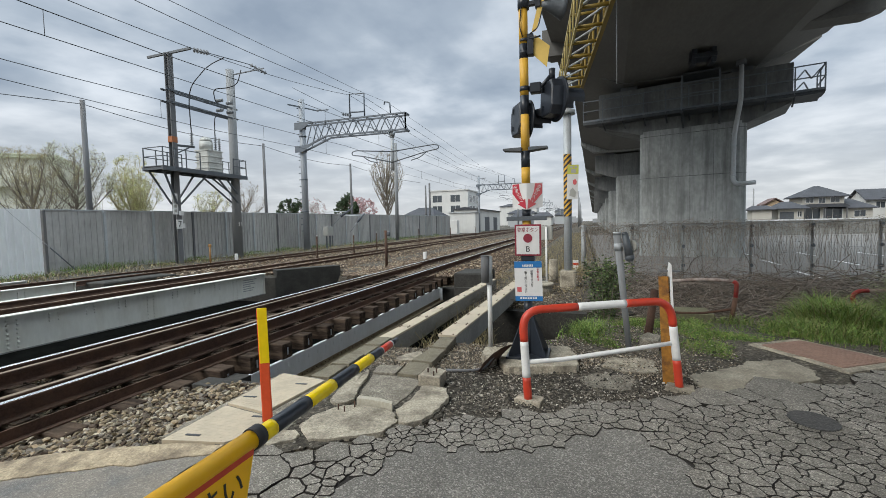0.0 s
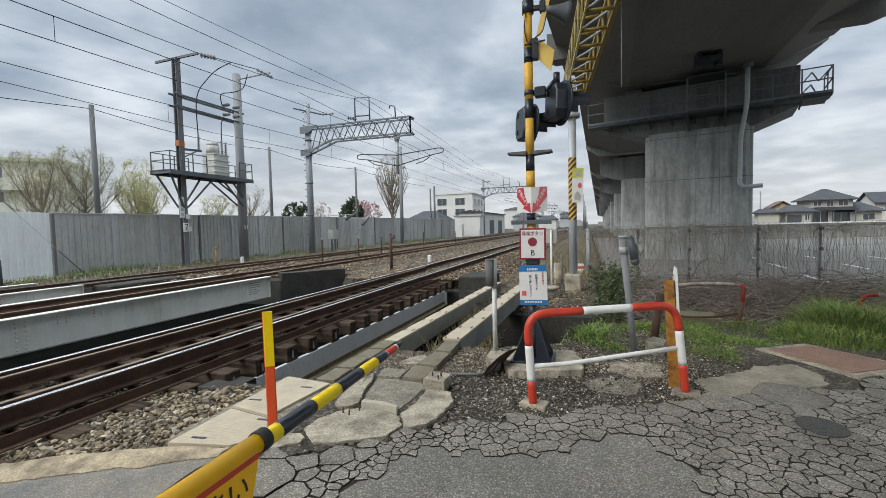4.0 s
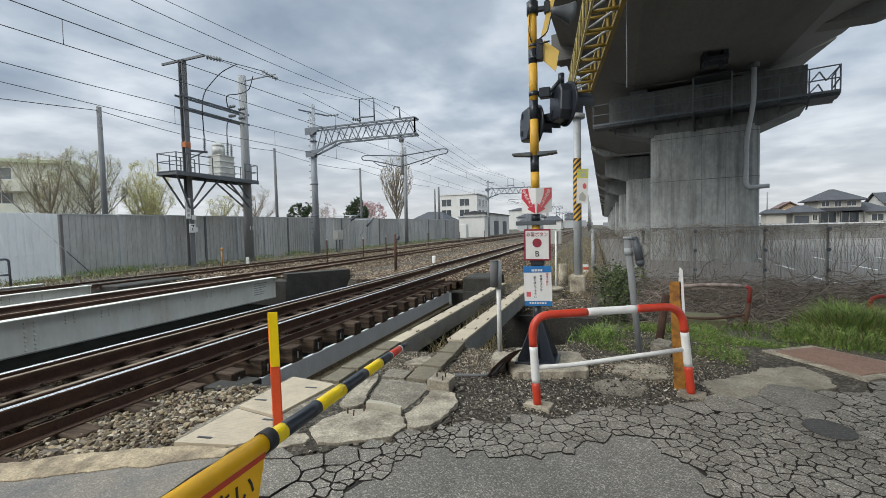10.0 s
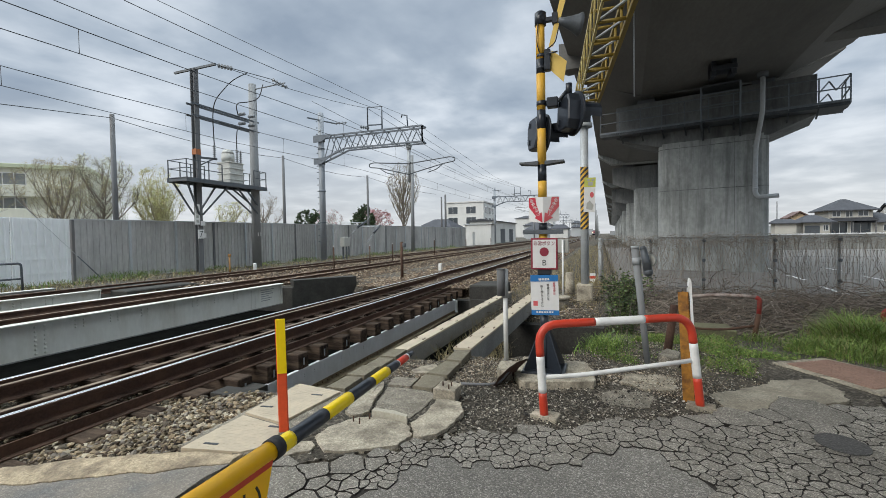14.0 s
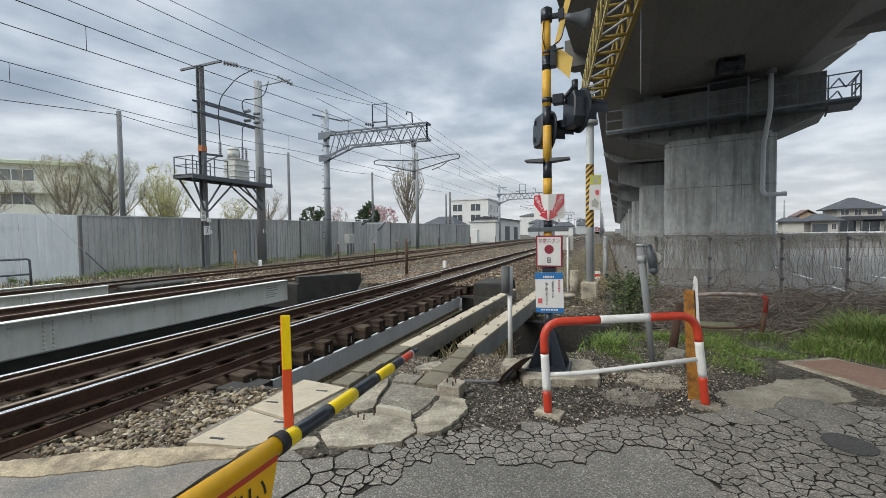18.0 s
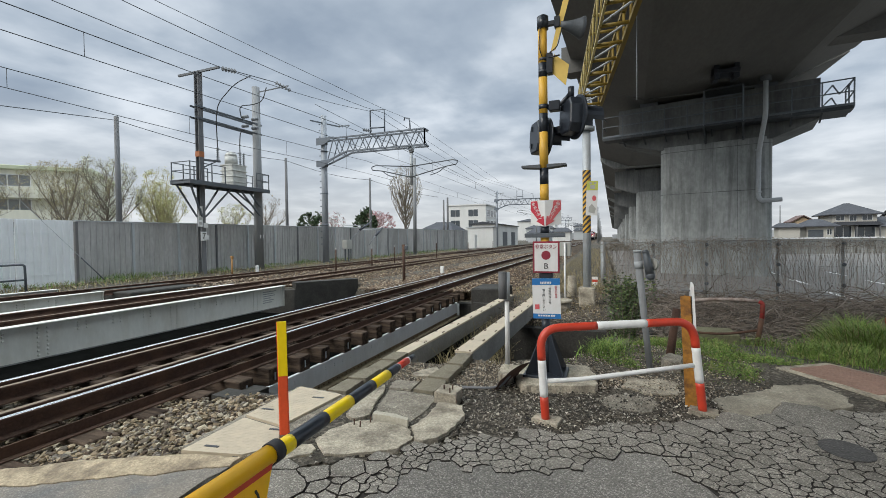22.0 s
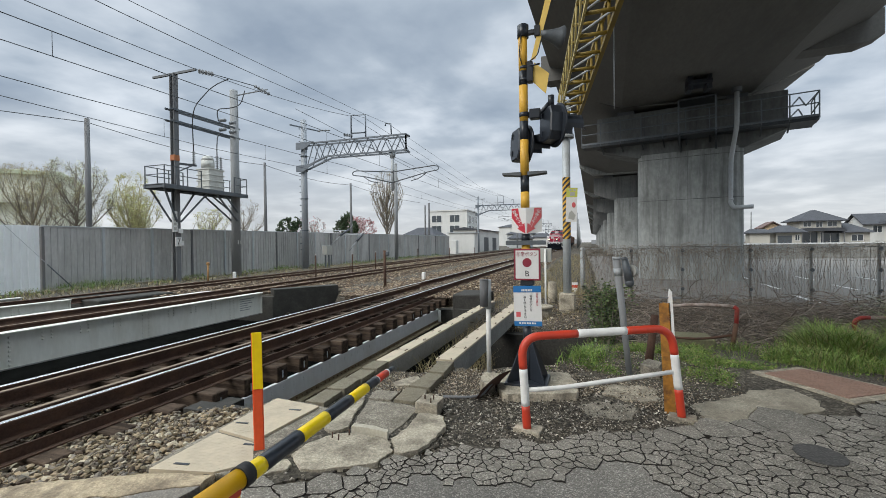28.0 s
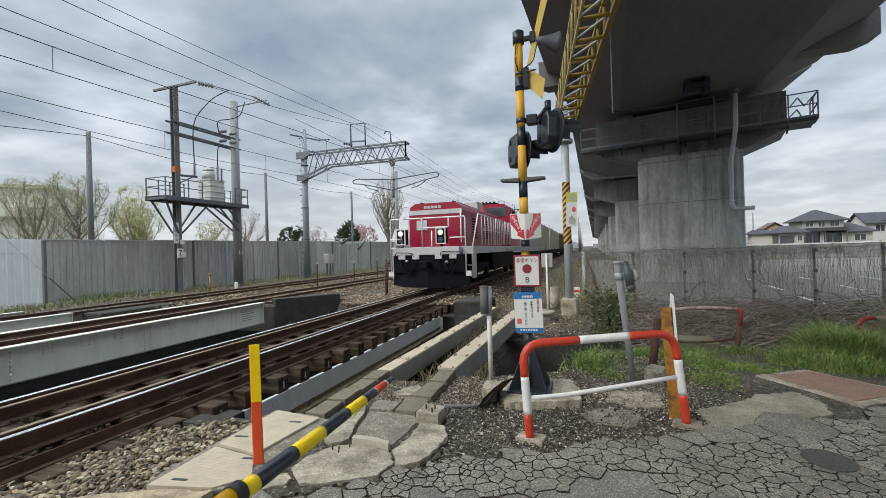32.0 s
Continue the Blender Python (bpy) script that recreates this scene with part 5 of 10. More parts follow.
    rough_block("concrete_slab", [(2.46, 2.07), (2.57, 2.19), (2.56, 2.24), (2.50, 2.28), (2.40, 2.24), (2.36, 2.12)], -0.15, 0.006, OLD_CONCRETE, L, "concrete slab", 0.010, 9, g)
    rough_block("concrete_bed", [(1.70, 1.99), (1.68, 3.17), (2.02, 3.17), (2.30, 3.10), (2.42, 2.30), (2.32, 2.04)], -0.2, -0.006, DARK_OLD_CONCRETE, "crumbled brown concrete round the cable pit covers", "concrete bed", 0.015, 17)
    # dirt lying between the slabs
    rough_block("dirt_bed", [(2.25, 1.86), (2.24, 2.40), (2.36, 3.4), (2.6, 3.66), (3.0, 3.5), (3.2, 3.1), (3.34, 2.74), (3.05, 2.45), (2.7, 2.14)], -0.2, -0.010, SOIL, "dark crumbled dirt under the broken slabs", "dirt", 0.02, 15)
    for k in range(4):
        y0 = 3.18 + 0.33 * k
        rough_block("kerb_stone", [(1.98, y0), (1.98 - 0.003 * k, y0 + 0.31), (2.15, y0 + 0.32), (2.16, y0 + 0.01)], -0.25, 0.0 + 0.010 * (k % 2), KERB, "old brown concrete kerb stone along the track", "kerb stone", 0.004, 20 + k, "old kerb stones")
    rough_block("kerb_stone", [(2.715, 3.72), (2.75, 4.13), (2.915, 4.12), (2.92, 3.71)], -0.3, 0.03, KERB, "old brown concrete kerb stone along the track", "kerb stone", 0.004, 30, "old kerb stones")
    rough_block("kerb_stone", [(2.755, 4.15), (2.735, 4.53), (2.90, 4.56), (2.92, 4.14)], -0.3, 0.042, KERB, "old brown concrete kerb stone along the track", "kerb stone", 0.004, 31, "old kerb stones")
    rough_block("concrete_footing", [(3.50, 3.92), (3.60, 3.70), (3.90, 3.78), (4.19, 3.88), (4.20, 4.15), (4.10, 4.45), (3.50, 4.45)], -0.12, 0.045, OLD_CONCRETE, "weathered concrete footing under the signal post", "footing", 0.012, 11)
    rough_block("concrete_block", [(3.33, 3.95), (3.32, 4.20), (3.47, 4.22), (3.48, 3.90), (3.42, 3.86)], -0.12, 0.06, OLD_CONCRETE, "rough concrete lump beside the signal footing", "concrete block", 0.012, 19)
    rough_block("concrete_slab", [(4.19, 3.74), (4.33, 3.89), (4.59, 3.92), (4.67, 3.78), (4.56, 3.57), (4.32, 3.56)], -0.1, -0.020, DARK_OLD_CONCRETE, "cracked concrete patch behind the guard rail", "concrete slab", 0.022, 12, g)
    rough_block("concrete_slab", [(4.40, 4.12), (4.47, 4.36), (4.72, 4.44), (4.88, 4.36), (4.83, 4.03), (4.62, 3.99)], -0.1, -0.014, OLD_CONCRETE, "cracked concrete patch behind the guard rail", "concrete slab", 0.022, 16, g)
    rough_block("concrete_slab", [(5.08, 4.00), (5.13, 3.76), (5.14, 3.60), (5.42, 3.72), (5.69, 3.91), (6.04, 4.16), (6.12, 4.40), (6.00, 4.68), (5.70, 4.55), (5.42, 4.27)], -0.1, -0.010, PATCH, "pale patched concrete beside the asphalt", "concrete slab", 0.025, 13, g)
    rough_block("concrete_block", [(4.80, 4.86), (4.90, 5.08), (5.02, 4.98), (4.96, 4.72), (4.88, 4.70)], -0.15, 0.08, DARK_OLD_CONCRETE, "broken grey concrete lump at the grass edge", "concrete block", 0.012, 18)


def strip_slab(name, one, two, z0, z1, material, label, category, seed, n=90, m=9, rough=0.012):
    """A cast strip between two lines of points, with worn and wandering edges."""
    def along(line):
        pts = [Vector((*p, 0)) for p in line]
        d = [0.0]
        for a, b in zip(pts, pts[1:]):
            d.append(d[-1] + (b - a).length)
        return [Vector((ramp(s_, list(zip(d, [p.x for p in pts]))), ramp(s_, list(zip(d, [p.y for p in pts]))), 0)) for s_ in (d[-1] * i / n for i in range(n + 1))]
    A, C = along(one), along(two)
    vs, fs = [], []
    for i in range(n + 1):
        for j in range(m + 3):
            f = min(1, max(0, (j - 1) / m))
            p = A[i].lerp(C[i], f)
            edge = min(f, 1 - f) * (C[i] - A[i]).length
            p.x += rough * noise.noise((p.x * 6, p.y * 6, seed)) + 0.5 * rough * noise.noise((p.x * 27, p.y * 27, seed))
            p.y += rough * noise.noise((p.x * 6, p.y * 6, seed + 5)) + 0.5 * rough * noise.noise((p.x * 27, p.y * 27, seed + 5))
            z = z1 + 0.007 * noise.noise((p.x * 5, p.y * 5, seed)) + 0.003 * noise.noise((p.x * 24, p.y * 24, seed)) - 0.006 * math.exp(-edge / 0.012)
            vs.append((p.x, p.y, z0 if j in (0, m + 2) else z))
    w = m + 3
    for i in range(n):
        for j in range(w - 1):
            fs.append((i * w + j, i * w + j + 1, (i + 1) * w + j + 1, (i + 1) * w + j))
    bm = B()
    verts_faces(bm, vs, fs + [tuple(range(w)), tuple(range(n * w, (n + 1) * w))])
    return solid(name, bm, material, label, category, kind="structure")


def apron():
    outer = [(-1.0, 1.02), (0.5, 1.28), (0.93, 1.42), (1.08, 1.51), (1.30, 1.65), (1.57, 1.80), (1.81, 1.91), (2.04, 1.985), (2.20, 2.01)]
    middle = [(-1.0, 0.80), (0.6, 1.10), (1.14, 1.315), (1.31, 1.385), (1.53, 1.515), (1.78, 1.655), (1.91, 1.725), (2.08, 1.84), (2.205, 1.90)]
    strip_slab("edge_strip", outer, middle, -0.15, 0.006, APRON, "worn cream concrete edging of the crossing road", "edging", 50, 160, 12, 0.018)
    strip_slab("apron", [(x + 0.002, y - 0.004) for x, y in middle], [(-1.0, 0.2), (2.2, 0.2)], -0.15, 0.002, APRON_GREY, "smooth worn grey concrete apron of the crossing", "apron", 50, 160, 24, 0.018)


concrete_pieces()
apron()

CHEQUER = surf("cream_chequer_plate", (0.53, 0.45, 0.33), 0.6, 0.0, var=0.1, scale=3, fine=30, bump=0.05, stain=(0.30, 0.26, 0.2), amount=0.4, stain_scale=5)


def steel_plates():
    for k, (o, z, far) in enumerate((([(1.79, 2.45), (1.77, 3.09), (2.22, 3.03), (2.16, 2.39)], 0.012, 1.018), ([(1.80, 1.92), (1.79, 2.43), (2.16, 2.37), (2.34, 2.16), (2.20, 2.0)], 0.006, 1.0126))):
        o = [(4.2 + (x - 4.2) * far, y * far) for x, y in o]
        p = thing("cover_plate", (o[0][0], o[0][1], 0), "cream painted chequer steel plate over a cable pit", "cover plate", "cable pit covers")
        bm = B()
        n = len(o)
        vs = [(x, y, z - 0.14) for x, y in o] + [(x, y, z) for x, y in o]
        verts_faces(bm, vs, [tuple(range(n))[::-1], tuple(range(n, 2 * n))] + [(i, (i + 1) % n, n + (i + 1) % n, n + i) for i in range(n)])
        part("plate", bm, CHEQUER, p)
        bm = B()
        x0, x1 = min(q[0] for q in o) + 0.03, max(q[0] for q in o) - 0.03
        y0, y1 = min(q[1] for q in o) + 0.03, max(q[1] for q in o) - 0.03
        nx, ny = int((x1 - x0) / 0.032), int((y1 - y0) / 0.032)
        def inside(x, y):
            return all((o[(i + 1) % n][0] - o[i][0]) * (y - o[i][1]) - (o[(i + 1) % n][1] - o[i][1]) * (x - o[i][0]) < -0.006 for i in range(n))
        for i in range(nx):
            for j in range(ny):
                x, y = x0 + 0.032 * i, y0 + 0.032 * j
                if inside(x, y):
                    a = radians(45 if (i + j) % 2 else -45)
                    m = Matrix.Translation((x, y, z)) @ Matrix.Rotation(a, 4, "Z")
                    box(bm, -0.011, 0.011, -0.003, 0.003, -0.001, 0.0012, 0, m)
        part("chequer_studs", bm, CHEQUER, p)["kind"] = "stuff"
        cx, cy = sum(q[0] for q in o) / n, sum(q[1] for q in o) / n
        for dx, dy in ((-0.12, -0.16), (0.10, 0.17)):
            bm = B()
            m = Matrix.Translation((cx + dx, cy + dy, z)) @ Matrix.Rotation(radians(8), 4, "Z")
            box(bm, -0.05, 0.05, -0.010, 0.010, 0.0, 0.003, 0, m)
            part("lifting_slot", bm, BLACK, p, "dark lifting slot")


steel_plates()


def cable_troughs():
    """Lidded concrete troughs carried across the drain."""
    for name, p0, p1, w, zt, h, n, lab in (("cable_trough", (2.06, 4.44), (2.23, 9.9), 0.17, 0.0, 0.24, 9, "cream lidded cable trough spanning the drain"),
                                           ("cable_trough", (2.785, 4.58), (2.95, 10.2), 0.205, 0.05, 0.27, 10, "grey lidded cable trough spanning the drain")):
        a, b = Vector((*p0, 0)), Vector((*p1, 0))
        t = thing(name, (p0[0], p0[1], zt - h), lab, "cable trough", "cable troughs")
        bm = B()
        bar(bm, a + Vector((0, 0, zt - h / 2 - 0.012)), b + Vector((0, 0, zt - h / 2 - 0.012)), w - 0.02, h - 0.024)
        part("trough", bm, CONCRETE, t)
        d = (b - a) / n
        side = Vector((d.y, -d.x, 0)).normalized()
        for k in range(n):
            s, e = a + d * (k + 0.004), a + d * (k + 0.992)
            bm = B()
            bar(bm, s + Vector((0, 0, zt - 0.012)), e + Vector((0, 0, zt - 0.012)), w, 0.024)
            lid = part("lid", bm, CHEQUER, t)
            for f in (s + d * 0.04, e - d * 0.04):
                for q in (-1, 1):
                    bm = B()
                    c = f + side * (q * (w / 2 - 0.03)) + Vector((0, 0, zt))
                    rod(bm, c, c + Vector((0, 0, 0.012)), 0.009, seg=6)
                    part("bolt", bm, RUST, lid)


cable_troughs()


def guard_rail():
    a, b = Vector((3.86, 3.16, 0)), Vector((4.95, 3.68, 0))
    g = thing("guard_rail", a, "red and white bent steel tube guard rail beside the road", "guard rail")
    path = curved([a + Vector((0, 0, 0.0)), a + Vector((-0.035, -0.01, 0.655)), b + Vector((-0.07, -0.02, 0.675)), b], 0.15, 10)
    # cut the bent tube into painted lengths
    dist = [0.0]
    for p, q in zip(path, path[1:]):
        dist.append(dist[-1] + (q - p).length)
    total = dist[-1]

    def at(s):
        for i in range(len(path) - 1):
            if s <= dist[i + 1] + 1e-9:
                f = (s - dist[i]) / max(1e-9, dist[i + 1] - dist[i])
                return path[i].lerp(path[i + 1], f)
        return path[-1]
    cuts = [0, 0.165, 0.43, 1.02, 1.40, total - 0.48, total - 0.215, total]
    mats = [RED, WHITE, RED, WHITE, RED, WHITE, RED]
    for c0, c1, m in zip(cuts, cuts[1:], mats):
        n = max(3, int((c1 - c0) / 0.03))
        bm = B()
        tube(bm, [at(c0 + (c1 - c0) * i / n) for i in range(n + 1)], 0.030, 16)
        part("tube_length", bm, m, g, "red painted tube" if m is RED else "white painted tube")
    bm = B()
    p, q = a + Vector((0.0, 0, 0.275)), b + Vector((-0.03, 0, 0.345))
    pts = curved([p, p.lerp(q, 0.22) + Vector((0, 0, -0.016)), p.lerp(q, 0.6) + Vector((0, 0, -0.008)), q], 0.12, 5)
    tube(bm, pts, 0.017, 12)
    part("cross_tube", bm, WHITE, g, "bent white lower cross tube")
    for c, k in ((a, 1), (b, 2)):
        rough_block("footing", [(c.x - 0.10, c.y - 0.02), (c.x - 0.07, c.y + 0.09), (c.x + 0.11, c.y + 0.06), (c.x + 0.09, c.y - 0.07)], -0.05, 0.003, OLD_CONCRETE, "small concrete footing", "", 0.008, 40 + k, parent=g)


guard_rail()


def small_posts():
    # striped delineator in the pit's corner
    s = thing("marker_post", (2.235, 2.34, 0), "orange-red flat marker post with a yellow reflector", "marker post")
    bm = B()
    m = Matrix.Translation((2.235, 2.335, 0)) @ Matrix.Rotation(radians(32), 4, "Z") @ Matrix.Rotation(radians(-0.6), 4, "Y")
    prism(bm, [(-0.032, 0.006), (-0.026, 0.0), (0.026, 0.0), (0.032, 0.006), (0.032, 0.012), (-0.032, 0.012)], (0, 0, 0), (0, 0, 0.765), (1, 0, 0), (0, 1, 0))
    bm.transform(m)
    part("blade", bm, ORANGE, s)
    bm = B()
    box(bm, -0.026, 0.034, -0.006, -0.001, 0.40, 0.77, 0.003, m)
    part("reflector", bm, BRIGHT_YELLOW, s, "bright yellow reflector strip")
    # white post with a black sleeve
    s = thing("cable_marker_post", (3.32, 4.4, 0), "thin white post with a grey sleeve at its top", "post")
    bm = B()
    rod(bm, (3.325, 4.4, -0.02), (3.322, 4.4, 0.93), 0.024, seg=16)
    part("post", bm, WHITE, s)
    bm = B()
    rod(bm, (3.285, 4.37, 0.685), (3.285, 4.37, 0.955), 0.043, seg=16)
    rod(bm, (3.285, 4.37, 0.955), (3.285, 4.37, 0.962), 0.047, seg=16)
    part("sleeve", bm, DARK_POLE, s, "dark grey sleeve")
    bm = B()
    rod(bm, (3.322, 4.4, 0.66), (3.322, 4.4, 0.955), 0.034, seg=16)
    part("clamp", bm, GALV, s)
    # orange steel post with a leaning board
    s = thing("steel_post", (4.89, 3.85, 0), "rusty orange steel angle post with a thin board", "post")
    bm = B()
    m = Matrix.Translation((4.895, 3.84, 0)) @ Matrix.Rotation(radians(-2.5), 4, "Y")
    prism(bm, [(-0.04, -0.03), (0.04, -0.03), (0.04, -0.022), (0.004, -0.022), (0.004, 0.03), (-0.004, 0.03), (-0.004, -0.022), (-0.04, -0.022)], (0, 0, -0.03), (0, 0, 0.84), (1, 0, 0), (0, 1, 0))
    bm.transform(m)
    part("angle", bm, surf("rusty_orange_paint", (0.42, 0.19, 0.03), 0.75, 0.0, var=0.35, scale=7, fine=30, bump=0.3, stain=(0.10, 0.045, 0.025), amount=1.0, stain_scale=8), s)
    bm = B()
    m = Matrix.Translation((4.945, 3.84, 0)) @ Matrix.Rotation(radians(-3.0), 4, "Y")
    prism(bm, [(-0.012, 0.3), (0.016, 0.3), (0.016, 0.93), (0.004, 0.95), (-0.012, 0.86)], (0, -0.03, 0), (0, 0.03, 0), (1, 0, 0), (0, 0, 1))
    bm.transform(m)
    part("board", bm, WHITE, s, "thin pale board")
    bm = B()
    box(bm, 4.83, 4.98, 3.83, 3.87, 0.875, 0.885)
    part("cap", bm, DARK_POLE, s)
    # grey leaning post with a lamp unit
    s = thing("sensor_post", (4.68, 4.75, 0), "leaning galvanised post with a grey lamp unit on top", "sensor post")
    bm = B()
    rod(bm, (4.692, 4.75, -0.05), (4.575, 4.75, 1.155), 0.028, 0.036, seg=18)
    part("post", bm, POLE_CONC, s)
    bm = B()
    rod(bm, (4.575, 4.75, 1.15), (4.575, 4.75, 1.175), 0.040, seg=18)
    part("post_cap", bm, GALV, s)
    bm = B()
    rod(bm, (4.591, 4.75, 0.99), (4.584, 4.75, 1.06), 0.041, seg=18)
    part("clamp", bm, GALV, s, "pale steel clamp band")
    bm = B()
    rod(bm, (4.645, 4.70, 1.16), (4.69, 4.70, 0.92), 0.030, 0.042, seg=16)
    bmesh.ops.create_uvsphere(bm, u_segments=14, v_segments=8, radius=0.046, matrix=Matrix.Translation((4.69, 4.70, 0.92)))
    rod(bm, (4.645, 4.70, 1.15), (4.64, 4.70, 1.175), 0.032, 0.02, seg=16)
    part("lamp_body", bm, DARK_STEEL, s, "dark grey lamp body")
    bm = B()
    rod(bm, (4.70, 4.75, 1.03), (4.725, 4.785, 1.03), 0.062, 0.062, seg=18)
    part("reflector", bm, GREY_BOX, s, "pale round cover")
    # leaning dark stump behind
    s = thing("old_stump", (4.95, 5.35, -0.1), "leaning dark rusty steel stump in the grass", "stump")
    bm = B()
    rod(bm, (4.93, 5.35, -0.15), (5.02, 5.4, 0.5), 0.045, 0.04, seg=12)
    part("stump", bm, RUST, s)


small_posts()


def rubbish():
    """Bent steel and pipe left lying by the signal's footing."""
    s = thing("bent_plate", (3.5, 3.85, 0), "rusty bent steel sheet leaning on the concrete footing", "steel sheet")
    bm = B()
    a, b = Vector((3.36, 3.66, -0.02)), Vector((3.47, 3.98, -0.02))
    rows = [[p + Vector((dx, 0.02 * dx, z)) for p in (a, a.lerp(b, 0.5) + Vector((-0.02, 0, 0)), b)] for dx, z in ((0.0, 0.0), (0.05, 0.09), (0.11, 0.15), (0.15, 0.19))]
    vs = [bm.verts.new(p) for r in rows for p in r] + [bm.verts.new(p + Vector((0.006, -0.004, -0.004))) for r in rows for p in r]
    for k in (0, 12):
        for i in range(3):
            for j in range(2):
                bm.faces.new([vs[k + i * 3 + j], vs[k + i * 3 + j + 1], vs[k + i * 3 + j + 4], vs[k + i * 3 + j + 3]])
    part("sheet", bm, RUST, s)
    s = thing("old_pipe", (3.25, 3.65, 0), "grey plastic pipe lying among the chippings", "pipe")
    bm = B()
    tube(bm, curved([(3.08, 3.62, -0.005), (3.30, 3.66, -0.005), (3.40, 3.72, 0.0), (3.46, 3.86, 0.07)], 0.08, 4), 0.013, 8)
    part("pipe", bm, DARK_POLE, s)


rubbish()


def lids():
    s = thing("pit_cover", (6.2, 4.9, 0), "rusty steel grid cover in a concrete frame beside the road", "pit cover")
    o = [(5.88, 5.22), (6.42, 5.55), (7.02, 4.85), (6.37, 4.44)]
    rough_block("frame", o, -0.12, -0.022, OLD_CONCRETE, "pale concrete frame", "", 0.004, 61, parent=s)
    c = Vector((sum(p[0] for p in o) / 4, sum(p[1] for p in o) / 4, 0))
    ins = [c + (Vector((*p, 0)) - c) * 0.80 for p in o]
    bm = B()
    vs = [(p.x, p.y, z) for z in (-0.03, -0.013) for p in ins]
    verts_faces(bm, vs, [(3, 2, 1, 0), (4, 5, 6, 7), (0, 1, 5, 4), (1, 2, 6, 5), (2, 3, 7, 6), (3, 0, 4, 7)])
    COVER = surf("rusty_cover", (0.30, 0.195, 0.15), 0.85, 0.1, var=0.2, scale=4, fine=40, bump=0.3)
    part("plate", bm, COVER, s)
    bm = B()
    for k in range(1, 16):
        f = k / 16
        for a, b in ((ins[0].lerp(ins[1], f), ins[3].lerp(ins[2], f)), (ins[0].lerp(ins[3], f), ins[1].lerp(ins[2], f))):
            bar(bm, a + Vector((0, 0, -0.012)), b + Vector((0, 0, -0.012)), 0.008, 0.004)
    part("grid_ribs", bm, COVER, s)["kind"] = "stuff"
    s = thing("manhole_cover", (5.63, 3.28, 0), "small dark round iron cover in the asphalt", "manhole cover")
    bm = B()
    m = Matrix.Translation((5.63, 3.27, 0.0)) @ Matrix.Diagonal((1.0, 1.1, 1, 1))
    o = [(0.13 * math.cos(2 * math.pi * i / 28), 0.13 * math.sin(2 * math.pi * i / 28)) for i in range(28)]
    prism(bm, o, (0, 0, -0.02), (0, 0, 0.006), (1, 0, 0), (0, 1, 0))
    bm.transform(m)
    part("cover", bm, surf("cast_iron", (0.060, 0.058, 0.055), 0.85, 0.0, var=0.3, scale=8, fine=60, bump=0.6, grit=0.3), s)


lids()


def barrier_arm():
    """The lowered barrier: a striped tapering tube, its thick yellow root hung with a warning board."""
    s = thing("barrier_arm", (3.37, 0.0, 0.7), "lowered yellow and black crossing barrier with a hanging warning board", "barrier arm")
    a, b = Vector((3.395, -0.9, 0.70)), Vector((3.325, 2.06, 0.70))

    def at(y):
        f = (y - a.y) / (b.y - a.y)
        return a.lerp(b, f) + Vector((0, 0, -0.012 * math.sin(math.pi * max(0, f))))
    runs = [(1.02, 1.075, BRIGHT_YELLOW, .0262), (1.075, 1.255, BLACK, .0256), (1.255, 1.42, BRIGHT_YELLOW, .0242), (1.42, 1.60, BLACK, .0236), (1.60, 1.745, BRIGHT_YELLOW, .0222), (1.745, 1.85, BLACK, .0208)]
    for y0, y1, m, r in runs:
        bm = B()
        n = 4
        tube(bm, [at(y0 + (y1 - y0) * i / n) for i in range(n + 1)], r, 16)
        part("arm_band", bm, m, s, "black tape band" if m is BLACK else "yellow tape band")
    for y0, y1, m in ((1.85, 1.862, WHITE), (1.862, 1.965, RED), (1.965, 1.977, WHITE), (1.977, 2.05, BLACK)):
        bm = B()
        tube(bm, [at(y0), at(y1)], 0.0175 if y1 < 2.0 else 0.012, 14)
        part("arm_band", bm, m, s, {"red_paint": "red reflective band", "white_paint": "white band"}.get(m.name, "black tip"))
    bm = B()
    up = Vector((0, 0, 0.005))
    tube(bm, [at(-0.9) + up, at(0.2) + up, at(1.0) + up], 0.0280, 20)
    part("arm_root", bm, BARRIER_YELLOW, s, "thick yellow tube")
    bm = B()
    tube(bm, [at(0.985) + up, at(1.02) + up], 0.0325, 20)
    part("collar", bm, BLACK_RUBBER, s, "black rubber collar")
    bm = B()
    box(bm, 3.24, 3.56, -1.5, -1.1, 0.0, 1.0, 0.02)
    box(bm, 3.33, 3.47, -1.12, -0.88, 0.62, 0.78, 0.02)
    part("machine_box", bm, GREY_BOX, s, "grey barrier machine box")
    # board hangs under the thick tube
    bm = B()
    o = [(-0.9, -0.26), (0.90, -0.26), (0.975, -0.006), (-0.9, -0.006)]
    along = (b - a).normalized()
    prism(bm, o, (3.392, 0, 0.70), (3.397, 0, 0.70), along, (0, 0, 1))
    board = part("warning_board", bm, BARRIER_YELLOW, s, "yellow hanging warning board with black writing")
    bm = B()
    prism(bm, [(-0.9, -0.034), (0.965, -0.034), (0.970, -0.014), (-0.9, -0.014)], (3.3975, 0, 0.70), (3.399, 0, 0.70), along, (0, 0, 1))
    part("red_line", bm, RED, board, "red line along the board")
    rot = Matrix(((0, 0, 1, 0), (1, 0, 0, 0), (0, 1, 0, 0), (0, 0, 0, 1)))
    text_part("lettering", "ださい", 0.08, Matrix.Translation((3.399 - 0.0236 * 0.805, 0.805, 0.612)) @ Matrix.Rotation(0.0236, 4, "Z") @ rot, INK, board)


barrier_arm()

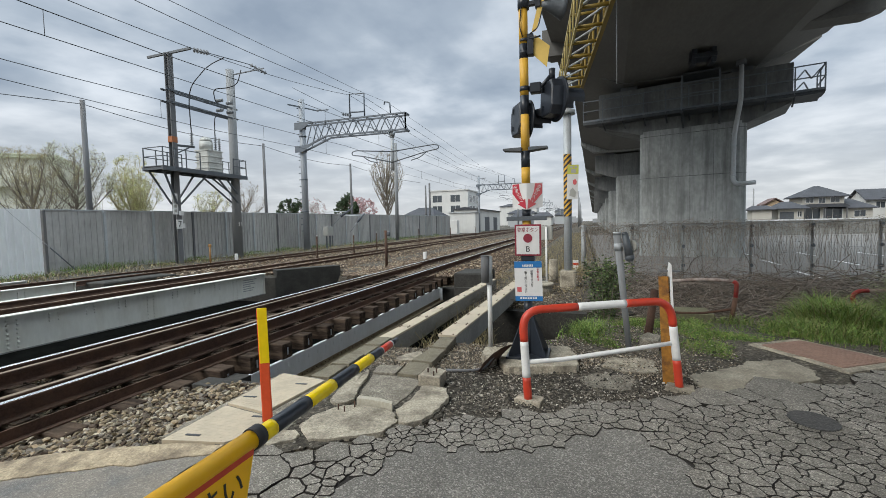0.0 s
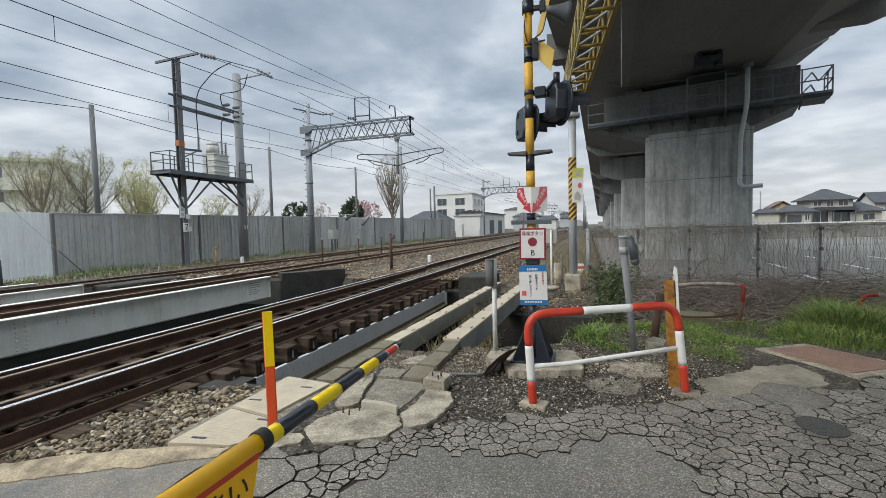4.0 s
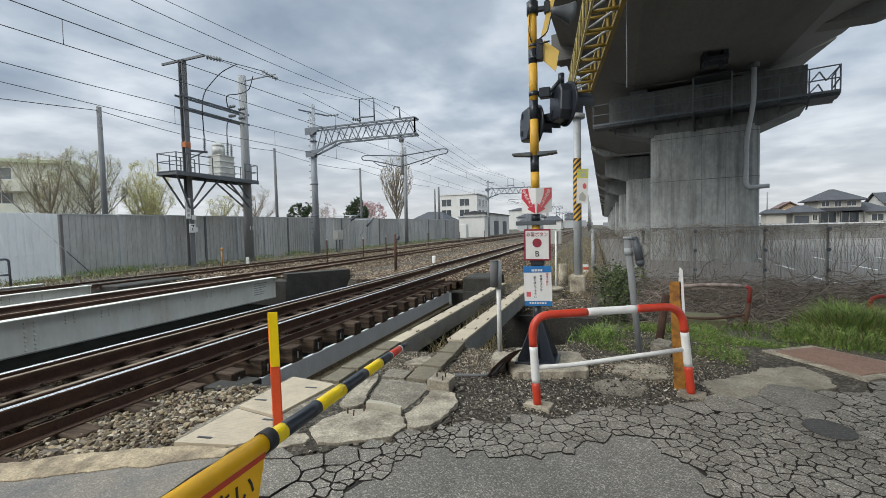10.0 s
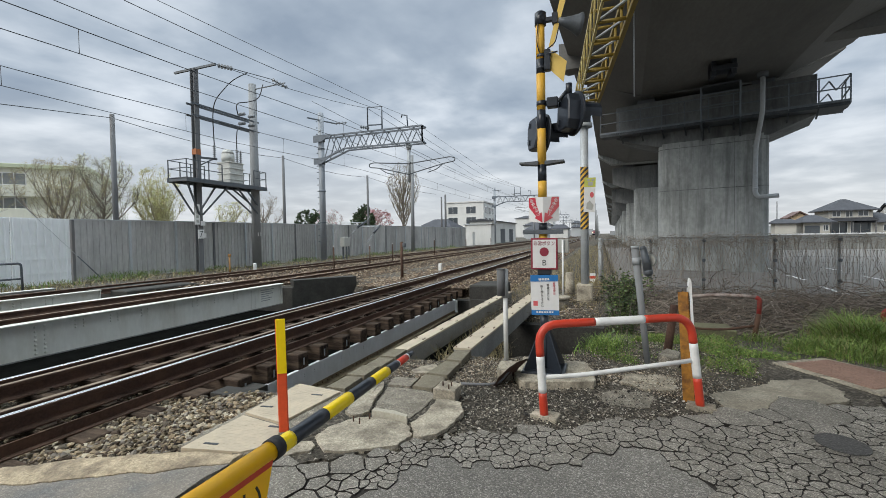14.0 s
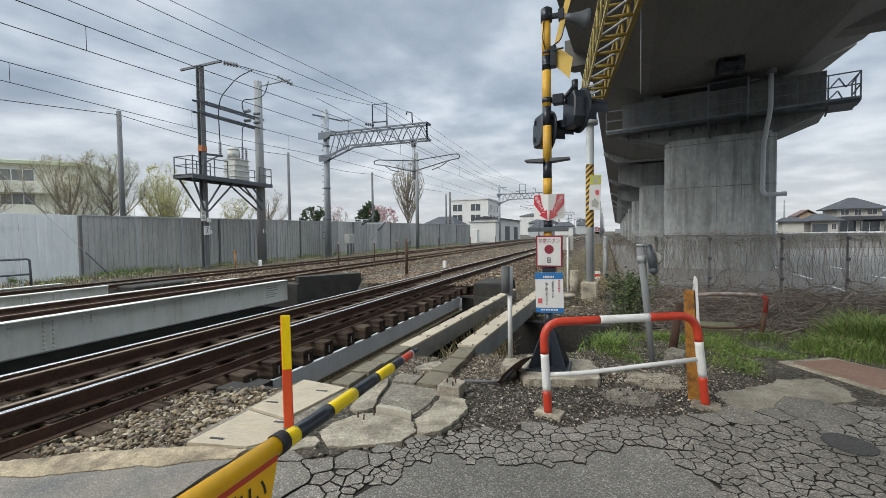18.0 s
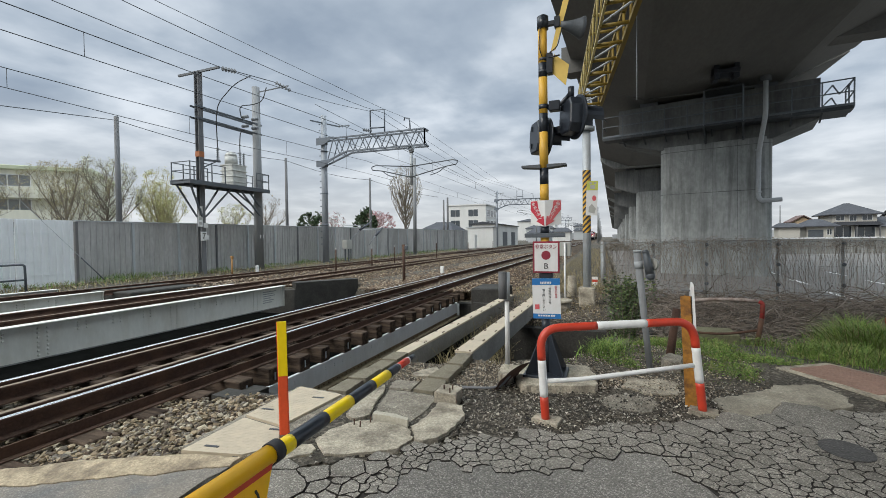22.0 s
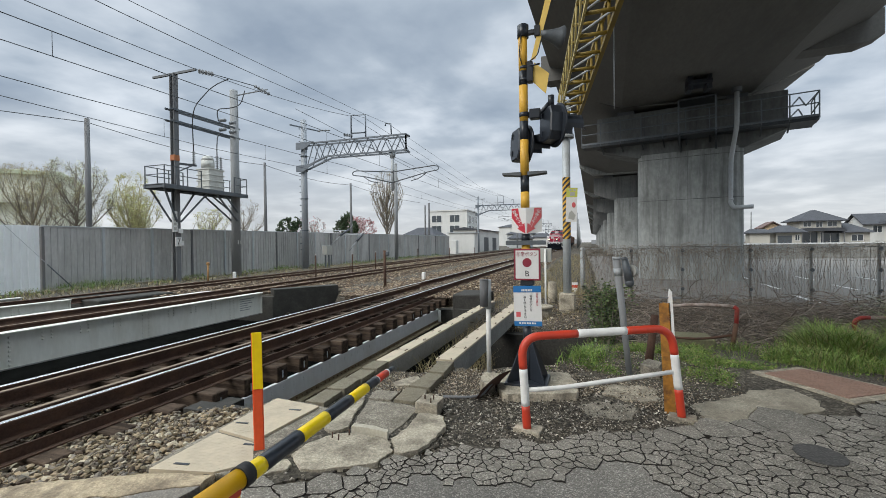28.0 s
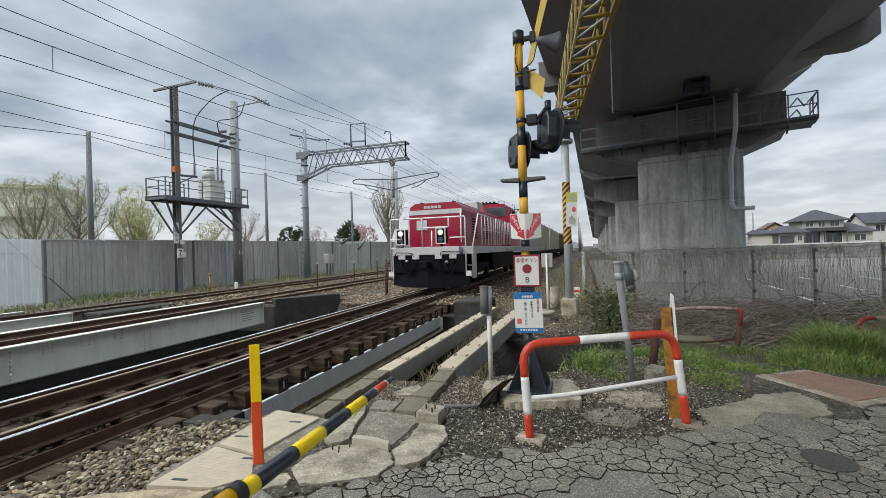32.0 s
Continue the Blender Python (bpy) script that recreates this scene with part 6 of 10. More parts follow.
# ---- overhead line: poles, transformer platform, gantries, wires ----
PORCELAIN = surf("porcelain", (0.235, 0.25, 0.265), 0.3, var=0.06, scale=6, bump=0.0)
TANK = surf("transformer_paint", (0.50, 0.51, 0.48), 0.5, 0.0, var=0.08, scale=2, fine=20, bump=0.03, stain=(0.33, 0.32, 0.29), amount=0.5, stain_scale=3)
WIRE = surf("wire", (0.05, 0.055, 0.06), 0.5, 0.5, var=0.1, bump=0.0)


def tapered_pole(name, x, y, z0, z1, r0, r1, material, label, bands=(), lean=(0, 0)):
    p = thing(name, (x, y, z0), label, "pole", "line poles")
    bm = B()
    rod(bm, (x, y, z0), (x + lean[0], y + lean[1], z1), r0, r1, seg=14)
    part("shaft", bm, material, p)
    for z, m in bands:
        bm = B()
        f = (z - z0) / (z1 - z0)
        c = Vector((x, y, z0)).lerp(Vector((x + lean[0], y + lean[1], z1)), f)
        rod(bm, c, c + Vector((0, 0, 0.16)), r0 + (r1 - r0) * f + 0.012, seg=14)
        part("band", bm, m, p)
    return p


def insulator(bm, p, q, r=0.09, n=6):
    p, q = Vector(p), Vector(q)
    rod(bm, p, q, r * 0.35, seg=8)
    for i in range(n):
        c = p.lerp(q, (i + 0.5) / n)
        d = (q - p).normalized() * 0.02
        rod(bm, c - d, c + d, r, r * 0.75, seg=10)


def transformer_stand():
    x = -14.5
    s = thing("transformer_stand", (x, 16.05, -0.4), "dark steel pole mounted transformer platform beside the track", "transformer stand")
    bm = B()
    # H-shaped steel pole
    for dx in (-0.11, 0.11):
        box(bm, x + dx - 0.02, x + dx + 0.02, 15.92, 16.18, -0.45, 9.7)
    box(bm, x - 0.1, x + 0.1, 16.04, 16.06, -0.45, 9.7)
    part("steel_pole", bm, DARK_POLE, s, "grey steel pole")
    bm = B()
    box(bm, x - 0.14, x + 0.14, 15.9, 16.2, 5.5, 5.78, 0.01)
    part("orange_band", bm, surf("faded_orange", (0.36, 0.13, 0.05), 0.7, var=0.1, bump=0), s, "faded orange band on the pole")
    bm = B()
    rod(bm, (x, 19.86, -0.45), (x, 19.86, 10.15), 0.25, 0.215, seg=18)
    part("concrete_pole", bm, POLE_CONC, s, "round concrete pole")
    # platform
    bm = B()
    for dx in (-0.6, 0.6):
        box(bm, x + dx - 0.05, x + dx + 0.05, 14.93, 20.12, 4.05, 4.22, 0.005)
    box(bm, x - 0.62, x + 0.62, 14.93, 20.12, 4.221, 4.26)
    for k in range(9):
        y = 14.98 + 5.08 * k / 8
        box(bm, x - 0.55, x + 0.55, y - 0.03, y + 0.03, 4.08, 4.2)
    part("deck", bm, DARK_STEEL, s, "steel platform deck")
    for dx in (-0.6, 0.6):
        for y in (14.98, 15.6, 16.2, 17.0, 19.15, 19.6, 20.07):
            bm = B()
            box(bm, x + dx - 0.02, x + dx + 0.02, y - 0.02, y + 0.02, 4.26, 5.12)
            part("rail_post", bm, DARK_STEEL, s)
        for z in (4.7, 5.1):
            for y0, y1 in ((14.98, 17.0), (19.15, 20.07)):
                bm = B()
                bar(bm, (x + dx, y0, z), (x + dx, y1, z), 0.035)
                part("hand_rail", bm, DARK_STEEL, s)
    for z in (4.7, 5.1):
        for y in (14.98, 20.07):
            bm = B()
            bar(bm, (x - 0.6, y, z), (x + 0.6, y, z), 0.035)
            part("hand_rail", bm, DARK_STEEL, s)
    for (a, b) in (((15.1, 4.06), (15.95, 2.55)), ((17.5, 4.06), (16.15, 2.55)), ((18.1, 4.06), (19.85, 2.7)), ((18.7, 4.06), (19.85, 3.2))):
        for dx in (-0.45, 0.45):
            bm = B()
            bar(bm, (x + dx, a[0], a[1]), (x + dx * 0.4, b[0], b[1]), 0.07)
            part("brace", bm, DARK_STEEL, s)
    for z in (7.95, 7.4):
        for dx in (-0.16, 0.16):
            bm = B()
            bar(bm, (x + dx, 15.7, z), (x + dx, 20.1, z + 0.05), 0.05, 0.09)
            part("cross_arm", bm, DARK_STEEL, s)
    bm = B()
    bar(bm, (-15.8, 16.05, 9.67), (-13.1, 16.05, 9.72), 0.09, 0.1)
    part("top_arm", bm, DARK_STEEL, s)
    bm = B()
    bar(bm, (x, 16.2, 5.4), (x + 0.35, 16.95, 5.4), 0.08, 0.1)
    bar(bm, (x, 16.2, 5.0), (x + 0.25, 16.75, 5.36), 0.06)
    part("bracket", bm, DARK_STEEL, s)
    # tank with ribs, dome and bushings
    bm = B()
    box(bm, x - 0.42, x + 0.42, 17.68, 18.62, 4.27, 5.42, 0.05)
    tank = part("transformer_tank", bm, TANK, s, "pale grey transformer tank")
    bm = B()
    for z in (4.45, 4.75, 5.05, 5.35):
        box(bm, x - 0.45, x + 0.45, 17.65, 18.65, z, z + 0.06, 0.01)
    part("tank_rib", bm, TANK, tank)
    bm = B()
    rod(bm, (x, 17.98, 5.42), (x, 17.98, 5.85), 0.32, seg=18)
    rod(bm, (x, 17.98, 5.85), (x, 17.98, 6.04), 0.32, 0.24, seg=18)
    rod(bm, (x, 17.98, 6.04), (x, 17.98, 6.12), 0.24, 0.08, seg=18)
    part("tank_dome", bm, TANK, tank)
    for y, z0, z1 in ((16.8, 5.45, 6.1), (18.25, 5.42, 6.15), (18.5, 5.4, 6.1)):
        bm = B()
        insulator(bm, (x + 0.35, y, z0), (x + 0.35, y, z1), 0.085, 6)
        part("bushing", bm, PORCELAIN, tank, "ribbed porcelain bushing")
    # jumper cables
    for pts in ([(x + 0.35, 16.8, 6.1), (x + 0.35, 16.75, 7.6), (x + 0.3, 16.95, 8.4), (x + 0.9, 17.5, 9.5), (-12.8, 17.75, 9.85)],
                [(x + 0.35, 18.25, 6.15), (x + 0.4, 18.2, 6.6), (x + 0.35, 18.3, 7.2), (x + 0.4, 18.6, 7.4)],
                [(x + 0.35, 18.4, 8.0), (x + 0.4, 18.2, 8.6), (x + 0.6, 18.9, 8.8), (x + 0.9, 19.4, 9.1), (x + 1.1, 19.5, 9.9)]):
        bm = B()
        tube(bm, curved(pts, 0.5, 5), 0.026, 6)
        part("jumper_cable", bm, BLACK_RUBBER, s, "black jumper cable")
    for a, b in (((-13.0, 16.1, 9.65), (-12.85, 16.85, 9.75)), ((-12.6, 19.3, 10.0), (-12.3, 20.2, 9.78))):
        bm = B()
        insulator(bm, a, b, 0.12, 5)
        part("insulator", bm, PORCELAIN, s, "grey strain insulator")
    for y, z in ((18.6, 7.6), (18.6, 8.1), (19.3, 7.65), (19.3, 8.15)):
        bm = B()
        insulator(bm, (x + 0.2, y, z), (x + 0.65, y, z), 0.1, 4)
        part("insulator", bm, PORCELAIN, s)
    bm = B()
    bar(bm, (-12.85, 16.85, 9.75), (-12.6, 19.3, 10.0), 0.03)
    bar(bm, (-14.5, 19.86, 9.85), (-12.3, 20.0, 10.0), 0.05)
    part("strain_wire", bm, DARK_STEEL, s)
    # plates on the pole
    bm = B()
    box(bm, -14.35, -14.33, 15.86, 16.2, 1.36, 1.80)
    plate = part("number_plate", bm, SIGN_WHITE, s, "white plate with a black figure")
    text_part("lettering", "7", 0.42, Matrix.Translation((-14.325, 16.03, 1.58)) @ Matrix(((0, 0, 1, 0), (1, 0, 0, 0), (0, 1, 0, 0), (0, 0, 0, 1))), INK, plate)
    bm = B()
    box(bm, -14.35, -14.33, 15.72, 15.98, 2.05, 3.05)
    plate = part("number_plate", bm, SIGN_WHITE, s, "long white plate with small marks")
    for k in range(4):
        bm = B()
        box(bm, -14.329, -14.325, 15.78, 15.92, 2.15 + 0.22 * k, 2.28 + 0.22 * k)
        part("writing_bar", bm, GREY_BOX, plate)
    for (y, z) in ((16.15, 1.4), (16.1, 2.0), (19.86, 1.45)):
        bm = B()
        box(bm, -14.29, -14.27, y - 0.12, y + 0.12, z, z + 0.22)
        part("number_plate", bm, SIGN_WHITE, s, "small white plate")


transformer_stand()


def gantry(y, detail=True):
    g = thing("gantry", (-14.5, y, -0.4), "grey lattice catenary gantry on a stepped steel pole", "gantry", "catenary gantries")
    bm = B()
    rod(bm, (-14.5, y, -0.5), (-14.5, y, 10.2), 0.23, 0.20, seg=14)
    part("pole", bm, STEEL_POLE, g)
    if detail:
        bm = B()
        for k in range(20):
            z = 1.0 + 0.45 * k
            box(bm, -14.78, -14.68, y - 0.20, y - 0.12, z, z + 0.06, 0.01)
        part("steps", bm, GANTRY_STEEL, g)["kind"] = "stuff"
        for z in (2.35, 4.6, 7.6):
            bm = B()
            rod(bm, (-14.5, y, z), (-14.5, y, z + 0.09), 0.245, seg=14)
            part("band", bm, GANTRY_STEEL, g)
    for z in (8.4, 6.8):
        bm = B()
        rod(bm, (-14.5, y, z - 0.25), (-14.5, y, z + 0.2), 0.26, seg=14)
        part("collar", bm, GANTRY_STEEL, g)
    for dy in (-0.32, 0.32):
        bm = B()
        bar(bm, (-14.5, y + dy, 8.45), (-6.55, y + dy, 8.45), 0.1)
        part("chord", bm, GANTRY_STEEL, g)
        bm = B()
        bar(bm, (-12.4, y + dy, 7.45), (-6.55, y + dy, 7.42), 0.1)
        part("chord", bm, GANTRY_STEEL, g)
        bm = B()
        bar(bm, (-14.4, y + dy, 6.75), (-12.4, y + dy, 7.45), 0.1)
        part("chord", bm, GANTRY_STEEL, g)
        n = 7
        lower = lambda x: 7.44 if x > -12.4 else 6.75 + (x + 14.4) * 0.35
        for k in range(n * 2):
            x0 = -14.0 + 7.4 * k / (n * 2)
            x1 = -14.0 + 7.4 * (k + 1) / (n * 2)
            a, b = (x0, lower(x0)), (x1, 8.45)
            if k % 2:
                a, b = (x0, 8.45), (x1, lower(x1))
            bm = B()
            bar(bm, (a[0], y + dy, a[1]), (b[0], y + dy, b[1]), 0.05)
            part("lattice_bar", bm, GANTRY_STEEL, g)
    # gusset plates at the pole
    for z0, z1, k in ((8.05, 8.55, 0.9), (6.5, 6.95, 0.8)):
        bm = B()
        prism(bm, [(-14.9, z0), (-14.9, z1), (-14.3 + k, z1), (-14.3, z0)], (0, y - 0.38, 0), (0, y - 0.36, 0), (1, 0, 0), (0, 0, 1))
        part("gusset", bm, GANTRY_STEEL, g)
    for z in (8.45, 7.42):
        bm = B()
        bar(bm, (-6.55, y - 0.32, z), (-6.55, y + 0.32, z), 0.08)
        bar(bm, (-6.55, y - 0.32, 7.42), (-6.55, y - 0.32, 8.45), 0.08)
        part("end_bar", bm, GANTRY_STEEL, g)
    bm = B()
    rod(bm, (-7.65, y, 7.42), (-7.65, y, 4.9), 0.11, seg=12)
    rod(bm, (-7.65, y, 7.42), (-7.65, y, 7.0), 0.26, 0.13, seg=12)
    part("drop_post", bm, GALV, g)
    for pts in ([(-10.7, y, 8.5), (-10.7, y, 10.15), (-9.6, y, 10.1), (-9.6, y, 8.5)], [(-10.7, y, 8.95), (-9.6, y, 8.9)], [(-8.15, y, 9.2), (-8.1, y, 9.38), (-7.75, y, 9.3), (-7.7, y, 8.5)]):
        bm = B()
        tube(bm, pts, 0.05, 8)
        part("wire_frame", bm, GANTRY_STEEL, g)
    bm = B()
    bar(bm, (-14.5, y - 1.5, 9.5), (-14.5, y + 2.0, 9.9), 0.08)
    part("top_arm", bm, GANTRY_STEEL, g)
    for s, x1 in ((-1, -10.6), (1, -4.4)):
        bm = B()
        e = x1
        tube(bm, curved([(-7.65, y - 0.1, 6.1), (e + 0.3 * -s, y - 0.1, 6.35), (e, y - 0.1, 6.25), (e - 0.05 * s, y - 0.1, 6.05), (e - 0.8 * s, y - 0.1, 5.95), (-7.65, y - 0.1, 5.4)], 0.25, 4), 0.035, 8)
        tube(bm, curved([(e - 0.8 * s, y - 0.1, 5.95), (e - 1.3 * s, y - 0.1, 5.6), (e - 1.9 * s, y - 0.1, 5.45)], 0.2, 4), 0.03, 8)
        part("cantilever", bm, DARK_STEEL, g, "curved steel cantilever arm")
    bm = B()
    insulator(bm, (-14.3, y + 1.5, 9.8), (-13.6, y + 2.0, 9.9), 0.12, 4)
    part("insulator", bm, PORCELAIN, g)
    bm = B()
    insulator(bm, (-10.6, y, 8.75), (-11.3, y, 8.9), 0.12, 4)
    part("insulator", bm, PORCELAIN, g)
    return g


gantry(26.3)
gantry(80.0, False)
gantry(165.0, False)
gantry(240.0, False)

for x, y, z1, r in ((-22, 17.0, 8.56, 0.14), (-21, 30.0, 8.3, 0.12), (-21, 44.1, 8.4, 0.13), (-17, 59.5, 7.3, 0.15), (-20, 66.0, 7.6, 0.14)):
    tapered_pole("utility_pole", x, y, -0.4, z1, r + 0.02, r - 0.02, DARK_POLE, "dark round concrete utility pole behind the noise wall")
tapered_pole("catenary_pole", -14.6, 42.3, -0.4, 9.9, 0.2, 0.17, POLE_CONC, "grey round concrete catenary pole beside the track", lean=(0.05, 0))
tapered_pole("catenary_pole", -14.6, 132.0, -0.4, 9.9, 0.2, 0.17, POLE_CONC, "grey round concrete catenary pole beside the track")
for y in (118, 150, 190, 230, 280, 330):
    tapered_pole("catenary_pole", 3.0 if y % 20 else -14.0, y, -0.4, 9.0, 0.18, 0.14, POLE_CONC, "grey round concrete catenary pole beside the track")


def wires():
    # heights along the line, y and z; the wires hang between the gantries
    rows = [("messenger_wire", -7.29, 0.0125, [(-25, 6.7), (-8, 6.3), (0, 6.24), (5.4, 6.28), (9.5, 6.38), (15.8, 6.64), (26.3, 7.0), (53, 6.5), (80, 7.0), (330, 7.0)]),
            ("contact_wire", -7.29, 0.011, [(-25, 5.6), (5.3, 5.70), (9.7, 5.82), (15, 5.95), (26.3, 6.1), (80, 6.0), (330, 6.0)]),
            ("messenger_wire", -11.09, 0.0125, [(-25, 6.4), (0, 6.1), (7, 6.13), (9.4, 6.17), (12.9, 6.28), (21, 6.53), (26.3, 6.75), (53, 6.4), (80, 6.9), (330, 6.9)]),
            ("contact_wire", -11.09, 0.011, [(-25, 5.56), (14.7, 5.60), (21, 5.82), (26.3, 5.9), (80, 5.9), (330, 5.9)]),
            ("feeder_wire", -10.7, 0.0135, [(y, 8.35 + 1.75 * ((y - 7) / 19.3) ** 2) for y in range(-12, 26, 2)] + [(26.3, 10.1), (53, 8.8), (80, 10.1)]),
            ("feeder_wire", -9.6, 0.0135, [(y, 8.75 + 1.05 * ((y - 7) / 19.3) ** 2) for y in range(-12, 26, 2)] + [(26.3, 9.85), (53, 8.8), (80, 10.0)]),
            ("feeder_wire", -7.9, 0.010, [(-25, 8.0), (4, 8.15), (9.3, 8.33), (13.6, 8.54), (17.3, 8.74), (22.4, 8.98), (26.3, 9.3), (53, 8.4), (80, 9.3)])]
    for n, x, r, line_ in rows:
        t = thing("overhead_wire", (x, 26.3, line_[0][1]), "thin dark overhead railway wire", "overhead wire", "overhead wires")
        bm = B()
        tube(bm, [(x, y, z) for y, z in line_], r, 5)
        part(n, bm, WIRE, t)
        if n == "messenger_wire":
            contact = next(q[3] for q in rows if q[0] == "contact_wire" and q[1] == x)
            for k in range(13):
                y = (6.8 if x > -9 else 1.5) + 5.6 * k
                bm = B()
                rod(bm, (x, y, ramp(y, line_)), (x, y, ramp(y, contact)), 0.008, seg=4)
                part("dropper", bm, WIRE, t)
    t = thing("overhead_wire", (-22, 17, 8.3), "thin dark distribution cable behind the noise wall", "overhead wire", "overhead wires")
    bm = B()
    pts = []
    for (a, b) in (((-22, -18, 5.3), (-22, 17, 8.35)), ((-22, 17, 8.35), (-21, 30, 8.1)), ((-21, 30, 8.1), (-21, 44.1, 8.2)), ((-21, 44.1, 8.2), (-17, 59.5, 7.2))):
        for i in range(7):
            f = i / 7
            p = Vector(a).lerp(Vector(b), f)
            p.z -= 0.35 * math.sin(math.pi * f)
            pts.append(p)
    tube(bm, pts, 0.02, 5)
    part("cable", bm, WIRE, t)
    t = thing("overhead_wire", (-12, 22, 9.5), "thin dark overhead railway wire", "overhead wire", "overhead wires")
    bm = B()
    tube(bm, [(-12.0, 22.0, 9.5), (-11.4, 40, 8.6), (-11.2, 60, 8.3), (-11, 94, 8.6)], 0.014, 5)
    part("feeder_wire", bm, WIRE, t)


wires()


def striped_pole():
    """The round steel pole whose yellow lattice arm reaches over the road."""
    x, y = 3.92, 10.0
    s = thing("warning_mast", (x, y, -0.15), "galvanised mast with striped tape and a yellow lattice arm", "warning mast")
    bm = B()
    rod(bm, (x, y, -0.1), (x, y, 3.75), 0.085, 0.085, seg=24)
    part("mast", bm, GALV, s)
    bm = B()
    rod(bm, (x, y, 3.62), (x, y, 3.70), 0.17, seg=24)
    rod(bm, (x, y, 3.75), (x, y, 4.4), 0.088, seg=24)
    part("flange", bm, GALV, s)
    # slanting tape: strips wound round the mast
    for k in range(26):
        bm = B()
        z0 = 1.34 + k * 0.0588
        rings = []
        for i in range(25):
            t = 2 * math.pi * i / 24
            r = 0.0868
            a = bm.verts.new((x + r * math.cos(t), y + r * math.sin(t), min(2.76, max(1.4, z0 + 0.09 * math.cos(t)))))
            b = bm.verts.new((x + r * math.cos(t), y + r * math.sin(t), min(2.76, max(1.4, z0 + 0.0588 + 0.09 * math.cos(t)))))
            rings.append((a, b))
        for p, q in zip(rings, rings[1:]):
            bm.faces.new((p[0], q[0], q[1], p[1])).smooth = True
        part("tape_band", bm, YELLOW if k % 2 else BLACK, s, "yellow tape" if k % 2 else "black tape")
    # small poster
    bm = B()
    m = Matrix.Translation((4.03, 9.86, 2.14)) @ Matrix.Rotation(radians(2), 4, "Z") @ Matrix.Rotation(radians(2), 4, "Y")
    box(bm, -0.115, 0.115, -0.003, 0.003, -0.37, 0.37, 0, m)
    poster = part("poster", bm, SIGN_WHITE, s, "faded safety poster with a yellow heading")
    bm = B()
    box(bm, -0.115, 0.115, -0.006, -0.0035, 0.17, 0.37, 0, m)
    part("heading", bm, surf("faded_yellow_print", (0.50, 0.52, 0.10), 0.5, var=0.1, scale=8, bump=0), poster, "yellow-green heading band")
    bm = B()
    for (u, w, v0, v1) in ((-0.06, 0.05, 0.3, 0.34), (0.03, 0.05, 0.3, 0.34), (-0.04, 0.1, 0.2, 0.28)):
        box(bm, u, u + w, -0.0075, -0.0062, v0, v1, 0, m)
    part("writing_bar", bm, GREY_BOX, poster)
    bm = B()
    prism(bm, [(-0.07, -0.30), (0.05, -0.33), (0.08, -0.22), (0.0, -0.12), (-0.06, -0.18)], m @ Vector((0, -0.0045, 0)), m @ Vector((0, -0.006, 0)), (m.to_3x3() @ Vector((1, 0, 0))), (0, 0, 1))
    part("picture", bm, GREY_BOX, poster, "grey picture of a vehicle")
    bm = B()
    o = [(0.045 + 0.04 * math.cos(2 * math.pi * i / 16), 0.0 + 0.06 * math.sin(2 * math.pi * i / 16)) for i in range(16)]
    prism(bm, o, m @ Vector((0, -0.0045, 0)), m @ Vector((0, -0.006, 0)), (m.to_3x3() @ Vector((1, 0, 0))), (0, 0, 1))
    part("red_mark", bm, SIGN_PINK, poster)
    bm = B()
    box(bm, x - 0.17, x + 0.17, y - 0.17, y + 0.17, -0.35, 0.21, 0.03)
    part("footing", bm, OLD_CONCRETE, s, "pale concrete footing")
    # lattice arm: four chords, from the mast head out over the road
    def left(y, dz):
        return Vector((3.93 + (8.6 - y) * 0.112 - 0.05 * dz, y, 4.0 + dz))

    def right(y, dz):
        return Vector((4.15 + (10.1 - y) * 0.107, y, 4.0 + dz))
    Y0, Y1 = 9.9, 2.6
    for fn in (left, right):
        for dz in (0.0, 0.42):
            bm = B()
            bar(bm, fn(Y0, dz), fn(Y1, dz), 0.032 if fn is left else 0.06)
            part("chord", bm, PALE_YELLOW if fn is left else SHADED_YELLOW, s, "yellow steel chord")
    n = 13
    for k in range(n):
        y0, y1 = Y0 + (Y1 - Y0) * k / n, Y0 + (Y1 - Y0) * (k + 1) / n
        bm = B()
        rod(bm, left(y0, 0), right(y0, 0), 0.026, seg=8)
        part("rung", bm, SHADED_YELLOW, s)
        bm = B()
        rod(bm, left(y0, 0.02), right(y1, 0.02), 0.016, seg=6)
        part("lattice_bar", bm, GALV, s)
        bm = B()
        rod(bm, left(y0, 0), left(y1, 0.42), 0.014, seg=6)
        part("lattice_bar", bm, PALE_YELLOW, s)
        bm = B()
        rod(bm, right(y0, 0), right(y0, 0.42), 0.022, seg=6)
        part("lattice_bar", bm, SHADED_YELLOW, s)
        bm = B()
        rod(bm, left(y0, 0.42), right(y0, 0.42), 0.022, seg=6)
        part("lattice_bar", bm, SHADED_YELLOW, s)


# one yellow paint in two tones: darker for the arm's shaded bars, paler for lit ones
SHADED_YELLOW = surf("shaded_yellow_paint", (0.27, 0.185, 0.032), 0.55, var=0.12, scale=3, bump=0.02)
PALE_YELLOW = surf("pale_yellow_paint", (0.62, 0.50, 0.20), 0.5, var=0.08, scale=3, bump=0.02)
striped_pole()


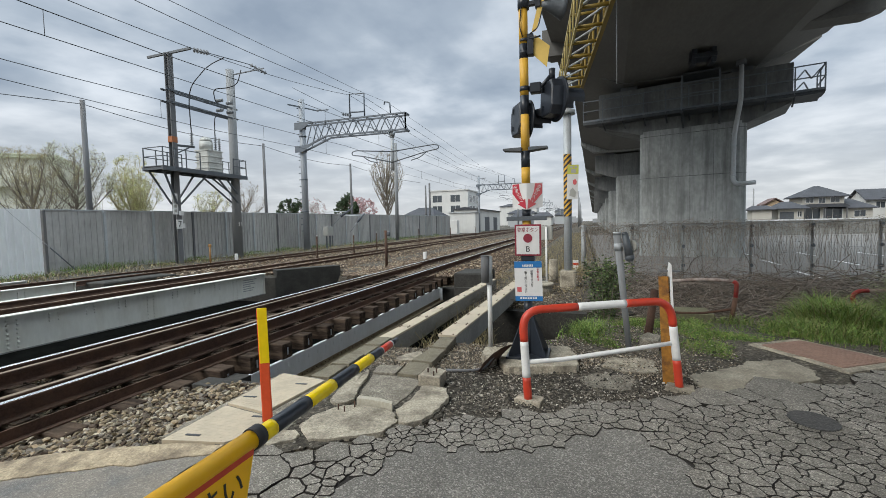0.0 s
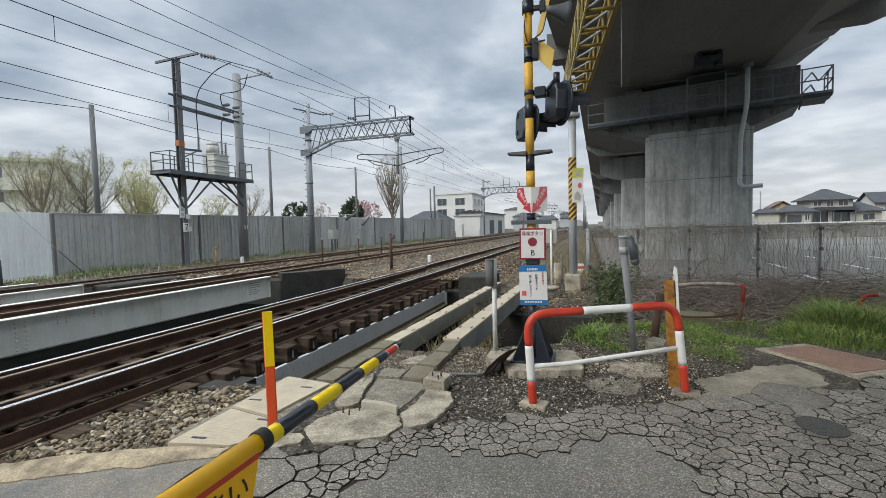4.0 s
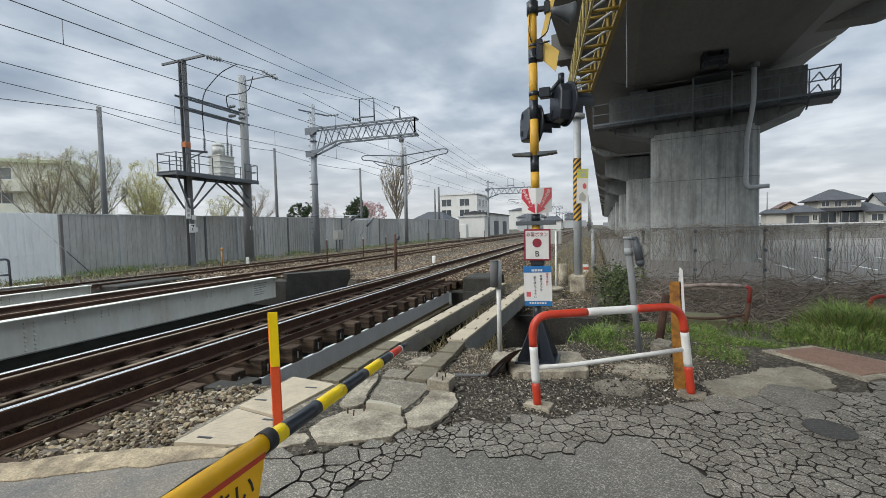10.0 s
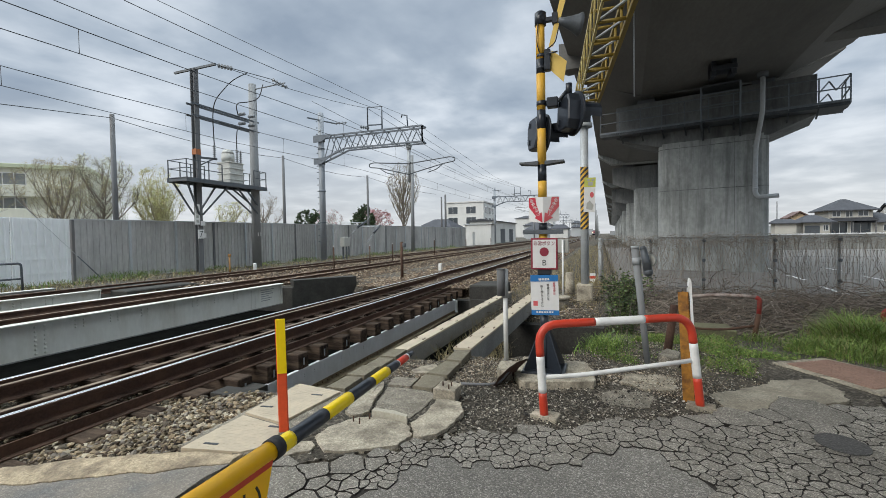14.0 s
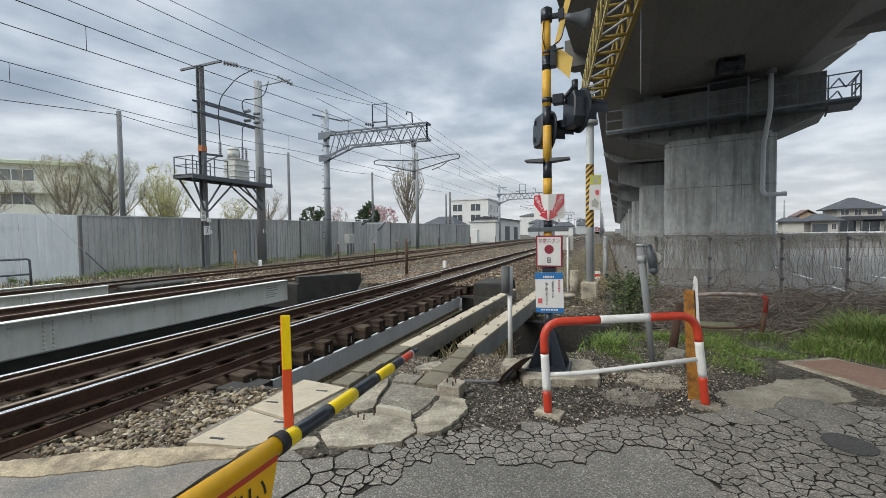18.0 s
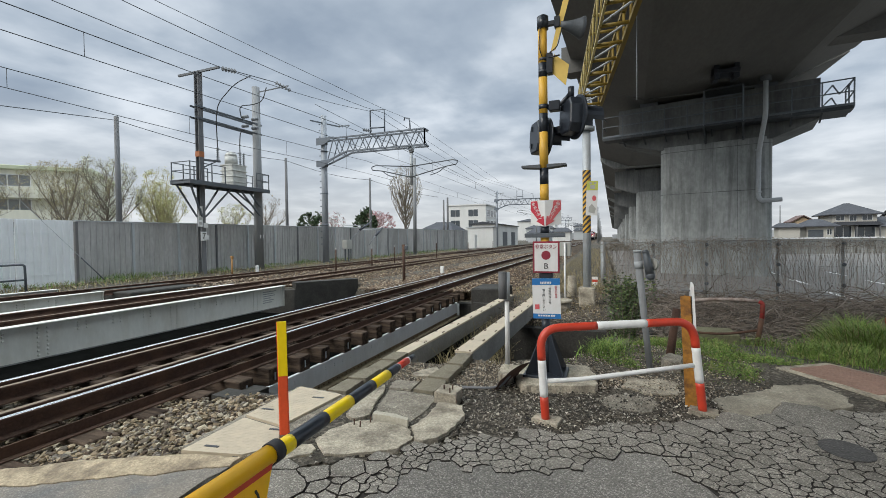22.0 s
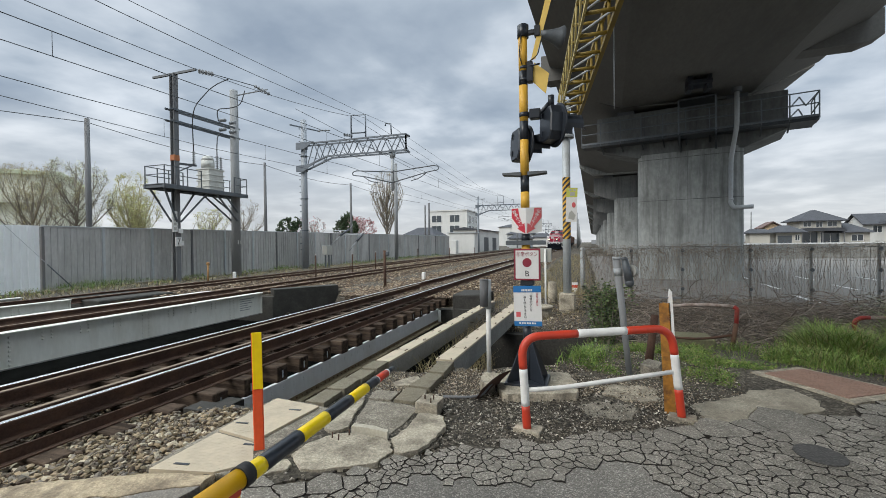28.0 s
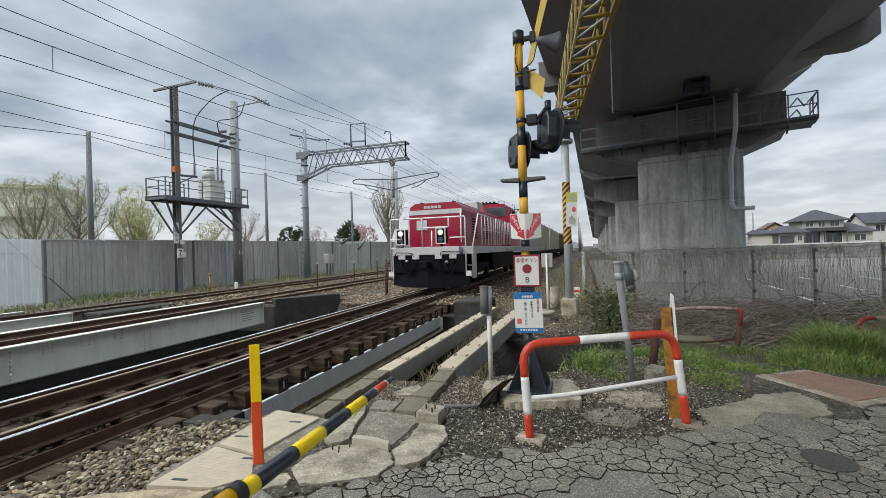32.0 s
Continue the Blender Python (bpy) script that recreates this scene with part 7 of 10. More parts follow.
def trackside_bits():
    # cabinet beside the mast, thin posts and stubs behind the signal
    s = thing("relay_box", (3.43, 9.9, -0.3), "small grey relay box on a thin white post", "relay box")
    bm = B()
    box(bm, 3.345, 3.585, 9.93, 10.11, 0.89, 1.20, 0.01)
    part("box", bm, GREY_BOX, s)
    bm = B()
    rod(bm, (3.46, 9.9, -0.4), (3.46, 9.9, 1.18), 0.021, seg=12)
    part("post", bm, WHITE, s, "thin white post")
    s = thing("stub_post", (3.53, 11.1, -0.2), "low pale concrete stub beside the track", "stub")
    bm = B()
    rod(bm, (3.53, 11.1, -0.3), (3.53, 11.1, 0.35), 0.12, 0.10, seg=12)
    part("stub", bm, OLD_CONCRETE, s)
    s = thing("stub_post", (3.35, 8.9, -0.2), "low round concrete base beside the track", "stub")
    bm = B()
    rod(bm, (3.38, 9.2, -0.3), (3.38, 9.2, -0.02), 0.26, 0.24, seg=16)
    rod(bm, (3.38, 9.2, -0.02), (3.38, 9.2, 0.02), 0.29, 0.28, seg=16)
    part("base", bm, OLD_CONCRETE, s)
    s = thing("marker_stake", (4.15, 13.5, -0.2), "short red and white marker stake", "stake")
    for k in range(3):
        bm = B()
        box(bm, 3.94, 4.10, 13.45, 13.5, -0.1 + 0.077 * k, -0.023 + 0.077 * k)
        part("band", bm, WHITE if k % 2 == 0 else RED, s)
    bm = B()
    box(bm, 4.0, 4.05, 13.46, 13.5, -0.4, -0.1)
    part("stake", bm, WHITE, s)
    # mid signal stake, point rodding box, kilometre stakes
    s = thing("signal_stake", (-3.1, 15.4, -0.4), "thin dark post with a small lamp between the tracks", "post")
    bm = B()
    rod(bm, (-3.1, 15.4, -0.5), (-3.1, 15.4, 1.1), 0.06, 0.055, seg=12)
    part("post", bm, RUST, s)
    bm = B()
    box(bm, -3.05, -2.92, 15.34, 15.46, 0.88, 1.06, 0.03)
    part("lamp", bm, DARK_STEEL, s)
    for x, y, h, m, lab in ((-9.2, 19.75, 1.0, DARK_POLE, "dark thin trackside stake with a white tip"), (-9.2, 26.7, 1.0, DARK_POLE, "dark thin trackside stake with a white tip"), (-9.2, 34.7, 1.15, DARK_POLE, "dark thin trackside stake with a white tip"),
                            (-9.2, 23.6, 0.95, DARK_POLE, "dark thin trackside stake with a white tip"), (-9.2, 44.0, 1.1, DARK_POLE, "dark thin trackside stake with a white tip"), (-9.2, 55.0, 1.1, DARK_POLE, "dark thin trackside stake with a white tip")):
        s = thing("track_stake", (x, y, -0.4), lab, "stake", "trackside stakes")
        bm = B()
        rod(bm, (x, y, -0.45), (x, y, -0.2 + h), 0.038, seg=8)
        part("stake", bm, RUST, s)
        bm = B()
        rod(bm, (x, y, -0.2 + h), (x, y, -0.13 + h), 0.042, seg=8)
        part("tip", bm, SIGN_WHITE, s, "white tip")
    s = thing("track_stake", (-13.0, 16.4, -0.4), "orange trackside stake with a lamp head", "stake", "trackside stakes")
    bm = B()
    rod(bm, (-12.9, 16.35, -0.5), (-12.9, 16.35, 0.45), 0.042, seg=8)
    OCHRE = surf("ochre_paint", (0.30, 0.16, 0.05), 0.6, var=0.1, bump=0)
    part("stake", bm, OCHRE, s)
    bm = B()
    box(bm, -12.96, -12.84, 16.29, 16.41, 0.44, 0.58, 0.02)
    part("head", bm, OCHRE, s)
    for x, y in ((-13.0, 18.1), (-2.24, 17.4)):
        s = thing("distance_post", (x, y, -0.4), "short white concrete distance post", "distance post", "distance posts")
        bm = B()
        box(bm, x - 0.07, x + 0.07, y - 0.07, y + 0.07, -0.5, 0.12 if x > -5 else 0.0, 0.02)
        part("post", bm, WHITE, s)
    s = thing("trackside_cabinet", (-14, 28.2, -0.4), "grey trackside cabinet on two legs", "cabinet")
    bm = B()
    box(bm, -14.1, -13.68, 27.75, 28.5, 0.62, 1.3, 0.02)
    part("box", bm, GREY_BOX, s)
    for y in (28.0, 28.45):
        bm = B()
        box(bm, -14.02, -13.94, y - 0.05, y + 0.05, -0.5, 0.62)
        part("leg", bm, DARK_STEEL, s)
    for low, mid, high, lean in (((28.32, 1.30), (29.65, 2.07), (31.05, 2.60), (31.61, 3.0)), ((31.05, 0.85), (32.19, 1.62), (33.4, 2.30), (33.55, 2.4))):
        s = thing("signal_wand", (-13.7, low[0], low[1]), "slanting grey rod with a black sleeve before the wall", "signal rod", "slanting rods")
        bm = B()
        rod(bm, (-13.7, low[0], low[1]), (-13.7, mid[0], mid[1]), 0.026, seg=8)
        rod(bm, (-13.7, high[0], high[1]), (-13.7, lean[0], lean[1]), 0.022, seg=8)
        part("rod", bm, POLE_CONC, s)
        bm = B()
        rod(bm, (-13.7, mid[0], mid[1]), (-13.7, high[0], high[1]), 0.085, seg=10)
        part("black_sleeve", bm, BLACK, s, "black sleeve")
        bm = B()
        rod(bm, (-15.99, high[0], high[1] - 0.1), (-13.7, high[0], high[1] - 0.1), 0.03, seg=8)
        part("wall_bracket", bm, GALV, s)
    s = thing("guy_wire", (-15.2, 11.9, -0.4), "slanting guy wire with a dark sleeve before the wall", "guy wire")
    d = Vector((0, -2.01, 2.305)).normalized()
    foot = Vector((-15.2, 12.09, -0.40))
    bm = B()
    rod(bm, foot, foot + d * 9.0, 0.008, seg=6)
    part("wire", bm, GALV, s)
    bm = B()
    rod(bm, foot + d * 0.1, foot + d * 1.5, 0.022, seg=8)
    part("sleeve", bm, DARK_STEEL, s, "dark sleeve")
    # rail fence at the crossing's far side
    s = thing("tube_fence", (-13.4, 8.4, -0.35), "dark steel tube fence at the far side of the crossing", "fence")
    bm = B()
    tube(bm, curved([(-13.4, 4.0, 0.64), (-13.4, 8.45, 0.63), (-13.4, 8.47, -0.4)], 0.1), 0.035, 8)
    part("top_tube", bm, DARK_STEEL, s)
    bm = B()
    rod(bm, (-13.4, 4.0, 0.13), (-13.4, 8.45, 0.13), 0.03, seg=8)
    part("lower_tube", bm, DARK_STEEL, s)
    for y in (4.4, 6.4):
        bm = B()
        rod(bm, (-13.4, y, -0.45), (-13.4, y, 0.63), 0.035, seg=8)
        part("post", bm, DARK_STEEL, s)


trackside_bits()

# ---- freight train: built at the origin, front at y = 0, then set on the near track ----
LOCO_RED = surf("locomotive_red", (0.29, 0.008, 0.036), 0.32, 0.0, var=0.10, scale=1.2, fine=20, bump=0.02, stain=(0.25, 0.02, 0.03), amount=0.3, stain_scale=2, pick="moving")
LOCO_GREY = surf("locomotive_grey", (0.50, 0.51, 0.52), 0.45, 0.0, var=0.08, scale=2, fine=20, bump=0.02, stain=(0.36, 0.35, 0.33), amount=0.4, stain_scale=3, pick="moving")
LOCO_DARK = surf("underframe_black", (0.0065, 0.008, 0.012), 0.7, 0.0, var=0.3, scale=2, fine=20, bump=0.05, pick="moving", spec=0.08)
RAIL_WHITE = surf("handrail_white", (0.72, 0.70, 0.70), 0.4, var=0.03, bump=0.0, pick="moving")
LOCO_GLASS = surf("dark_cab_glass", (0.04, 0.05, 0.06), 0.06, 0.0, var=0.05, bump=0.0, pick="moving", spec=0.8)
CONT_GREY = surf("container_grey", (0.45, 0.46, 0.46), 0.55, 0.1, var=0.1, scale=1.5, fine=15, bump=0.03, stain=(0.30, 0.29, 0.27), amount=0.45, stain_scale=1.5, pick="moving")
CONT_BEIGE = surf("container_beige", (0.44, 0.42, 0.34), 0.55, 0.1, var=0.1, scale=1.5, fine=15, bump=0.03, stain=(0.28, 0.25, 0.19), amount=0.45, stain_scale=1.5, pick="moving")
CONT_BROWN = surf("container_brown", (0.13, 0.065, 0.045), 0.6, 0.1, var=0.1, scale=1.5, fine=15, bump=0.03, pick="moving")
HEADLIGHT = glow("headlight_glow", (1.0, 0.60, 0.27), 24.0)


def wheelset(bm, y, r=0.43):
    for s in (-1, 1):
        rod(bm, (s * 0.50, y, r), (s * 0.635, y, r), r, seg=20)
        rod(bm, (s * 0.47, y, r), (s * 0.50, y, r), r + 0.03, seg=20)
    rod(bm, (-0.5, y, r), (0.5, y, r), 0.07, seg=10)


def locomotive():
    s = thing("locomotive", (0, 0, 0), "red and grey diesel locomotive with white handrails and lit headlights", "locomotive")
    # long hoods with rounded roof edges
    prof = [(-0.97, 1.45), (0.97, 1.45), (0.97, 2.72), (0.90, 2.90), (0.72, 3.0), (-0.72, 3.0), (-0.90, 2.90), (-0.97, 2.72)]
    bm = B()
    prism(bm, prof, (0, 0.9, 0), (0, 8.6, 0), (1, 0, 0), (0, 0, 1))
    hood = part("hood", bm, LOCO_RED, s, "red engine hood")
    bm = B()
    box(bm, -0.975, 0.975, 0.885, 0.897, 2.60, 2.76)
    box(bm, -0.982, -0.972, 0.9, 1.1, 2.60, 2.72)
    part("front_stripe", bm, LOCO_GREY, hood, "grey stripe across the hood front")
    bm = B()
    for k in range(5):
        box(bm, -0.40 + 0.13 * k, -0.30 + 0.13 * k, 0.885, 0.897, 2.81, 2.90)
    part("number_bars", bm, LOCO_GREY, hood, "plain pale bars of the number")
    bm = B()
    box(bm, -0.68, -0.28, 0.85, 0.897, 2.06, 2.40, 0.01)
    part("front_cover", bm, LOCO_GREY, hood, "white square cover")
    for k in range(7):
        for sx in (-1, 1):
            bm = B()
            y0 = 1.15 + 1.02 * k
            box(bm, sx * 0.975 - 0.006, sx * 0.975 + 0.006, y0, y0 + 0.93, 1.6, 2.65, 0.004)
            part("hood_door", bm, LOCO_RED, hood)
    for k in range(3):
        bm = B()
        for i in range(8):
            box(bm, 0.974, 0.99, 2.25 + 2.04 * k, 2.98 + 2.04 * k, 1.75 + 0.1 * i, 1.80 + 0.1 * i)
        part("grille", bm, LOCO_DARK, hood, "dark ventilation grille")
    bm = B()
    for x in (-0.6, 0.6):
        tube(bm, [(x, 1.1, 3.05), (x, 5.0, 3.05), (x, 5.0, 3.0)], 0.02, 6)
        for y in (1.1, 2.4, 3.7):
            rod(bm, (x, y, 2.98), (x, y, 3.05), 0.015, seg=6)
    part("roof_rail", bm, LOCO_DARK, hood)
    bm = B()
    box(bm, -0.25, 0.45, 5.4, 6.6, 3.0, 3.48, 0.03)
    part("exhaust_box", bm, LOCO_GREY, hood, "grey exhaust box on the roof")
    bm = B()
    prism(bm, prof, (0, 11.4, 0), (0, 15.0, 0), (1, 0, 0), (0, 0, 1))
    part("hood", bm, LOCO_RED, s, "red rear hood")
    # cab
    bm = B()
    cab = [(-1.40, 1.45), (1.40, 1.45), (1.40, 2.75), (1.22, 3.50), (1.05, 3.63), (-1.05, 3.63), (-1.22, 3.50), (-1.40, 2.75)]
    prism(bm, cab, (0, 8.6, 0), (0, 11.4, 0), (1, 0, 0), (0, 0, 1))
    c = part("cab", bm, LOCO_RED, s, "red driver's cab")
    for x0, x1 in ((0.15, 1.18), (-1.18, -0.15)):
        bm = B()
        box(bm, x0, x1, 8.57, 8.603, 2.98, 3.45, 0.01)
        part("cab_window", bm, LOCO_GLASS, c, "dark cab window")
    for sx in (-1, 1):
        bm = B()
        prism(bm, [(0, 2.78), (0.9, 2.78), (0.9, 3.3), (0, 3.3)], (sx * 1.385, 9.1, 0), (sx * 1.405, 9.1, 0), (0, 1, 0), (0, 0, 1))
        part("cab_window", bm, LOCO_GLASS, c, "dark side window")
    bm = B()
    box(bm, -0.6, 0.6, 9.2, 10.4, 3.63, 3.78, 0.04)
    for k in range(5):
        rod(bm, (-0.4 + 0.2 * k, 9.4, 3.78), (-0.4 + 0.2 * k, 9.4, 3.86), 0.05, seg=8)
    part("roof_unit", bm, LOCO_DARK, c)
    # footplate and front end
    bm = B()
    box(bm, -1.45, 1.45, 0.45, 15.6, 1.20, 1.45, 0.01)
    part("footplate", bm, LOCO_GREY, s, "grey side frame")
    bm = B()
    box(bm, -1.05, 1.05, 0.12, 0.46, 1.2, 1.46, 0.01)
    part("front_step", bm, LOCO_GREY, s, "grey front footplate")
    bm = B()
    box(bm, -1.28, 1.28, 0.14, 0.34, 0.60, 1.20, 0.02)
    part("buffer_beam", bm, LOCO_DARK, s, "dark front beam")
    bm = B()
    ring = []
    for x, f in ((-1.35, 0.22), (-0.9, 0.08), (-0.45, -0.04), (0.0, -0.08), (0.45, -0.04), (0.9, 0.08), (1.35, 0.22)):
        ring.append([bm.verts.new((x, f + dy, z)) for dy, z in ((0.10, 0.62), (0.07, 0.45), (0.04, 0.30), (0.03, 0.13 + 0.16 * max(0.0, abs(x) - 0.9)), (0.16, 0.13 + 0.16 * max(0.0, abs(x) - 0.9)), (0.22, 0.62))])
    for a, b in zip(ring, ring[1:]):
        for i in range(6):
            bm.faces.new((a[i], a[(i + 1) % 6], b[(i + 1) % 6], b[i]))
    bm.faces.new(ring[0])
    bm.faces.new(ring[-1][::-1])
    part("snow_plough", bm, LOCO_DARK, s, "dark blue-black curved snow plough")
    bm = B()
    rod(bm, (0, -0.35, 0.88), (0, 0.2, 0.88), 0.10, seg=12)
    box(bm, -0.15, 0.15, -0.45, -0.25, 0.74, 1.02, 0.04)
    part("coupler", bm, LOCO_DARK, s)
    for x in (-0.95, -0.45, 0.35, 0.85):
        bm = B()
        box(bm, x - 0.12, x + 0.12, 0.08, 0.15, 1.06, 1.2, 0.01)
        part("lamp_cover", bm, LOCO_GREY, s, "small pale cover")
    for x, z, w, m in ((-0.95, 0.95, 0.10, LOCO_DARK), (-0.78, 1.0, 0.12, LOCO_DARK), (-0.42, 0.95, -0.12, LOCO_DARK), (0.38, 1.0, 0.10, LOCO_DARK), (0.62, 0.95, 0.12, LOCO_DARK), (0.88, 0.98, -0.10, LOCO_DARK)):
        bm = B()
        tube(bm, curved([(x, 0.14, z), (x, -0.08, z - 0.06), (x + w, -0.10, z - 0.32), (x + w * 1.8, 0.0, z - 0.38), (x + w * 2.2, 0.10, z - 0.22)], 0.12), 0.028, 8)
        part("brake_hose", bm, m, s, "black brake hose")
        bm = B()
        rod(bm, (x, 0.15, z), (x, 0.05, z), 0.055, 0.04, seg=10)
        part("hose_valve", bm, LOCO_GREY if x in (-0.78, 0.62) else LOCO_DARK, s)
    for x0, x1, z in ((-1.2, -0.5, 1.22), (0.4, 1.2, 1.22)):
        bm = B()
        tube(bm, curved([(x0, 0.1, z - 0.1), (x0 + 0.05, 0.06, z + 0.08), (x1 - 0.05, 0.06, z + 0.05), (x1, 0.1, z - 0.12)], 0.08), 0.014, 6)
        part("uncoupling_bar", bm, LOCO_DARK, s)
    for x in (-0.98, 0.44):
        bm = B()
        box(bm, x - 0.16, x + 0.16, 0.12, 0.42, 1.56, 2.08, 0.03)
        h = part("headlight_box", bm, LOCO_DARK, s, "black headlight box")
        bm = B()
        for (a, b, cc, d) in ((-0.17, 0.17, 1.55, 1.585), (-0.17, 0.17, 2.055, 2.09), (-0.17, -0.14, 1.585, 2.055), (0.14, 0.17, 1.585, 2.055)):
            box(bm, x + a, x + b, 0.10, 0.14, cc, d)
        part("headlight_rim", bm, RAIL_WHITE, h)
        bm = B()
        rod(bm, (x, 0.100, 1.93), (x, 0.122, 1.93), 0.10, seg=20)
        part("reflector", bm, LOCO_GREY, h, "pale headlight reflector")
        bm = B()
        rod(bm, (x, 0.092, 1.93), (x, 0.0995, 1.93), 0.058, seg=20)
        part("headlight", bm, HEADLIGHT, h, "lit warm headlight")
        bm = B()
        rod(bm, (x, 0.2, 1.40), (x, 0.25, 1.57), 0.05, seg=10)
        part("lamp_foot", bm, LOCO_DARK, h)
        bm = B()
        rod(bm, (x, 0.10, 1.70), (x, 0.122, 1.70), 0.08, seg=20)
        part("tail_lamp", bm, LOCO_GLASS, h)
    # handrails
    runs = [[(-1.35, 0.12, 0.55), (-1.35, 0.12, 2.42), (-0.2, 0.12, 2.42), (-0.2, 0.12, 1.46)], [(1.28, 0.12, 0.55), (1.28, 0.12, 2.42), (-0.2, 0.12, 2.42)],
            [(-1.35, 0.12, 1.75), (-0.95, 0.12, 1.75)], [(1.28, 0.12, 1.75), (0.75, 0.12, 1.75)], [(-0.2, 0.12, 2.1), (0.72, 0.12, 2.1), (0.72, 0.12, 2.42)], [(-0.98, 0.12, 2.42), (-0.95, 0.14, 1.5)],
            [(0.0, 0.5, 2.0), (0.1, 0.2, 1.5)], [(0.95, 0.8, 2.72), (0.95, 0.8, 1.6)], [(-1.35, 0.12, 1.45), (-1.1, 0.12, 1.45)]]
    for r in runs:
        bm = B()
        tube(bm, curved(r, 0.06, 4) if len(r) > 2 else r, 0.024, 8)
        part("handrail", bm, RAIL_WHITE, s, "white handrail")
    for sx in (-1, 1):
        x = sx * 1.42
        for y0, y1 in ((1.9, 4.1), (4.4, 6.2), (6.5, 8.3)):
            bm = B()
            tube(bm, curved([(x, y0, 1.5), (x, y0 + (0.12 if y0 > 2 else 0.0), 2.58), (x, y1, 2.58), (x, y1, 1.5)], 0.1, 4), 0.024, 8)
            part("handrail", bm, RAIL_WHITE, s, "white handrail")
            bm = B()
            n = 4
            for k in range(1, n):
                y = y0 + (y1 - y0) * k / n
                rod(bm, (x, y, 1.5), (x, y, 2.58), 0.018, seg=6)
            rod(bm, (x, y0, 2.05), (x, y1, 2.05), 0.016, seg=6)
            part("handrail_bars", bm, RAIL_WHITE, s)
        bm = B()
        tube(bm, curved([(x, 0.5, 1.45), (x, 1.35, 2.58), (x, 1.9, 2.58)], 0.1, 4), 0.024, 8)
        part("handrail", bm, RAIL_WHITE, s, "white handrail")
        bm = B()
        for z in (0.45, 0.8):
            box(bm, sx * 1.12 if sx > 0 else -1.42, sx * 1.12 if sx < 0 else 1.42, 0.4, 0.9, z, z + 0.04)
        box(bm, min(sx * 1.40, sx * 1.43), max(sx * 1.40, sx * 1.43), 0.4, 0.95, 0.4, 1.2)
        part("side_step", bm, LOCO_GREY, s, "grey side step")
        bm = B()
        box(bm, sx * 1.36 - 0.09, sx * 1.36 + 0.09, 0.1, 0.14, 0.5, 0.66)
        part("step_plate", bm, RAIL_WHITE, s)
    bm = B()
    box(bm, -1.2, 1.2, 4.8, 10.6, 0.45, 1.2, 0.05)
    part("fuel_tank", bm, LOCO_DARK, s, "dark fuel tank")
    for y in (1.9, 4.0, 11.6, 13.7):
        bm = B()
        wheelset(bm, y)
        part("wheelset", bm, LOCO_DARK, s)
    for yc in (2.95, 12.65):
        for sx in (-1, 1):
            bm = B()
            box(bm, sx * 0.95 - 0.12, sx * 0.95 + 0.12, yc - 1.6, yc + 1.6, 0.45, 0.85, 0.05)
            for dy in (-1.05, 1.05):
                box(bm, sx * 1.08 - 0.08, sx * 1.08 + 0.08, yc + dy - 0.2, yc + dy + 0.2, 0.3, 0.65, 0.03)
            part("bogie_frame", bm, LOCO_DARK, s)
    return s


def wagon(first):
    s = thing("container_wagon", (0, 0, 0), "flat wagon loaded with ribbed freight containers", "wagon", "container wagons")
    bm = B()
    box(bm, -1.25, 1.25, 0.3, 19.3, 0.85, 1.05, 0.02)
    for sx in (-1, 1):
        box(bm, sx * 1.2 - 0.05, sx * 1.2 + 0.05, 0.3, 19.3, 0.60, 0.86)
    part("underframe", bm, LOCO_DARK, s, "dark wagon underframe")
    for y in (1.9, 3.9, 15.7, 17.7):
        bm = B()
        wheelset(bm, y, 0.40)
        part("wheelset", bm, LOCO_DARK, s)
    for k in range(5):
        y0 = 0.45 + 3.78 * k
        m = (CONT_GREY if k < 2 else CONT_BEIGE, CONT_BEIGE)[first] if first < 2 else CONT_BROWN
        bm = B()
        box(bm, -1.22, 1.22, y0, y0 + 3.68, 1.07, 3.50, 0.02)
        c = part("container", bm, m, s)
        bm = B()
        for i in range(12):
            yy = y0 + 0.2 + 3.28 * i / 11
            for sx in (-1, 1):
                box(bm, sx * 1.235 - 0.016, sx * 1.235 + 0.016, yy - 0.05, yy + 0.05, 1.15, 3.42)
        part("ribs", bm, m, c)["kind"] = "stuff"
        for yy in (y0 + 0.04, y0 + 3.64):
            for sx in (-1, 1):
                bm = B()
                box(bm, sx * 1.21 - 0.05, sx * 1.21 + 0.05, yy - 0.05, yy + 0.05, 1.06, 3.52)
                part("corner_post", bm, m, c)
    return s


train = [(locomotive(), 0.0)] + [(wagon(k), 16.2 + 20.0 * k) for k in range(6)]

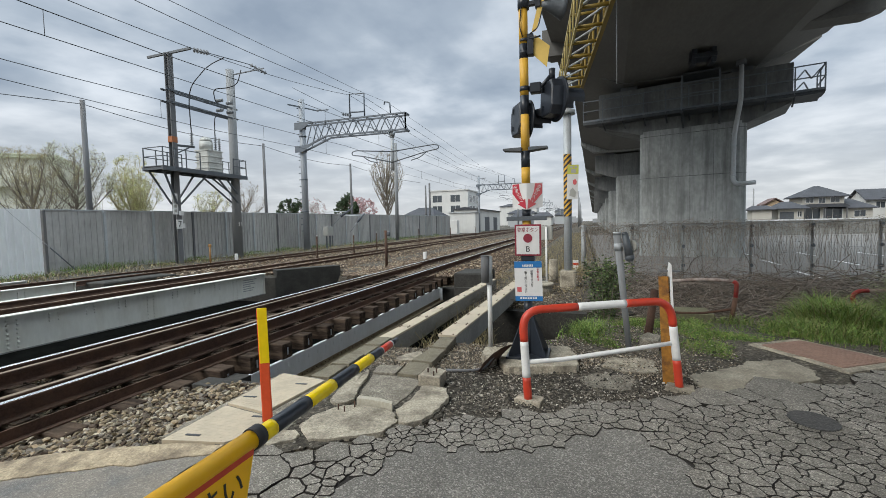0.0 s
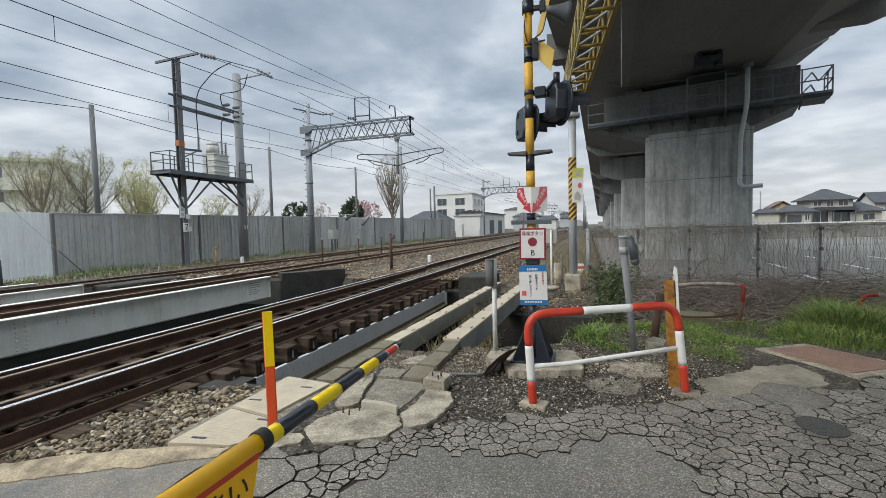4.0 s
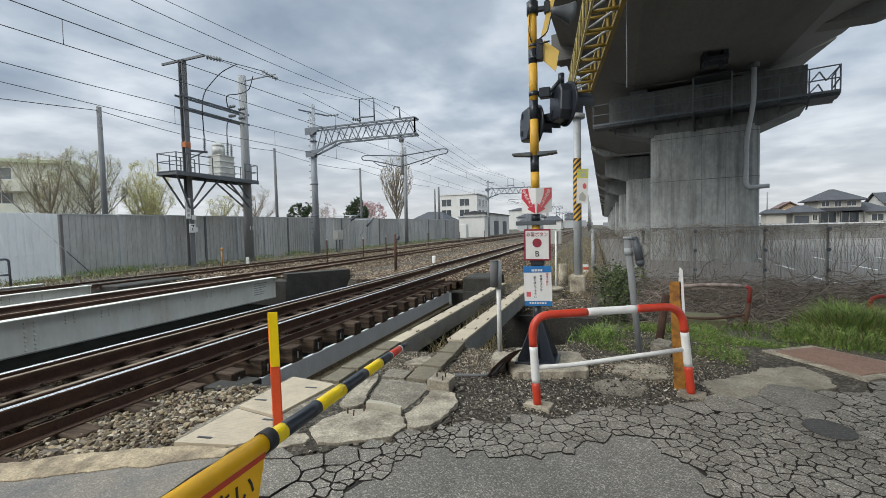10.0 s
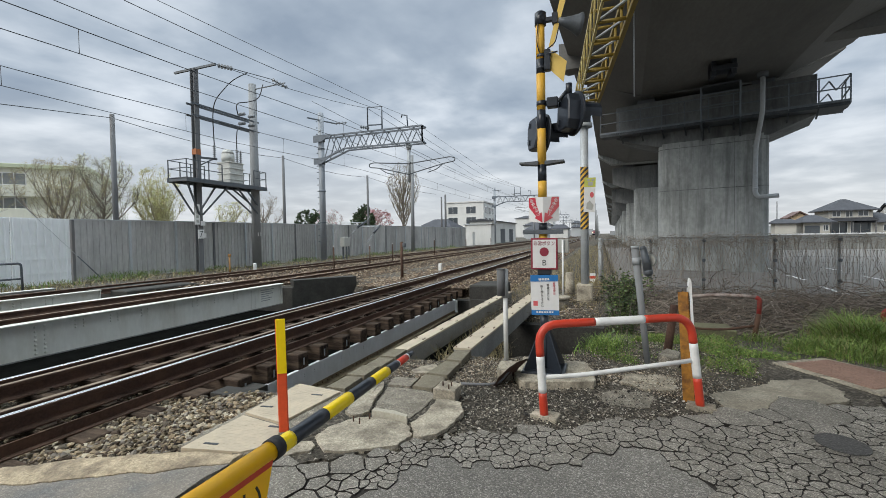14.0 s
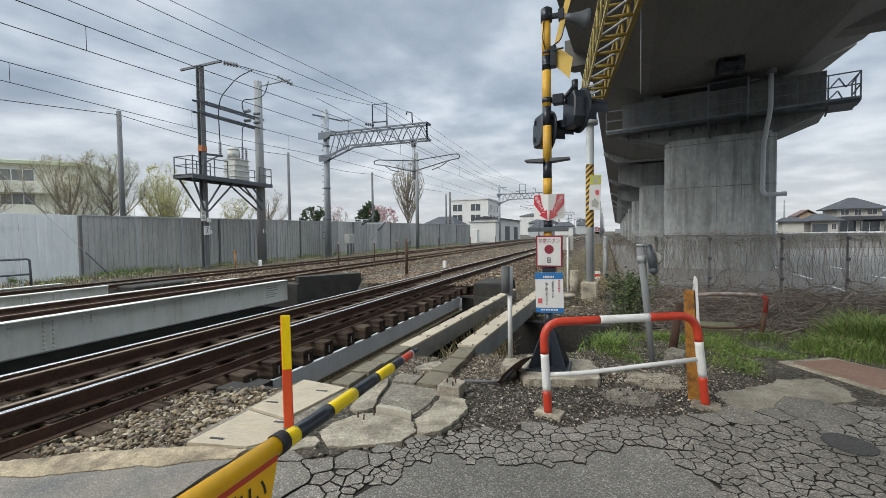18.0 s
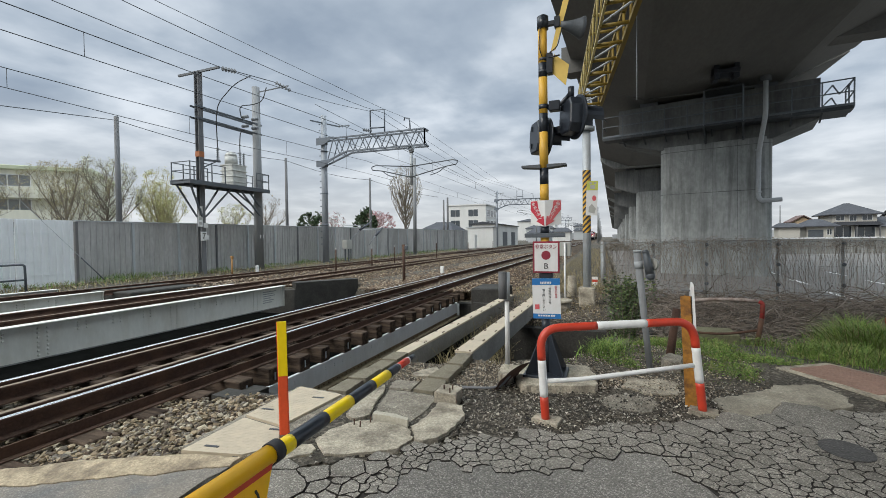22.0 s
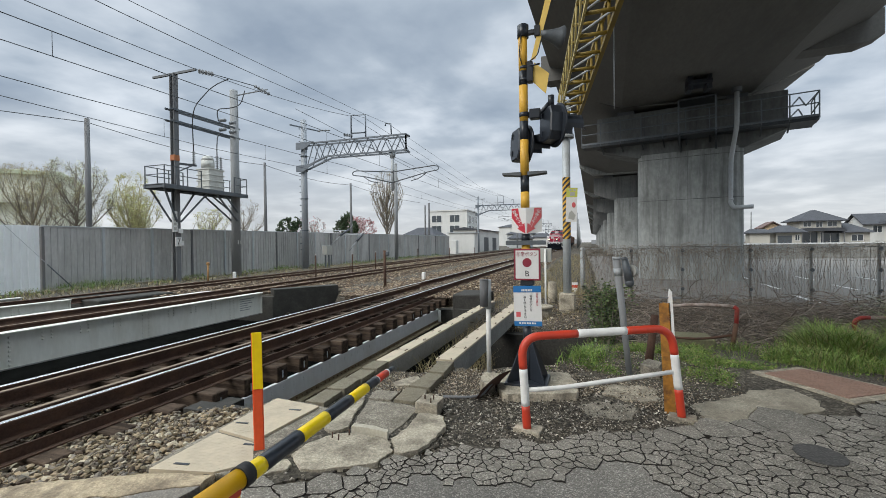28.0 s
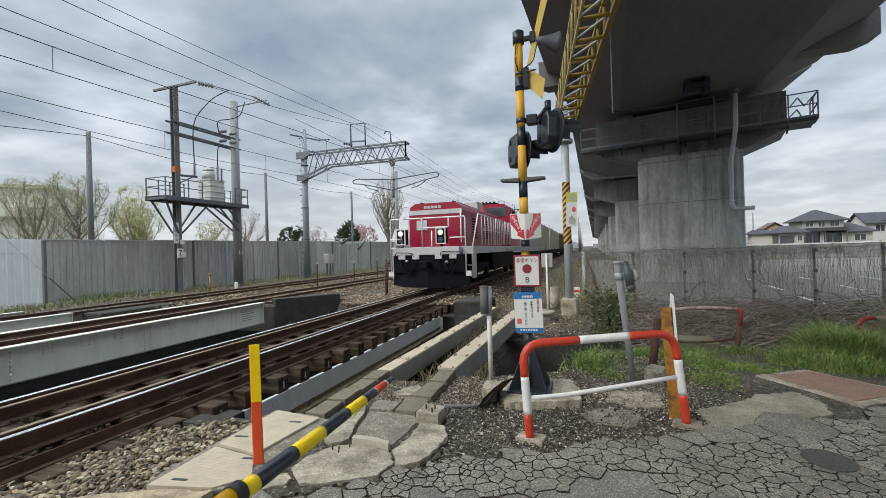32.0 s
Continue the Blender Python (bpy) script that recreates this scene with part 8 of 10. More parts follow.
# ---- right bank: fence, pier platform, parking place, houses ----
def pier_platform():
    p, c, e, f = pier_near
    s = thing("inspection_walkway", c - f * 1.6 + Vector((0, 0, 6.2)), "grey steel inspection walkway with railings round the pier head", "walkway")
    Z = 6.2
    def q(a, b, z):
        return c + e * a + f * b + Vector((0, 0, z))
    a0, a1 = -4.35, 4.84
    bm = B()
    m = Matrix.Translation(c) @ Matrix.Rotation(-radians(14.5), 4, "Z")
    box(bm, a0, a1, -1.95, -1.25, Z - 0.16, Z, 0.01, m)
    box(bm, a1 - 0.8, a1, -1.25, -0.2, Z - 0.1, Z, 0.01, m)
    part("deck", bm, WALK_STEEL, s)
    bm = B()
    box(bm, a0, a1, -1.975, -1.955, Z - 0.03, Z + 0.06, 0.003, m)
    part("toe_board", bm, WALK_RAIL, s)
    n = 10
    for k in range(n + 1):
        a = a0 + (a1 - a0) * k / n
        bm = B()
        bar(bm, q(a, -1.93, Z - 0.1), q(a, -1.93, Z + 1.0), 0.04)
        part("rail_post", bm, WALK_RAIL, s)
        if k in (0, n):
            continue
        bm = B()
        bar(bm, q(a, -1.9, Z - 0.12), q(a, -1.2, Z - 0.4), 0.06)
        part("bracket", bm, WALK_STEEL, s)
    for z in (0.5, 0.98):
        for (p0, p1) in (((a0, -1.93), (a1, -1.93)), ((a1, -1.93), (a1, -0.2)), ((a0, -1.93), (a0, -1.2))):
            bm = B()
            bar(bm, q(*p0, Z + z), q(*p1, Z + z), 0.04)
            part("hand_rail", bm, WALK_RAIL, s)
    for b in (-0.9, -0.2):
        for a in (a1,):
            bm = B()
            bar(bm, q(a, b, Z - 0.1), q(a, b, Z + 1.0), 0.04)
            part("rail_post", bm, WALK_RAIL, s)
    # braces of the end frame
    for (x0, z0, x1, z1) in ((a1 - 0.95, 0.4, a1 - 0.62, 0.82), (a1 - 0.62, 0.82, a1 - 0.42, 0.45), (a1 - 0.42, 0.45, a1, 0.97), (a1 - 0.95, 0.02, a1 - 0.65, 0.35), (a1 - 0.65, 0.35, a1 - 0.5, 0.02)):
        bm = B()
        bar(bm, q(x0, -1.93, Z + z0), q(x1, -1.93, Z + z1), 0.04)
        part("brace", bm, WALK_RAIL, s)
    # access cage at the middle and bearing box over it
    for z in (-0.2, 1.3):
        bm = B()
        box(bm, 0.0, 1.4, -2.45, -1.25, Z + z, Z + z + 0.08, 0.01, m)
        part("cage_deck", bm, WALK_STEEL, s)
    for a in (0.0, 1.4):
        bm = B()
        bar(bm, q(a, -2.42, Z - 0.16), q(a, -2.42, Z + 1.32), 0.06)
        part("cage_post", bm, WALK_RAIL, s)
        bm = B()
        prism(bm, [(-2.42, -0.2), (-1.25, -0.2), (-1.25, -0.75), (-1.5, -0.7), (-2.42, -0.34)], q(a - 0.04, 0, Z), q(a + 0.04, 0, Z), f, (0, 0, 1))
        part("cage_bracket", bm, WALK_STEEL, s)
    for z in (0.5, 0.98):
        bm = B()
        bar(bm, q(0.0, -2.42, Z + z), q(1.4, -2.42, Z + z), 0.04)
        part("hand_rail", bm, WALK_RAIL, s)
    bm = B()
    box(bm, 8.25, 9.1, 19.2, 19.9, 7.45, 7.62, 0.02)
    for x in (8.34, 9.0):
        box(bm, x - 0.09, x + 0.09, 19.25, 19.85, 7.25, 7.9, 0.02)
    part("bearing_stop", bm, BLACK, s, "dark steel bearing stop under the deck")
    d = thing("drain_pipe", q(2.2, -1.5, 2.7), "grey drain pipe down the face of the pier", "drain pipe")
    bm = B()
    tube(bm, curved([q(2.15, -2.08, 8.0), q(2.15, -2.08, 6.2), q(1.95, -1.45, 4.9), q(1.93, -1.42, 2.95), q(2.05, -1.42, 2.75), q(2.75, -1.42, 2.78)], 0.25, 6), 0.092, 14)
    part("pipe", bm, GALV, d)
    for z in (4.9, 3.1):
        bm = B()
        rod(bm, q(1.94, -1.43, z), q(1.94, -1.43, z + 0.06), 0.108, seg=14)
        part("pipe_clamp", bm, GALV, d)
    bm = B()
    rod(bm, q(2.15, -2.08, 7.6), q(2.15, -2.08, 8.0), 0.19, seg=14)
    part("pipe_collar", bm, DARK_STEEL, d)
    d = thing("drain_pipe", (5.19, 13.97, 7.85), "thin pale drain pipe hanging under the deck", "drain pipe")
    bm = B()
    tube(bm, [(5.19, 13.97, 8.25), (5.19, 13.97, 5.3)], 0.017, 8)
    part("pipe", bm, GALV, d)


pier_platform()

FENCE = surf("fence_wire", (0.30, 0.31, 0.30), 0.6, 0.4, var=0.15, bump=0.0)
FENCE_POST = surf("fence_post", (0.33, 0.35, 0.355), 0.6, 0.3, var=0.15, scale=4, bump=0.05, stain=(0.16, 0.13, 0.1), amount=0.4, stain_scale=5)
STEM = surf("dead_stem", (0.185, 0.155, 0.128), 0.95, var=0.3, scale=4, bump=0.0, pick="island", pick_var=0.5)
OLD_RED = surf("faded_red_paint", (0.30, 0.035, 0.03), 0.7, var=0.3, scale=9, bump=0.1, stain=(0.16, 0.075, 0.05), amount=0.7, stain_scale=14)
PARK = surf("parking_asphalt", (0.18, 0.168, 0.155), 0.9, var=0.15, scale=0.5, fine=30, bump=0.2, stain=(0.17, 0.165, 0.155), amount=0.5, stain_scale=0.8)


def fence_line(f):
    """A point on the mesh fence's foot, f metres along."""
    return Vector((4.25 + f * 0.9965, 13.85 + f * 0.082, 0))


def mesh_fence():
    s = thing("mesh_fence", fence_line(0) + Vector((0, 0, -0.5)), "grey wire mesh fence overgrown with dead vines", "fence")
    posts = [0.0, 1.38, 2.75, 4.48, 5.95, 7.5, 9.1, 10.7, 12.3]
    for f in posts:
        p = fence_line(f)
        bm = B()
        rod(bm, p + Vector((0, 0, -0.6)), p + Vector((0, 0, 1.16)), 0.036 if f else 0.072, seg=14)
        part("post", bm, FENCE_POST, s)
        if f:
            for z in (-0.05, 0.5, 1.05):
                bm = B()
                rod(bm, p + Vector((0, -0.05, z)), p + Vector((0, -0.08, z)), 0.05, seg=8)
                part("clip", bm, DARK_STEEL, s)
    bm = B()
    L = posts[-1]
    n = int(L / 0.075)
    for k in range(n + 1):
        p = fence_line(L * k / n) + Vector((0, -0.05, 0))
        bar(bm, p + Vector((0, 0, -0.5)), p + Vector((0, 0, 1.12)), 0.005)
    for z in [-0.45 + 0.15 * i for i in range(11)]:
        bar(bm, fence_line(0) + Vector((0, -0.055, z)), fence_line(L) + Vector((0, -0.055, z)), 0.005)
    part("mesh", bm, FENCE, s)["kind"] = "stuff"
    bm = B()
    for z in (1.12, -0.48):
        bar(bm, fence_line(0) + Vector((0, -0.03, z)), fence_line(L) + Vector((0, -0.03, z)), 0.03)
    part("edge_bar", bm, FENCE_POST, s)
    # dead vines climbing it
    rnd = random.Random(9)
    bm = B()
    for k in range(950):
        f = rnd.uniform(0, L)
        hangs = k % 3 > 0
        p = fence_line(f) + Vector((0, -0.07, rnd.uniform(0.8, 1.18) if hangs else rnd.choice([-0.5, 0.2, 0.6])))
        d = Vector((rnd.uniform(-0.2, 0.2), rnd.uniform(-0.06, 0.04), -1 if hangs else rnd.uniform(0.5, 1)))
        pts = [p]
        for i in range(rnd.randint(4, 11)):
            d += Vector((rnd.uniform(-0.22, 0.22), rnd.uniform(-0.08, 0.06), rnd.uniform(-0.15, 0.1) if hangs else rnd.uniform(-0.1, 0.25)))
            d.normalize()
            q = pts[-1] + d * 0.13
            q.z = min(1.22, max(-0.5, q.z))
            q.y = min(q.y, fence_line(f).y - 0.03)
            pts.append(q)
        tube(bm, pts, rnd.uniform(0.0018, 0.0042), 3, False)
    for k in range(900):
        f = rnd.uniform(0, L)
        p = fence_line(f) + Vector((0, -0.06, rnd.uniform(0.95, 1.2)))
        pts = [p]
        for i in range(6):
            pts.append(pts[-1] + Vector((rnd.uniform(-0.12, 0.14), rnd.uniform(-0.06, 0.06), rnd.uniform(-0.09, 0.06))))
        tube(bm, pts, rnd.uniform(0.0018, 0.0042), 3, False)
    v = solid("fence_vines", bm, surf("grey_vine", (0.22, 0.185, 0.15), 0.95, var=0.3, scale=4, bump=0.0, pick="island", pick_var=0.45), "tangled dead brown vines on the wire fence", "vines", kind="stuff")


mesh_fence()


def brush():
    """Dead stems heaped over the drain's far bank."""
    rnd = random.Random(12)
    bm = B()
    for k in range(4200):
        x = rnd.uniform(4.4, 14.5)
        y = rnd.uniform(8.2, 13.6)
        heap = 0.5 + 0.5 * noise.noise((x * 0.9, y * 0.7, 4))
        z = -0.85 + 0.34 * (y - 8.6) / 5 + rnd.uniform(0, 0.2 + 0.34 * heap)
        p = Vector((x, y, z))
        a = rnd.uniform(0, 2 * math.pi)
        d = Vector((math.cos(a), math.sin(a) * 0.6, rnd.uniform(0.0, 0.6)))
        pts = [p]
        for i in range(rnd.randint(4, 7)):
            d += Vector((rnd.uniform(-0.35, 0.35), rnd.uniform(-0.3, 0.3), rnd.uniform(-0.45, 0.1)))
            d.normalize()
            pts.append(pts[-1] + d * 0.19)
        tube(bm, pts, rnd.uniform(0.003, 0.0095), 3, False)
    for k in range(420):
        x = rnd.uniform(2.3, 4.3)
        y = rnd.uniform(7.7, 13.2)
        p = Vector((x, y, -0.25 + rnd.uniform(0, 0.12)))
        a = rnd.uniform(0, 2 * math.pi)
        d = Vector((math.cos(a), math.sin(a), rnd.uniform(0.0, 0.4)))
        pts = [p]
        for i in range(4):
            d += Vector((rnd.uniform(-0.3, 0.3), rnd.uniform(-0.3, 0.3), rnd.uniform(-0.3, 0.1)))
            d.normalize()
            pts.append(pts[-1] + d * 0.11)
        tube(bm, pts, rnd.uniform(0.003, 0.007), 3, False)
    solid("dead_brush", bm, STEM, "heap of dead brown stems over the far bank of the drain", "brush", kind="stuff")


brush()


def bank_things():
    s = thing("old_guard_rail", (5.5, 7.2, -0.2), "rusty bent red and white tube rail beyond the grass", "guard rail")
    bm = B()
    tube(bm, curved([(5.45, 7.25, 0.35), (5.9, 7.2, 0.40), (6.3, 7.15, 0.385)], 0.2), 0.026, 10)
    PEEL = surf("peeling_paint", (0.36, 0.30, 0.27), 0.8, 0.1, var=0.3, scale=9, bump=0.1, stain=(0.13, 0.075, 0.055), amount=0.9, stain_scale=11)
    part("tube", bm, PEEL, s)
    bm = B()
    tube(bm, curved([(6.28, 7.15, 0.385), (6.33, 7.15, 0.36), (6.32, 7.15, 0.14)], 0.05), 0.029, 10)
    part("red_bend", bm, OLD_RED, s, "red bent end")
    bm = B()
    rod(bm, (6.32, 7.15, 0.15), (6.25, 7.15, -0.3), 0.032, seg=10)
    part("leg", bm, RUST, s)
    bm = B()
    tube(bm, curved([(6.28, 7.15, -0.02), (5.9, 7.15, -0.1), (5.55, 7.2, -0.11), (5.4, 7.2, -0.05)], 0.2), 0.018, 8)
    part("lower_tube", bm, RUST, s)
    s = thing("old_guard_rail", (7.9, 7.6, -0.3), "rusty tube rail end with peeling paint at the grass edge", "guard rail")
    bm = B()
    tube(bm, curved([(9.4, 7.65, 0.26), (8.05, 7.605, 0.224)], 0.08), 0.026, 10)
    part("tube", bm, PEEL, s)
    bm = B()
    tube(bm, curved([(8.06, 7.605, 0.225), (7.95, 7.6, 0.22), (7.88, 7.6, 0.16), (7.89, 7.6, 0.04)], 0.08), 0.028, 10)
    part("red_bend", bm, OLD_RED, s, "faded red bent end")
    bm = B()
    rod(bm, (7.89, 7.6, 0.05), (7.93, 7.6, -0.5), 0.026, seg=10)
    part("leg", bm, RUST, s)
    s = thing("sluice_slab", (6.0, 8.2, -0.3), "mossy green concrete slab over the drain", "slab")
    bm = B()
    box(bm, 5.6, 6.25, 7.85, 8.4, -0.9, -0.24, 0.02)
    part("slab", bm, surf("mossy_concrete", (0.15, 0.145, 0.085), 0.95, var=0.3, scale=6, bump=0.3), s)


bank_things()


def parking():
    ob = new("parking_ground", grid_mesh("parking_ground", [4.4, 12, 25, 60, 120], [14.4, 20, 30, 58], lambda x, y: -0.485, PARK))
    tagged(ob, "grey asphalt parking place under the viaduct", "parking place", kind="structure")
    bm = B()
    for k in range(5):
        for j, y in enumerate((15.9, 20.0, 24.4)):
            x = 10.7 + 2.4 * k + 0.5 * j
            m = Matrix.Translation((x, y, 0)) @ Matrix.Rotation(radians(-4), 4, "Z")
            box(bm, -0.06, 0.06, -1.0, 1.0, -0.484, -0.477, 0, m)
    solid("parking_lines", bm, SIGN_WHITE, "worn white painted parking lines", "road marking", kind="structure")
    bm = B()
    bar(bm, (16, 47, 0.2), (60, 60, 0.2), 0.25, 1.4)
    w = solid("boundary_wall", bm, CONCRETE, "low grey concrete wall round the parking place", "wall", kind="structure")
    bm = B()
    bar(bm, (16, 47, 0.95), (60, 60, 0.95), 0.4, 0.12)
    part("coping", bm, SIGN_WHITE, w, "pale coping along the wall")


parking()

ROOF = surf("dark_roof_tiles", (0.066, 0.069, 0.078), 0.8, var=0.3, scale=0.8, fine=7, bump=0.4, dist=0.05, spec=0.2)
ROOF_RED = surf("reddish_roof", (0.125, 0.078, 0.068), 0.7, var=0.2, scale=0.5, fine=6, bump=0.1)
WALL_CREAM = surf("cream_house_wall", (0.48, 0.46, 0.41), 0.8, var=0.06, scale=0.4, fine=4, bump=0.05)
WALL_WHITE2 = surf("white_building_wall", (0.60, 0.60, 0.58), 0.8, var=0.06, scale=0.3, fine=4, bump=0.05, stain=(0.45, 0.45, 0.43), amount=0.4, stain_scale=0.4, stretch=(1, 1, 0.3))
WALL_TAN = surf("tan_house_wall", (0.42, 0.31, 0.20), 0.8, var=0.08, scale=0.4, fine=4, bump=0.05)
WALL_GREY = surf("grey_shed_wall", (0.40, 0.42, 0.43), 0.7, 0.1, var=0.08, scale=0.4, fine=4, bump=0.05)
PANE = surf("window_pane", (0.05, 0.06, 0.07), 0.12, var=0.1, bump=0.0, spec=0.8)


def hip_roof(bm, x0, x1, y0, y1, z0, z1, over=0.7, ridge=0.4):
    x0, x1, y0, y1 = x0 - over, x1 + over, y0 - over, y1 + over
    cy = (y0 + y1) / 2
    k = (x1 - x0) * (1 - ridge) / 2
    vs = [(x0, y0, z0), (x1, y0, z0), (x1, y1, z0), (x0, y1, z0), (x0 + k, cy, z1), (x1 - k, cy, z1), (x0, y0, z0 - 0.15), (x1, y0, z0 - 0.15), (x1, y1, z0 - 0.15), (x0, y1, z0 - 0.15)]
    verts_faces(bm, vs, [(0, 1, 5, 4), (1, 2, 5), (2, 3, 4, 5), (3, 0, 4), (6, 7, 1, 0), (7, 8, 2, 1), (8, 9, 3, 2), (9, 6, 0, 3), (9, 8, 7, 6)])


def windows_on(parent, wins, y, depth=0.12):
    """Windows in a wall that faces -y: rows of (x0, x1, z0, z1)."""
    for x0, x1, z0, z1 in wins:
        bm = B()
        for a, b, c, d in ((x0 - 0.06, x1 + 0.06, z1, z1 + 0.06), (x0 - 0.06, x1 + 0.06, z0 - 0.06, z0), (x0 - 0.06, x0, z0, z1), (x1, x1 + 0.06, z0, z1), ((x0 + x1) / 2 - 0.03, (x0 + x1) / 2 + 0.03, z0, z1)):
            box(bm, a, b, y - 0.06, y + 0.02, c, d)
        w = part("window", bm, SIGN_WHITE, parent)
        bm = B()
        box(bm, x0, x1, y - 0.03, y - 0.01, z0, z1)
        part("pane", bm, PANE, w)


def gable_roof(bm, a0, a1, b0, b1, z0, z1, along, thick=0.18):
    """Two slopes with a ridge along x or y; a is the span, b the run of the ridge."""
    c = (a0 + a1) / 2
    o = [(a0, z0), (c, z1), (a1, z0), (a1, z0 - thick), (c, z1 - thick), (a0, z0 - thick)]
    if along == "y":
        prism(bm, o, (0, b0, 0), (0, b1, 0), (1, 0, 0), (0, 0, 1))
    else:
        prism(bm, o, (b0, 0, 0), (b1, 0, 0), (0, 1, 0), (0, 0, 1))


def houses():
    s = thing("house", (45, 97, -0.5), "two-storey house with cream walls and a dark hipped roof", "house", "houses")
    bm = B()
    box(bm, 42.0, 48.1, 95, 100.4, -0.6, 4.7)
    box(bm, 48.11, 52.3, 95.3, 99.8, -0.6, 2.55)
    part("wall", bm, WALL_CREAM, s)
    bm = B()
    hip_roof(bm, 42.0, 48.1, 95, 100.4, 4.72, 6.75, 0.75, 0.1)
    part("roof", bm, ROOF, s)
    bm = B()
    hip_roof(bm, 46.0, 52.3, 95.3, 99.8, 2.57, 4.25, 0.6, 0.25)
    part("wing_roof", bm, ROOF, s)
    bm = B()
    prism(bm, [(41.6, 2.75), (48.3, 2.75), (48.3, 2.9), (47.6, 3.35), (42.2, 3.35), (41.6, 2.9)], (0, 93.6, 0), (0, 95.4, 0), (1, 0, 0), (0, 0, 1))
    part("porch_roof", bm, ROOF, s)
    for x in (41.9, 44.9, 48.0):
        bm = B()
        box(bm, x - 0.08, x + 0.08, 93.8, 93.96, -0.6, 2.75)
        part("porch_post", bm, DARK_POLE, s)
    windows_on(s, [(42.5, 43.6, 3.65, 4.5), (44.4, 45.3, 3.55, 4.5), (46.1, 47.4, 3.65, 4.5), (42.4, 44.6, 0.2, 2.6), (45.1, 47.8, 0.2, 2.6)], 95)
    windows_on(s, [(49.7, 51.3, 1.0, 2.05)], 95.3)
    s = thing("house", (39, 92, -0.5), "low house with a dark hipped roof and an open garage", "house", "houses")
    bm = B()
    box(bm, 36.9, 40.6, 91, 95, -0.6, 2.55)
    part("wall", bm, WALL_CREAM, s)
    bm = B()
    hip_roof(bm, 36.9, 40.6, 91, 95, 2.68, 3.9, 0.7, 0.3)
    part("roof", bm, ROOF, s)
    windows_on(s, [(39.7, 40.3, 1.2, 2.1)], 91)
    # flat dark panel on the wall, coloured as the shaded inside of the garage
    bm = B()
    box(bm, 37.1, 39.2, 90.97, 91.0, -0.5, 2.05)
    part("garage_opening", bm, DARK_STEEL, s, "dark panel for the shaded garage opening")
    s = thing("house", (40, 102, -0.5), "small tan house with a reddish gabled roof", "house", "houses")
    bm = B()
    prism(bm, [(38.6, -0.6), (41.2, -0.6), (41.2, 3.85), (39.9, 4.6), (38.6, 3.85)], (0, 101, 0), (0, 104, 0), (1, 0, 0), (0, 0, 1))
    part("wall", bm, WALL_TAN, s)
    bm = B()
    gable_roof(bm, 37.9, 41.9, 100.6, 104.3, 3.75, 4.95, "y")
    part("roof", bm, ROOF_RED, s)
    windows_on(s, [(39.0, 39.8, 2.4, 3.3), (40.2, 40.9, 2.4, 3.3)], 101)
    s = thing("house", (60, 112, -0.5), "white house with a plain dark gabled roof", "house", "houses")
    bm = B()
    prism(bm, [(109.6, -0.6), (115.4, -0.6), (115.4, 4.4), (112.5, 6.2), (109.6, 4.4)], (58.4, 0, 0), (64.2, 0, 0), (0, 1, 0), (0, 0, 1))
    part("wall", bm, WALL_WHITE2, s)
    bm = B()
    gable_roof(bm, 108.9, 116.1, 57.9, 64.8, 4.3, 6.55, "x")
    part("roof", bm, ROOF, s)
    windows_on(s, [(60.0, 61.4, 2.6, 3.8)], 109.6)
    s = thing("house", (61, 100, -0.5), "cream house with a dark hipped roof", "house", "houses")
    bm = B()
    box(bm, 58.6, 66, 98, 103, -0.6, 4.4)
    part("wall", bm, WALL_CREAM, s)
    bm = B()
    hip_roof(bm, 58.6, 66, 98, 103, 4.5, 6.2, 0.7, 0.4)
    part("roof", bm, ROOF, s)
    windows_on(s, [(59.4, 60.8, 2.6, 3.8), (62.5, 64, 2.6, 3.8)], 98)
    s = thing("shed", (33.8, 90, -0.5), "low pale shed with a dark roof", "shed")
    bm = B()
    box(bm, 32.6, 35.6, 90, 92.2, -0.6, 2.5)
    part("wall", bm, WALL_CREAM, s)
    bm = B()
    hip_roof(bm, 32.6, 35.6, 90, 92.2, 2.6, 3.3, 0.45, 0.6)
    part("roof", bm, ROOF, s)
    tapered_pole("utility_pole", 34.4, 95, -0.5, 6.6, 0.14, 0.1, POLE_CONC, "thin grey utility pole beside the houses")


houses()

# ---- behind the noise wall: school, white building, sheds, trees ----
# school panes: the sky's reflection is put into a lighter base colour
SKY_PALE_PANE = surf("sky_pale_pane", (0.17, 0.18, 0.18), 0.15, var=0.5, scale=0.6, bump=0.0, spec=0.6)
WALL_SCHOOL = surf("pale_green_wall", (0.70, 0.69, 0.58), 0.8, var=0.06, scale=0.3, fine=4, bump=0.03, stain=(0.40, 0.40, 0.33), amount=0.4, stain_scale=0.4, stretch=(1, 1, 0.3))


def windows_x(parent, wins, x, glass=None):
    """Windows in a wall that faces +x: rows of (y0, y1, z0, z1)."""
    for y0, y1, z0, z1 in wins:
        bm = B()
        n = max(1, int(round((y1 - y0) / 1.1)))
        for a, b, c, d in [(y0 - 0.06, y1 + 0.06, z1, z1 + 0.08), (y0 - 0.06, y1 + 0.06, z0 - 0.08, z0)] + [(y0 + (y1 - y0) * k / n - 0.04, y0 + (y1 - y0) * k / n + 0.04, z0, z1) for k in range(n + 1)]:
            box(bm, x - 0.02, x + 0.06, a, b, c, d)
        w = part("window", bm, SIGN_WHITE, parent)
        bm = B()
        box(bm, x + 0.01, x + 0.03, y0, y1, z0, z1)
        part("pane", bm, glass or PANE, w)


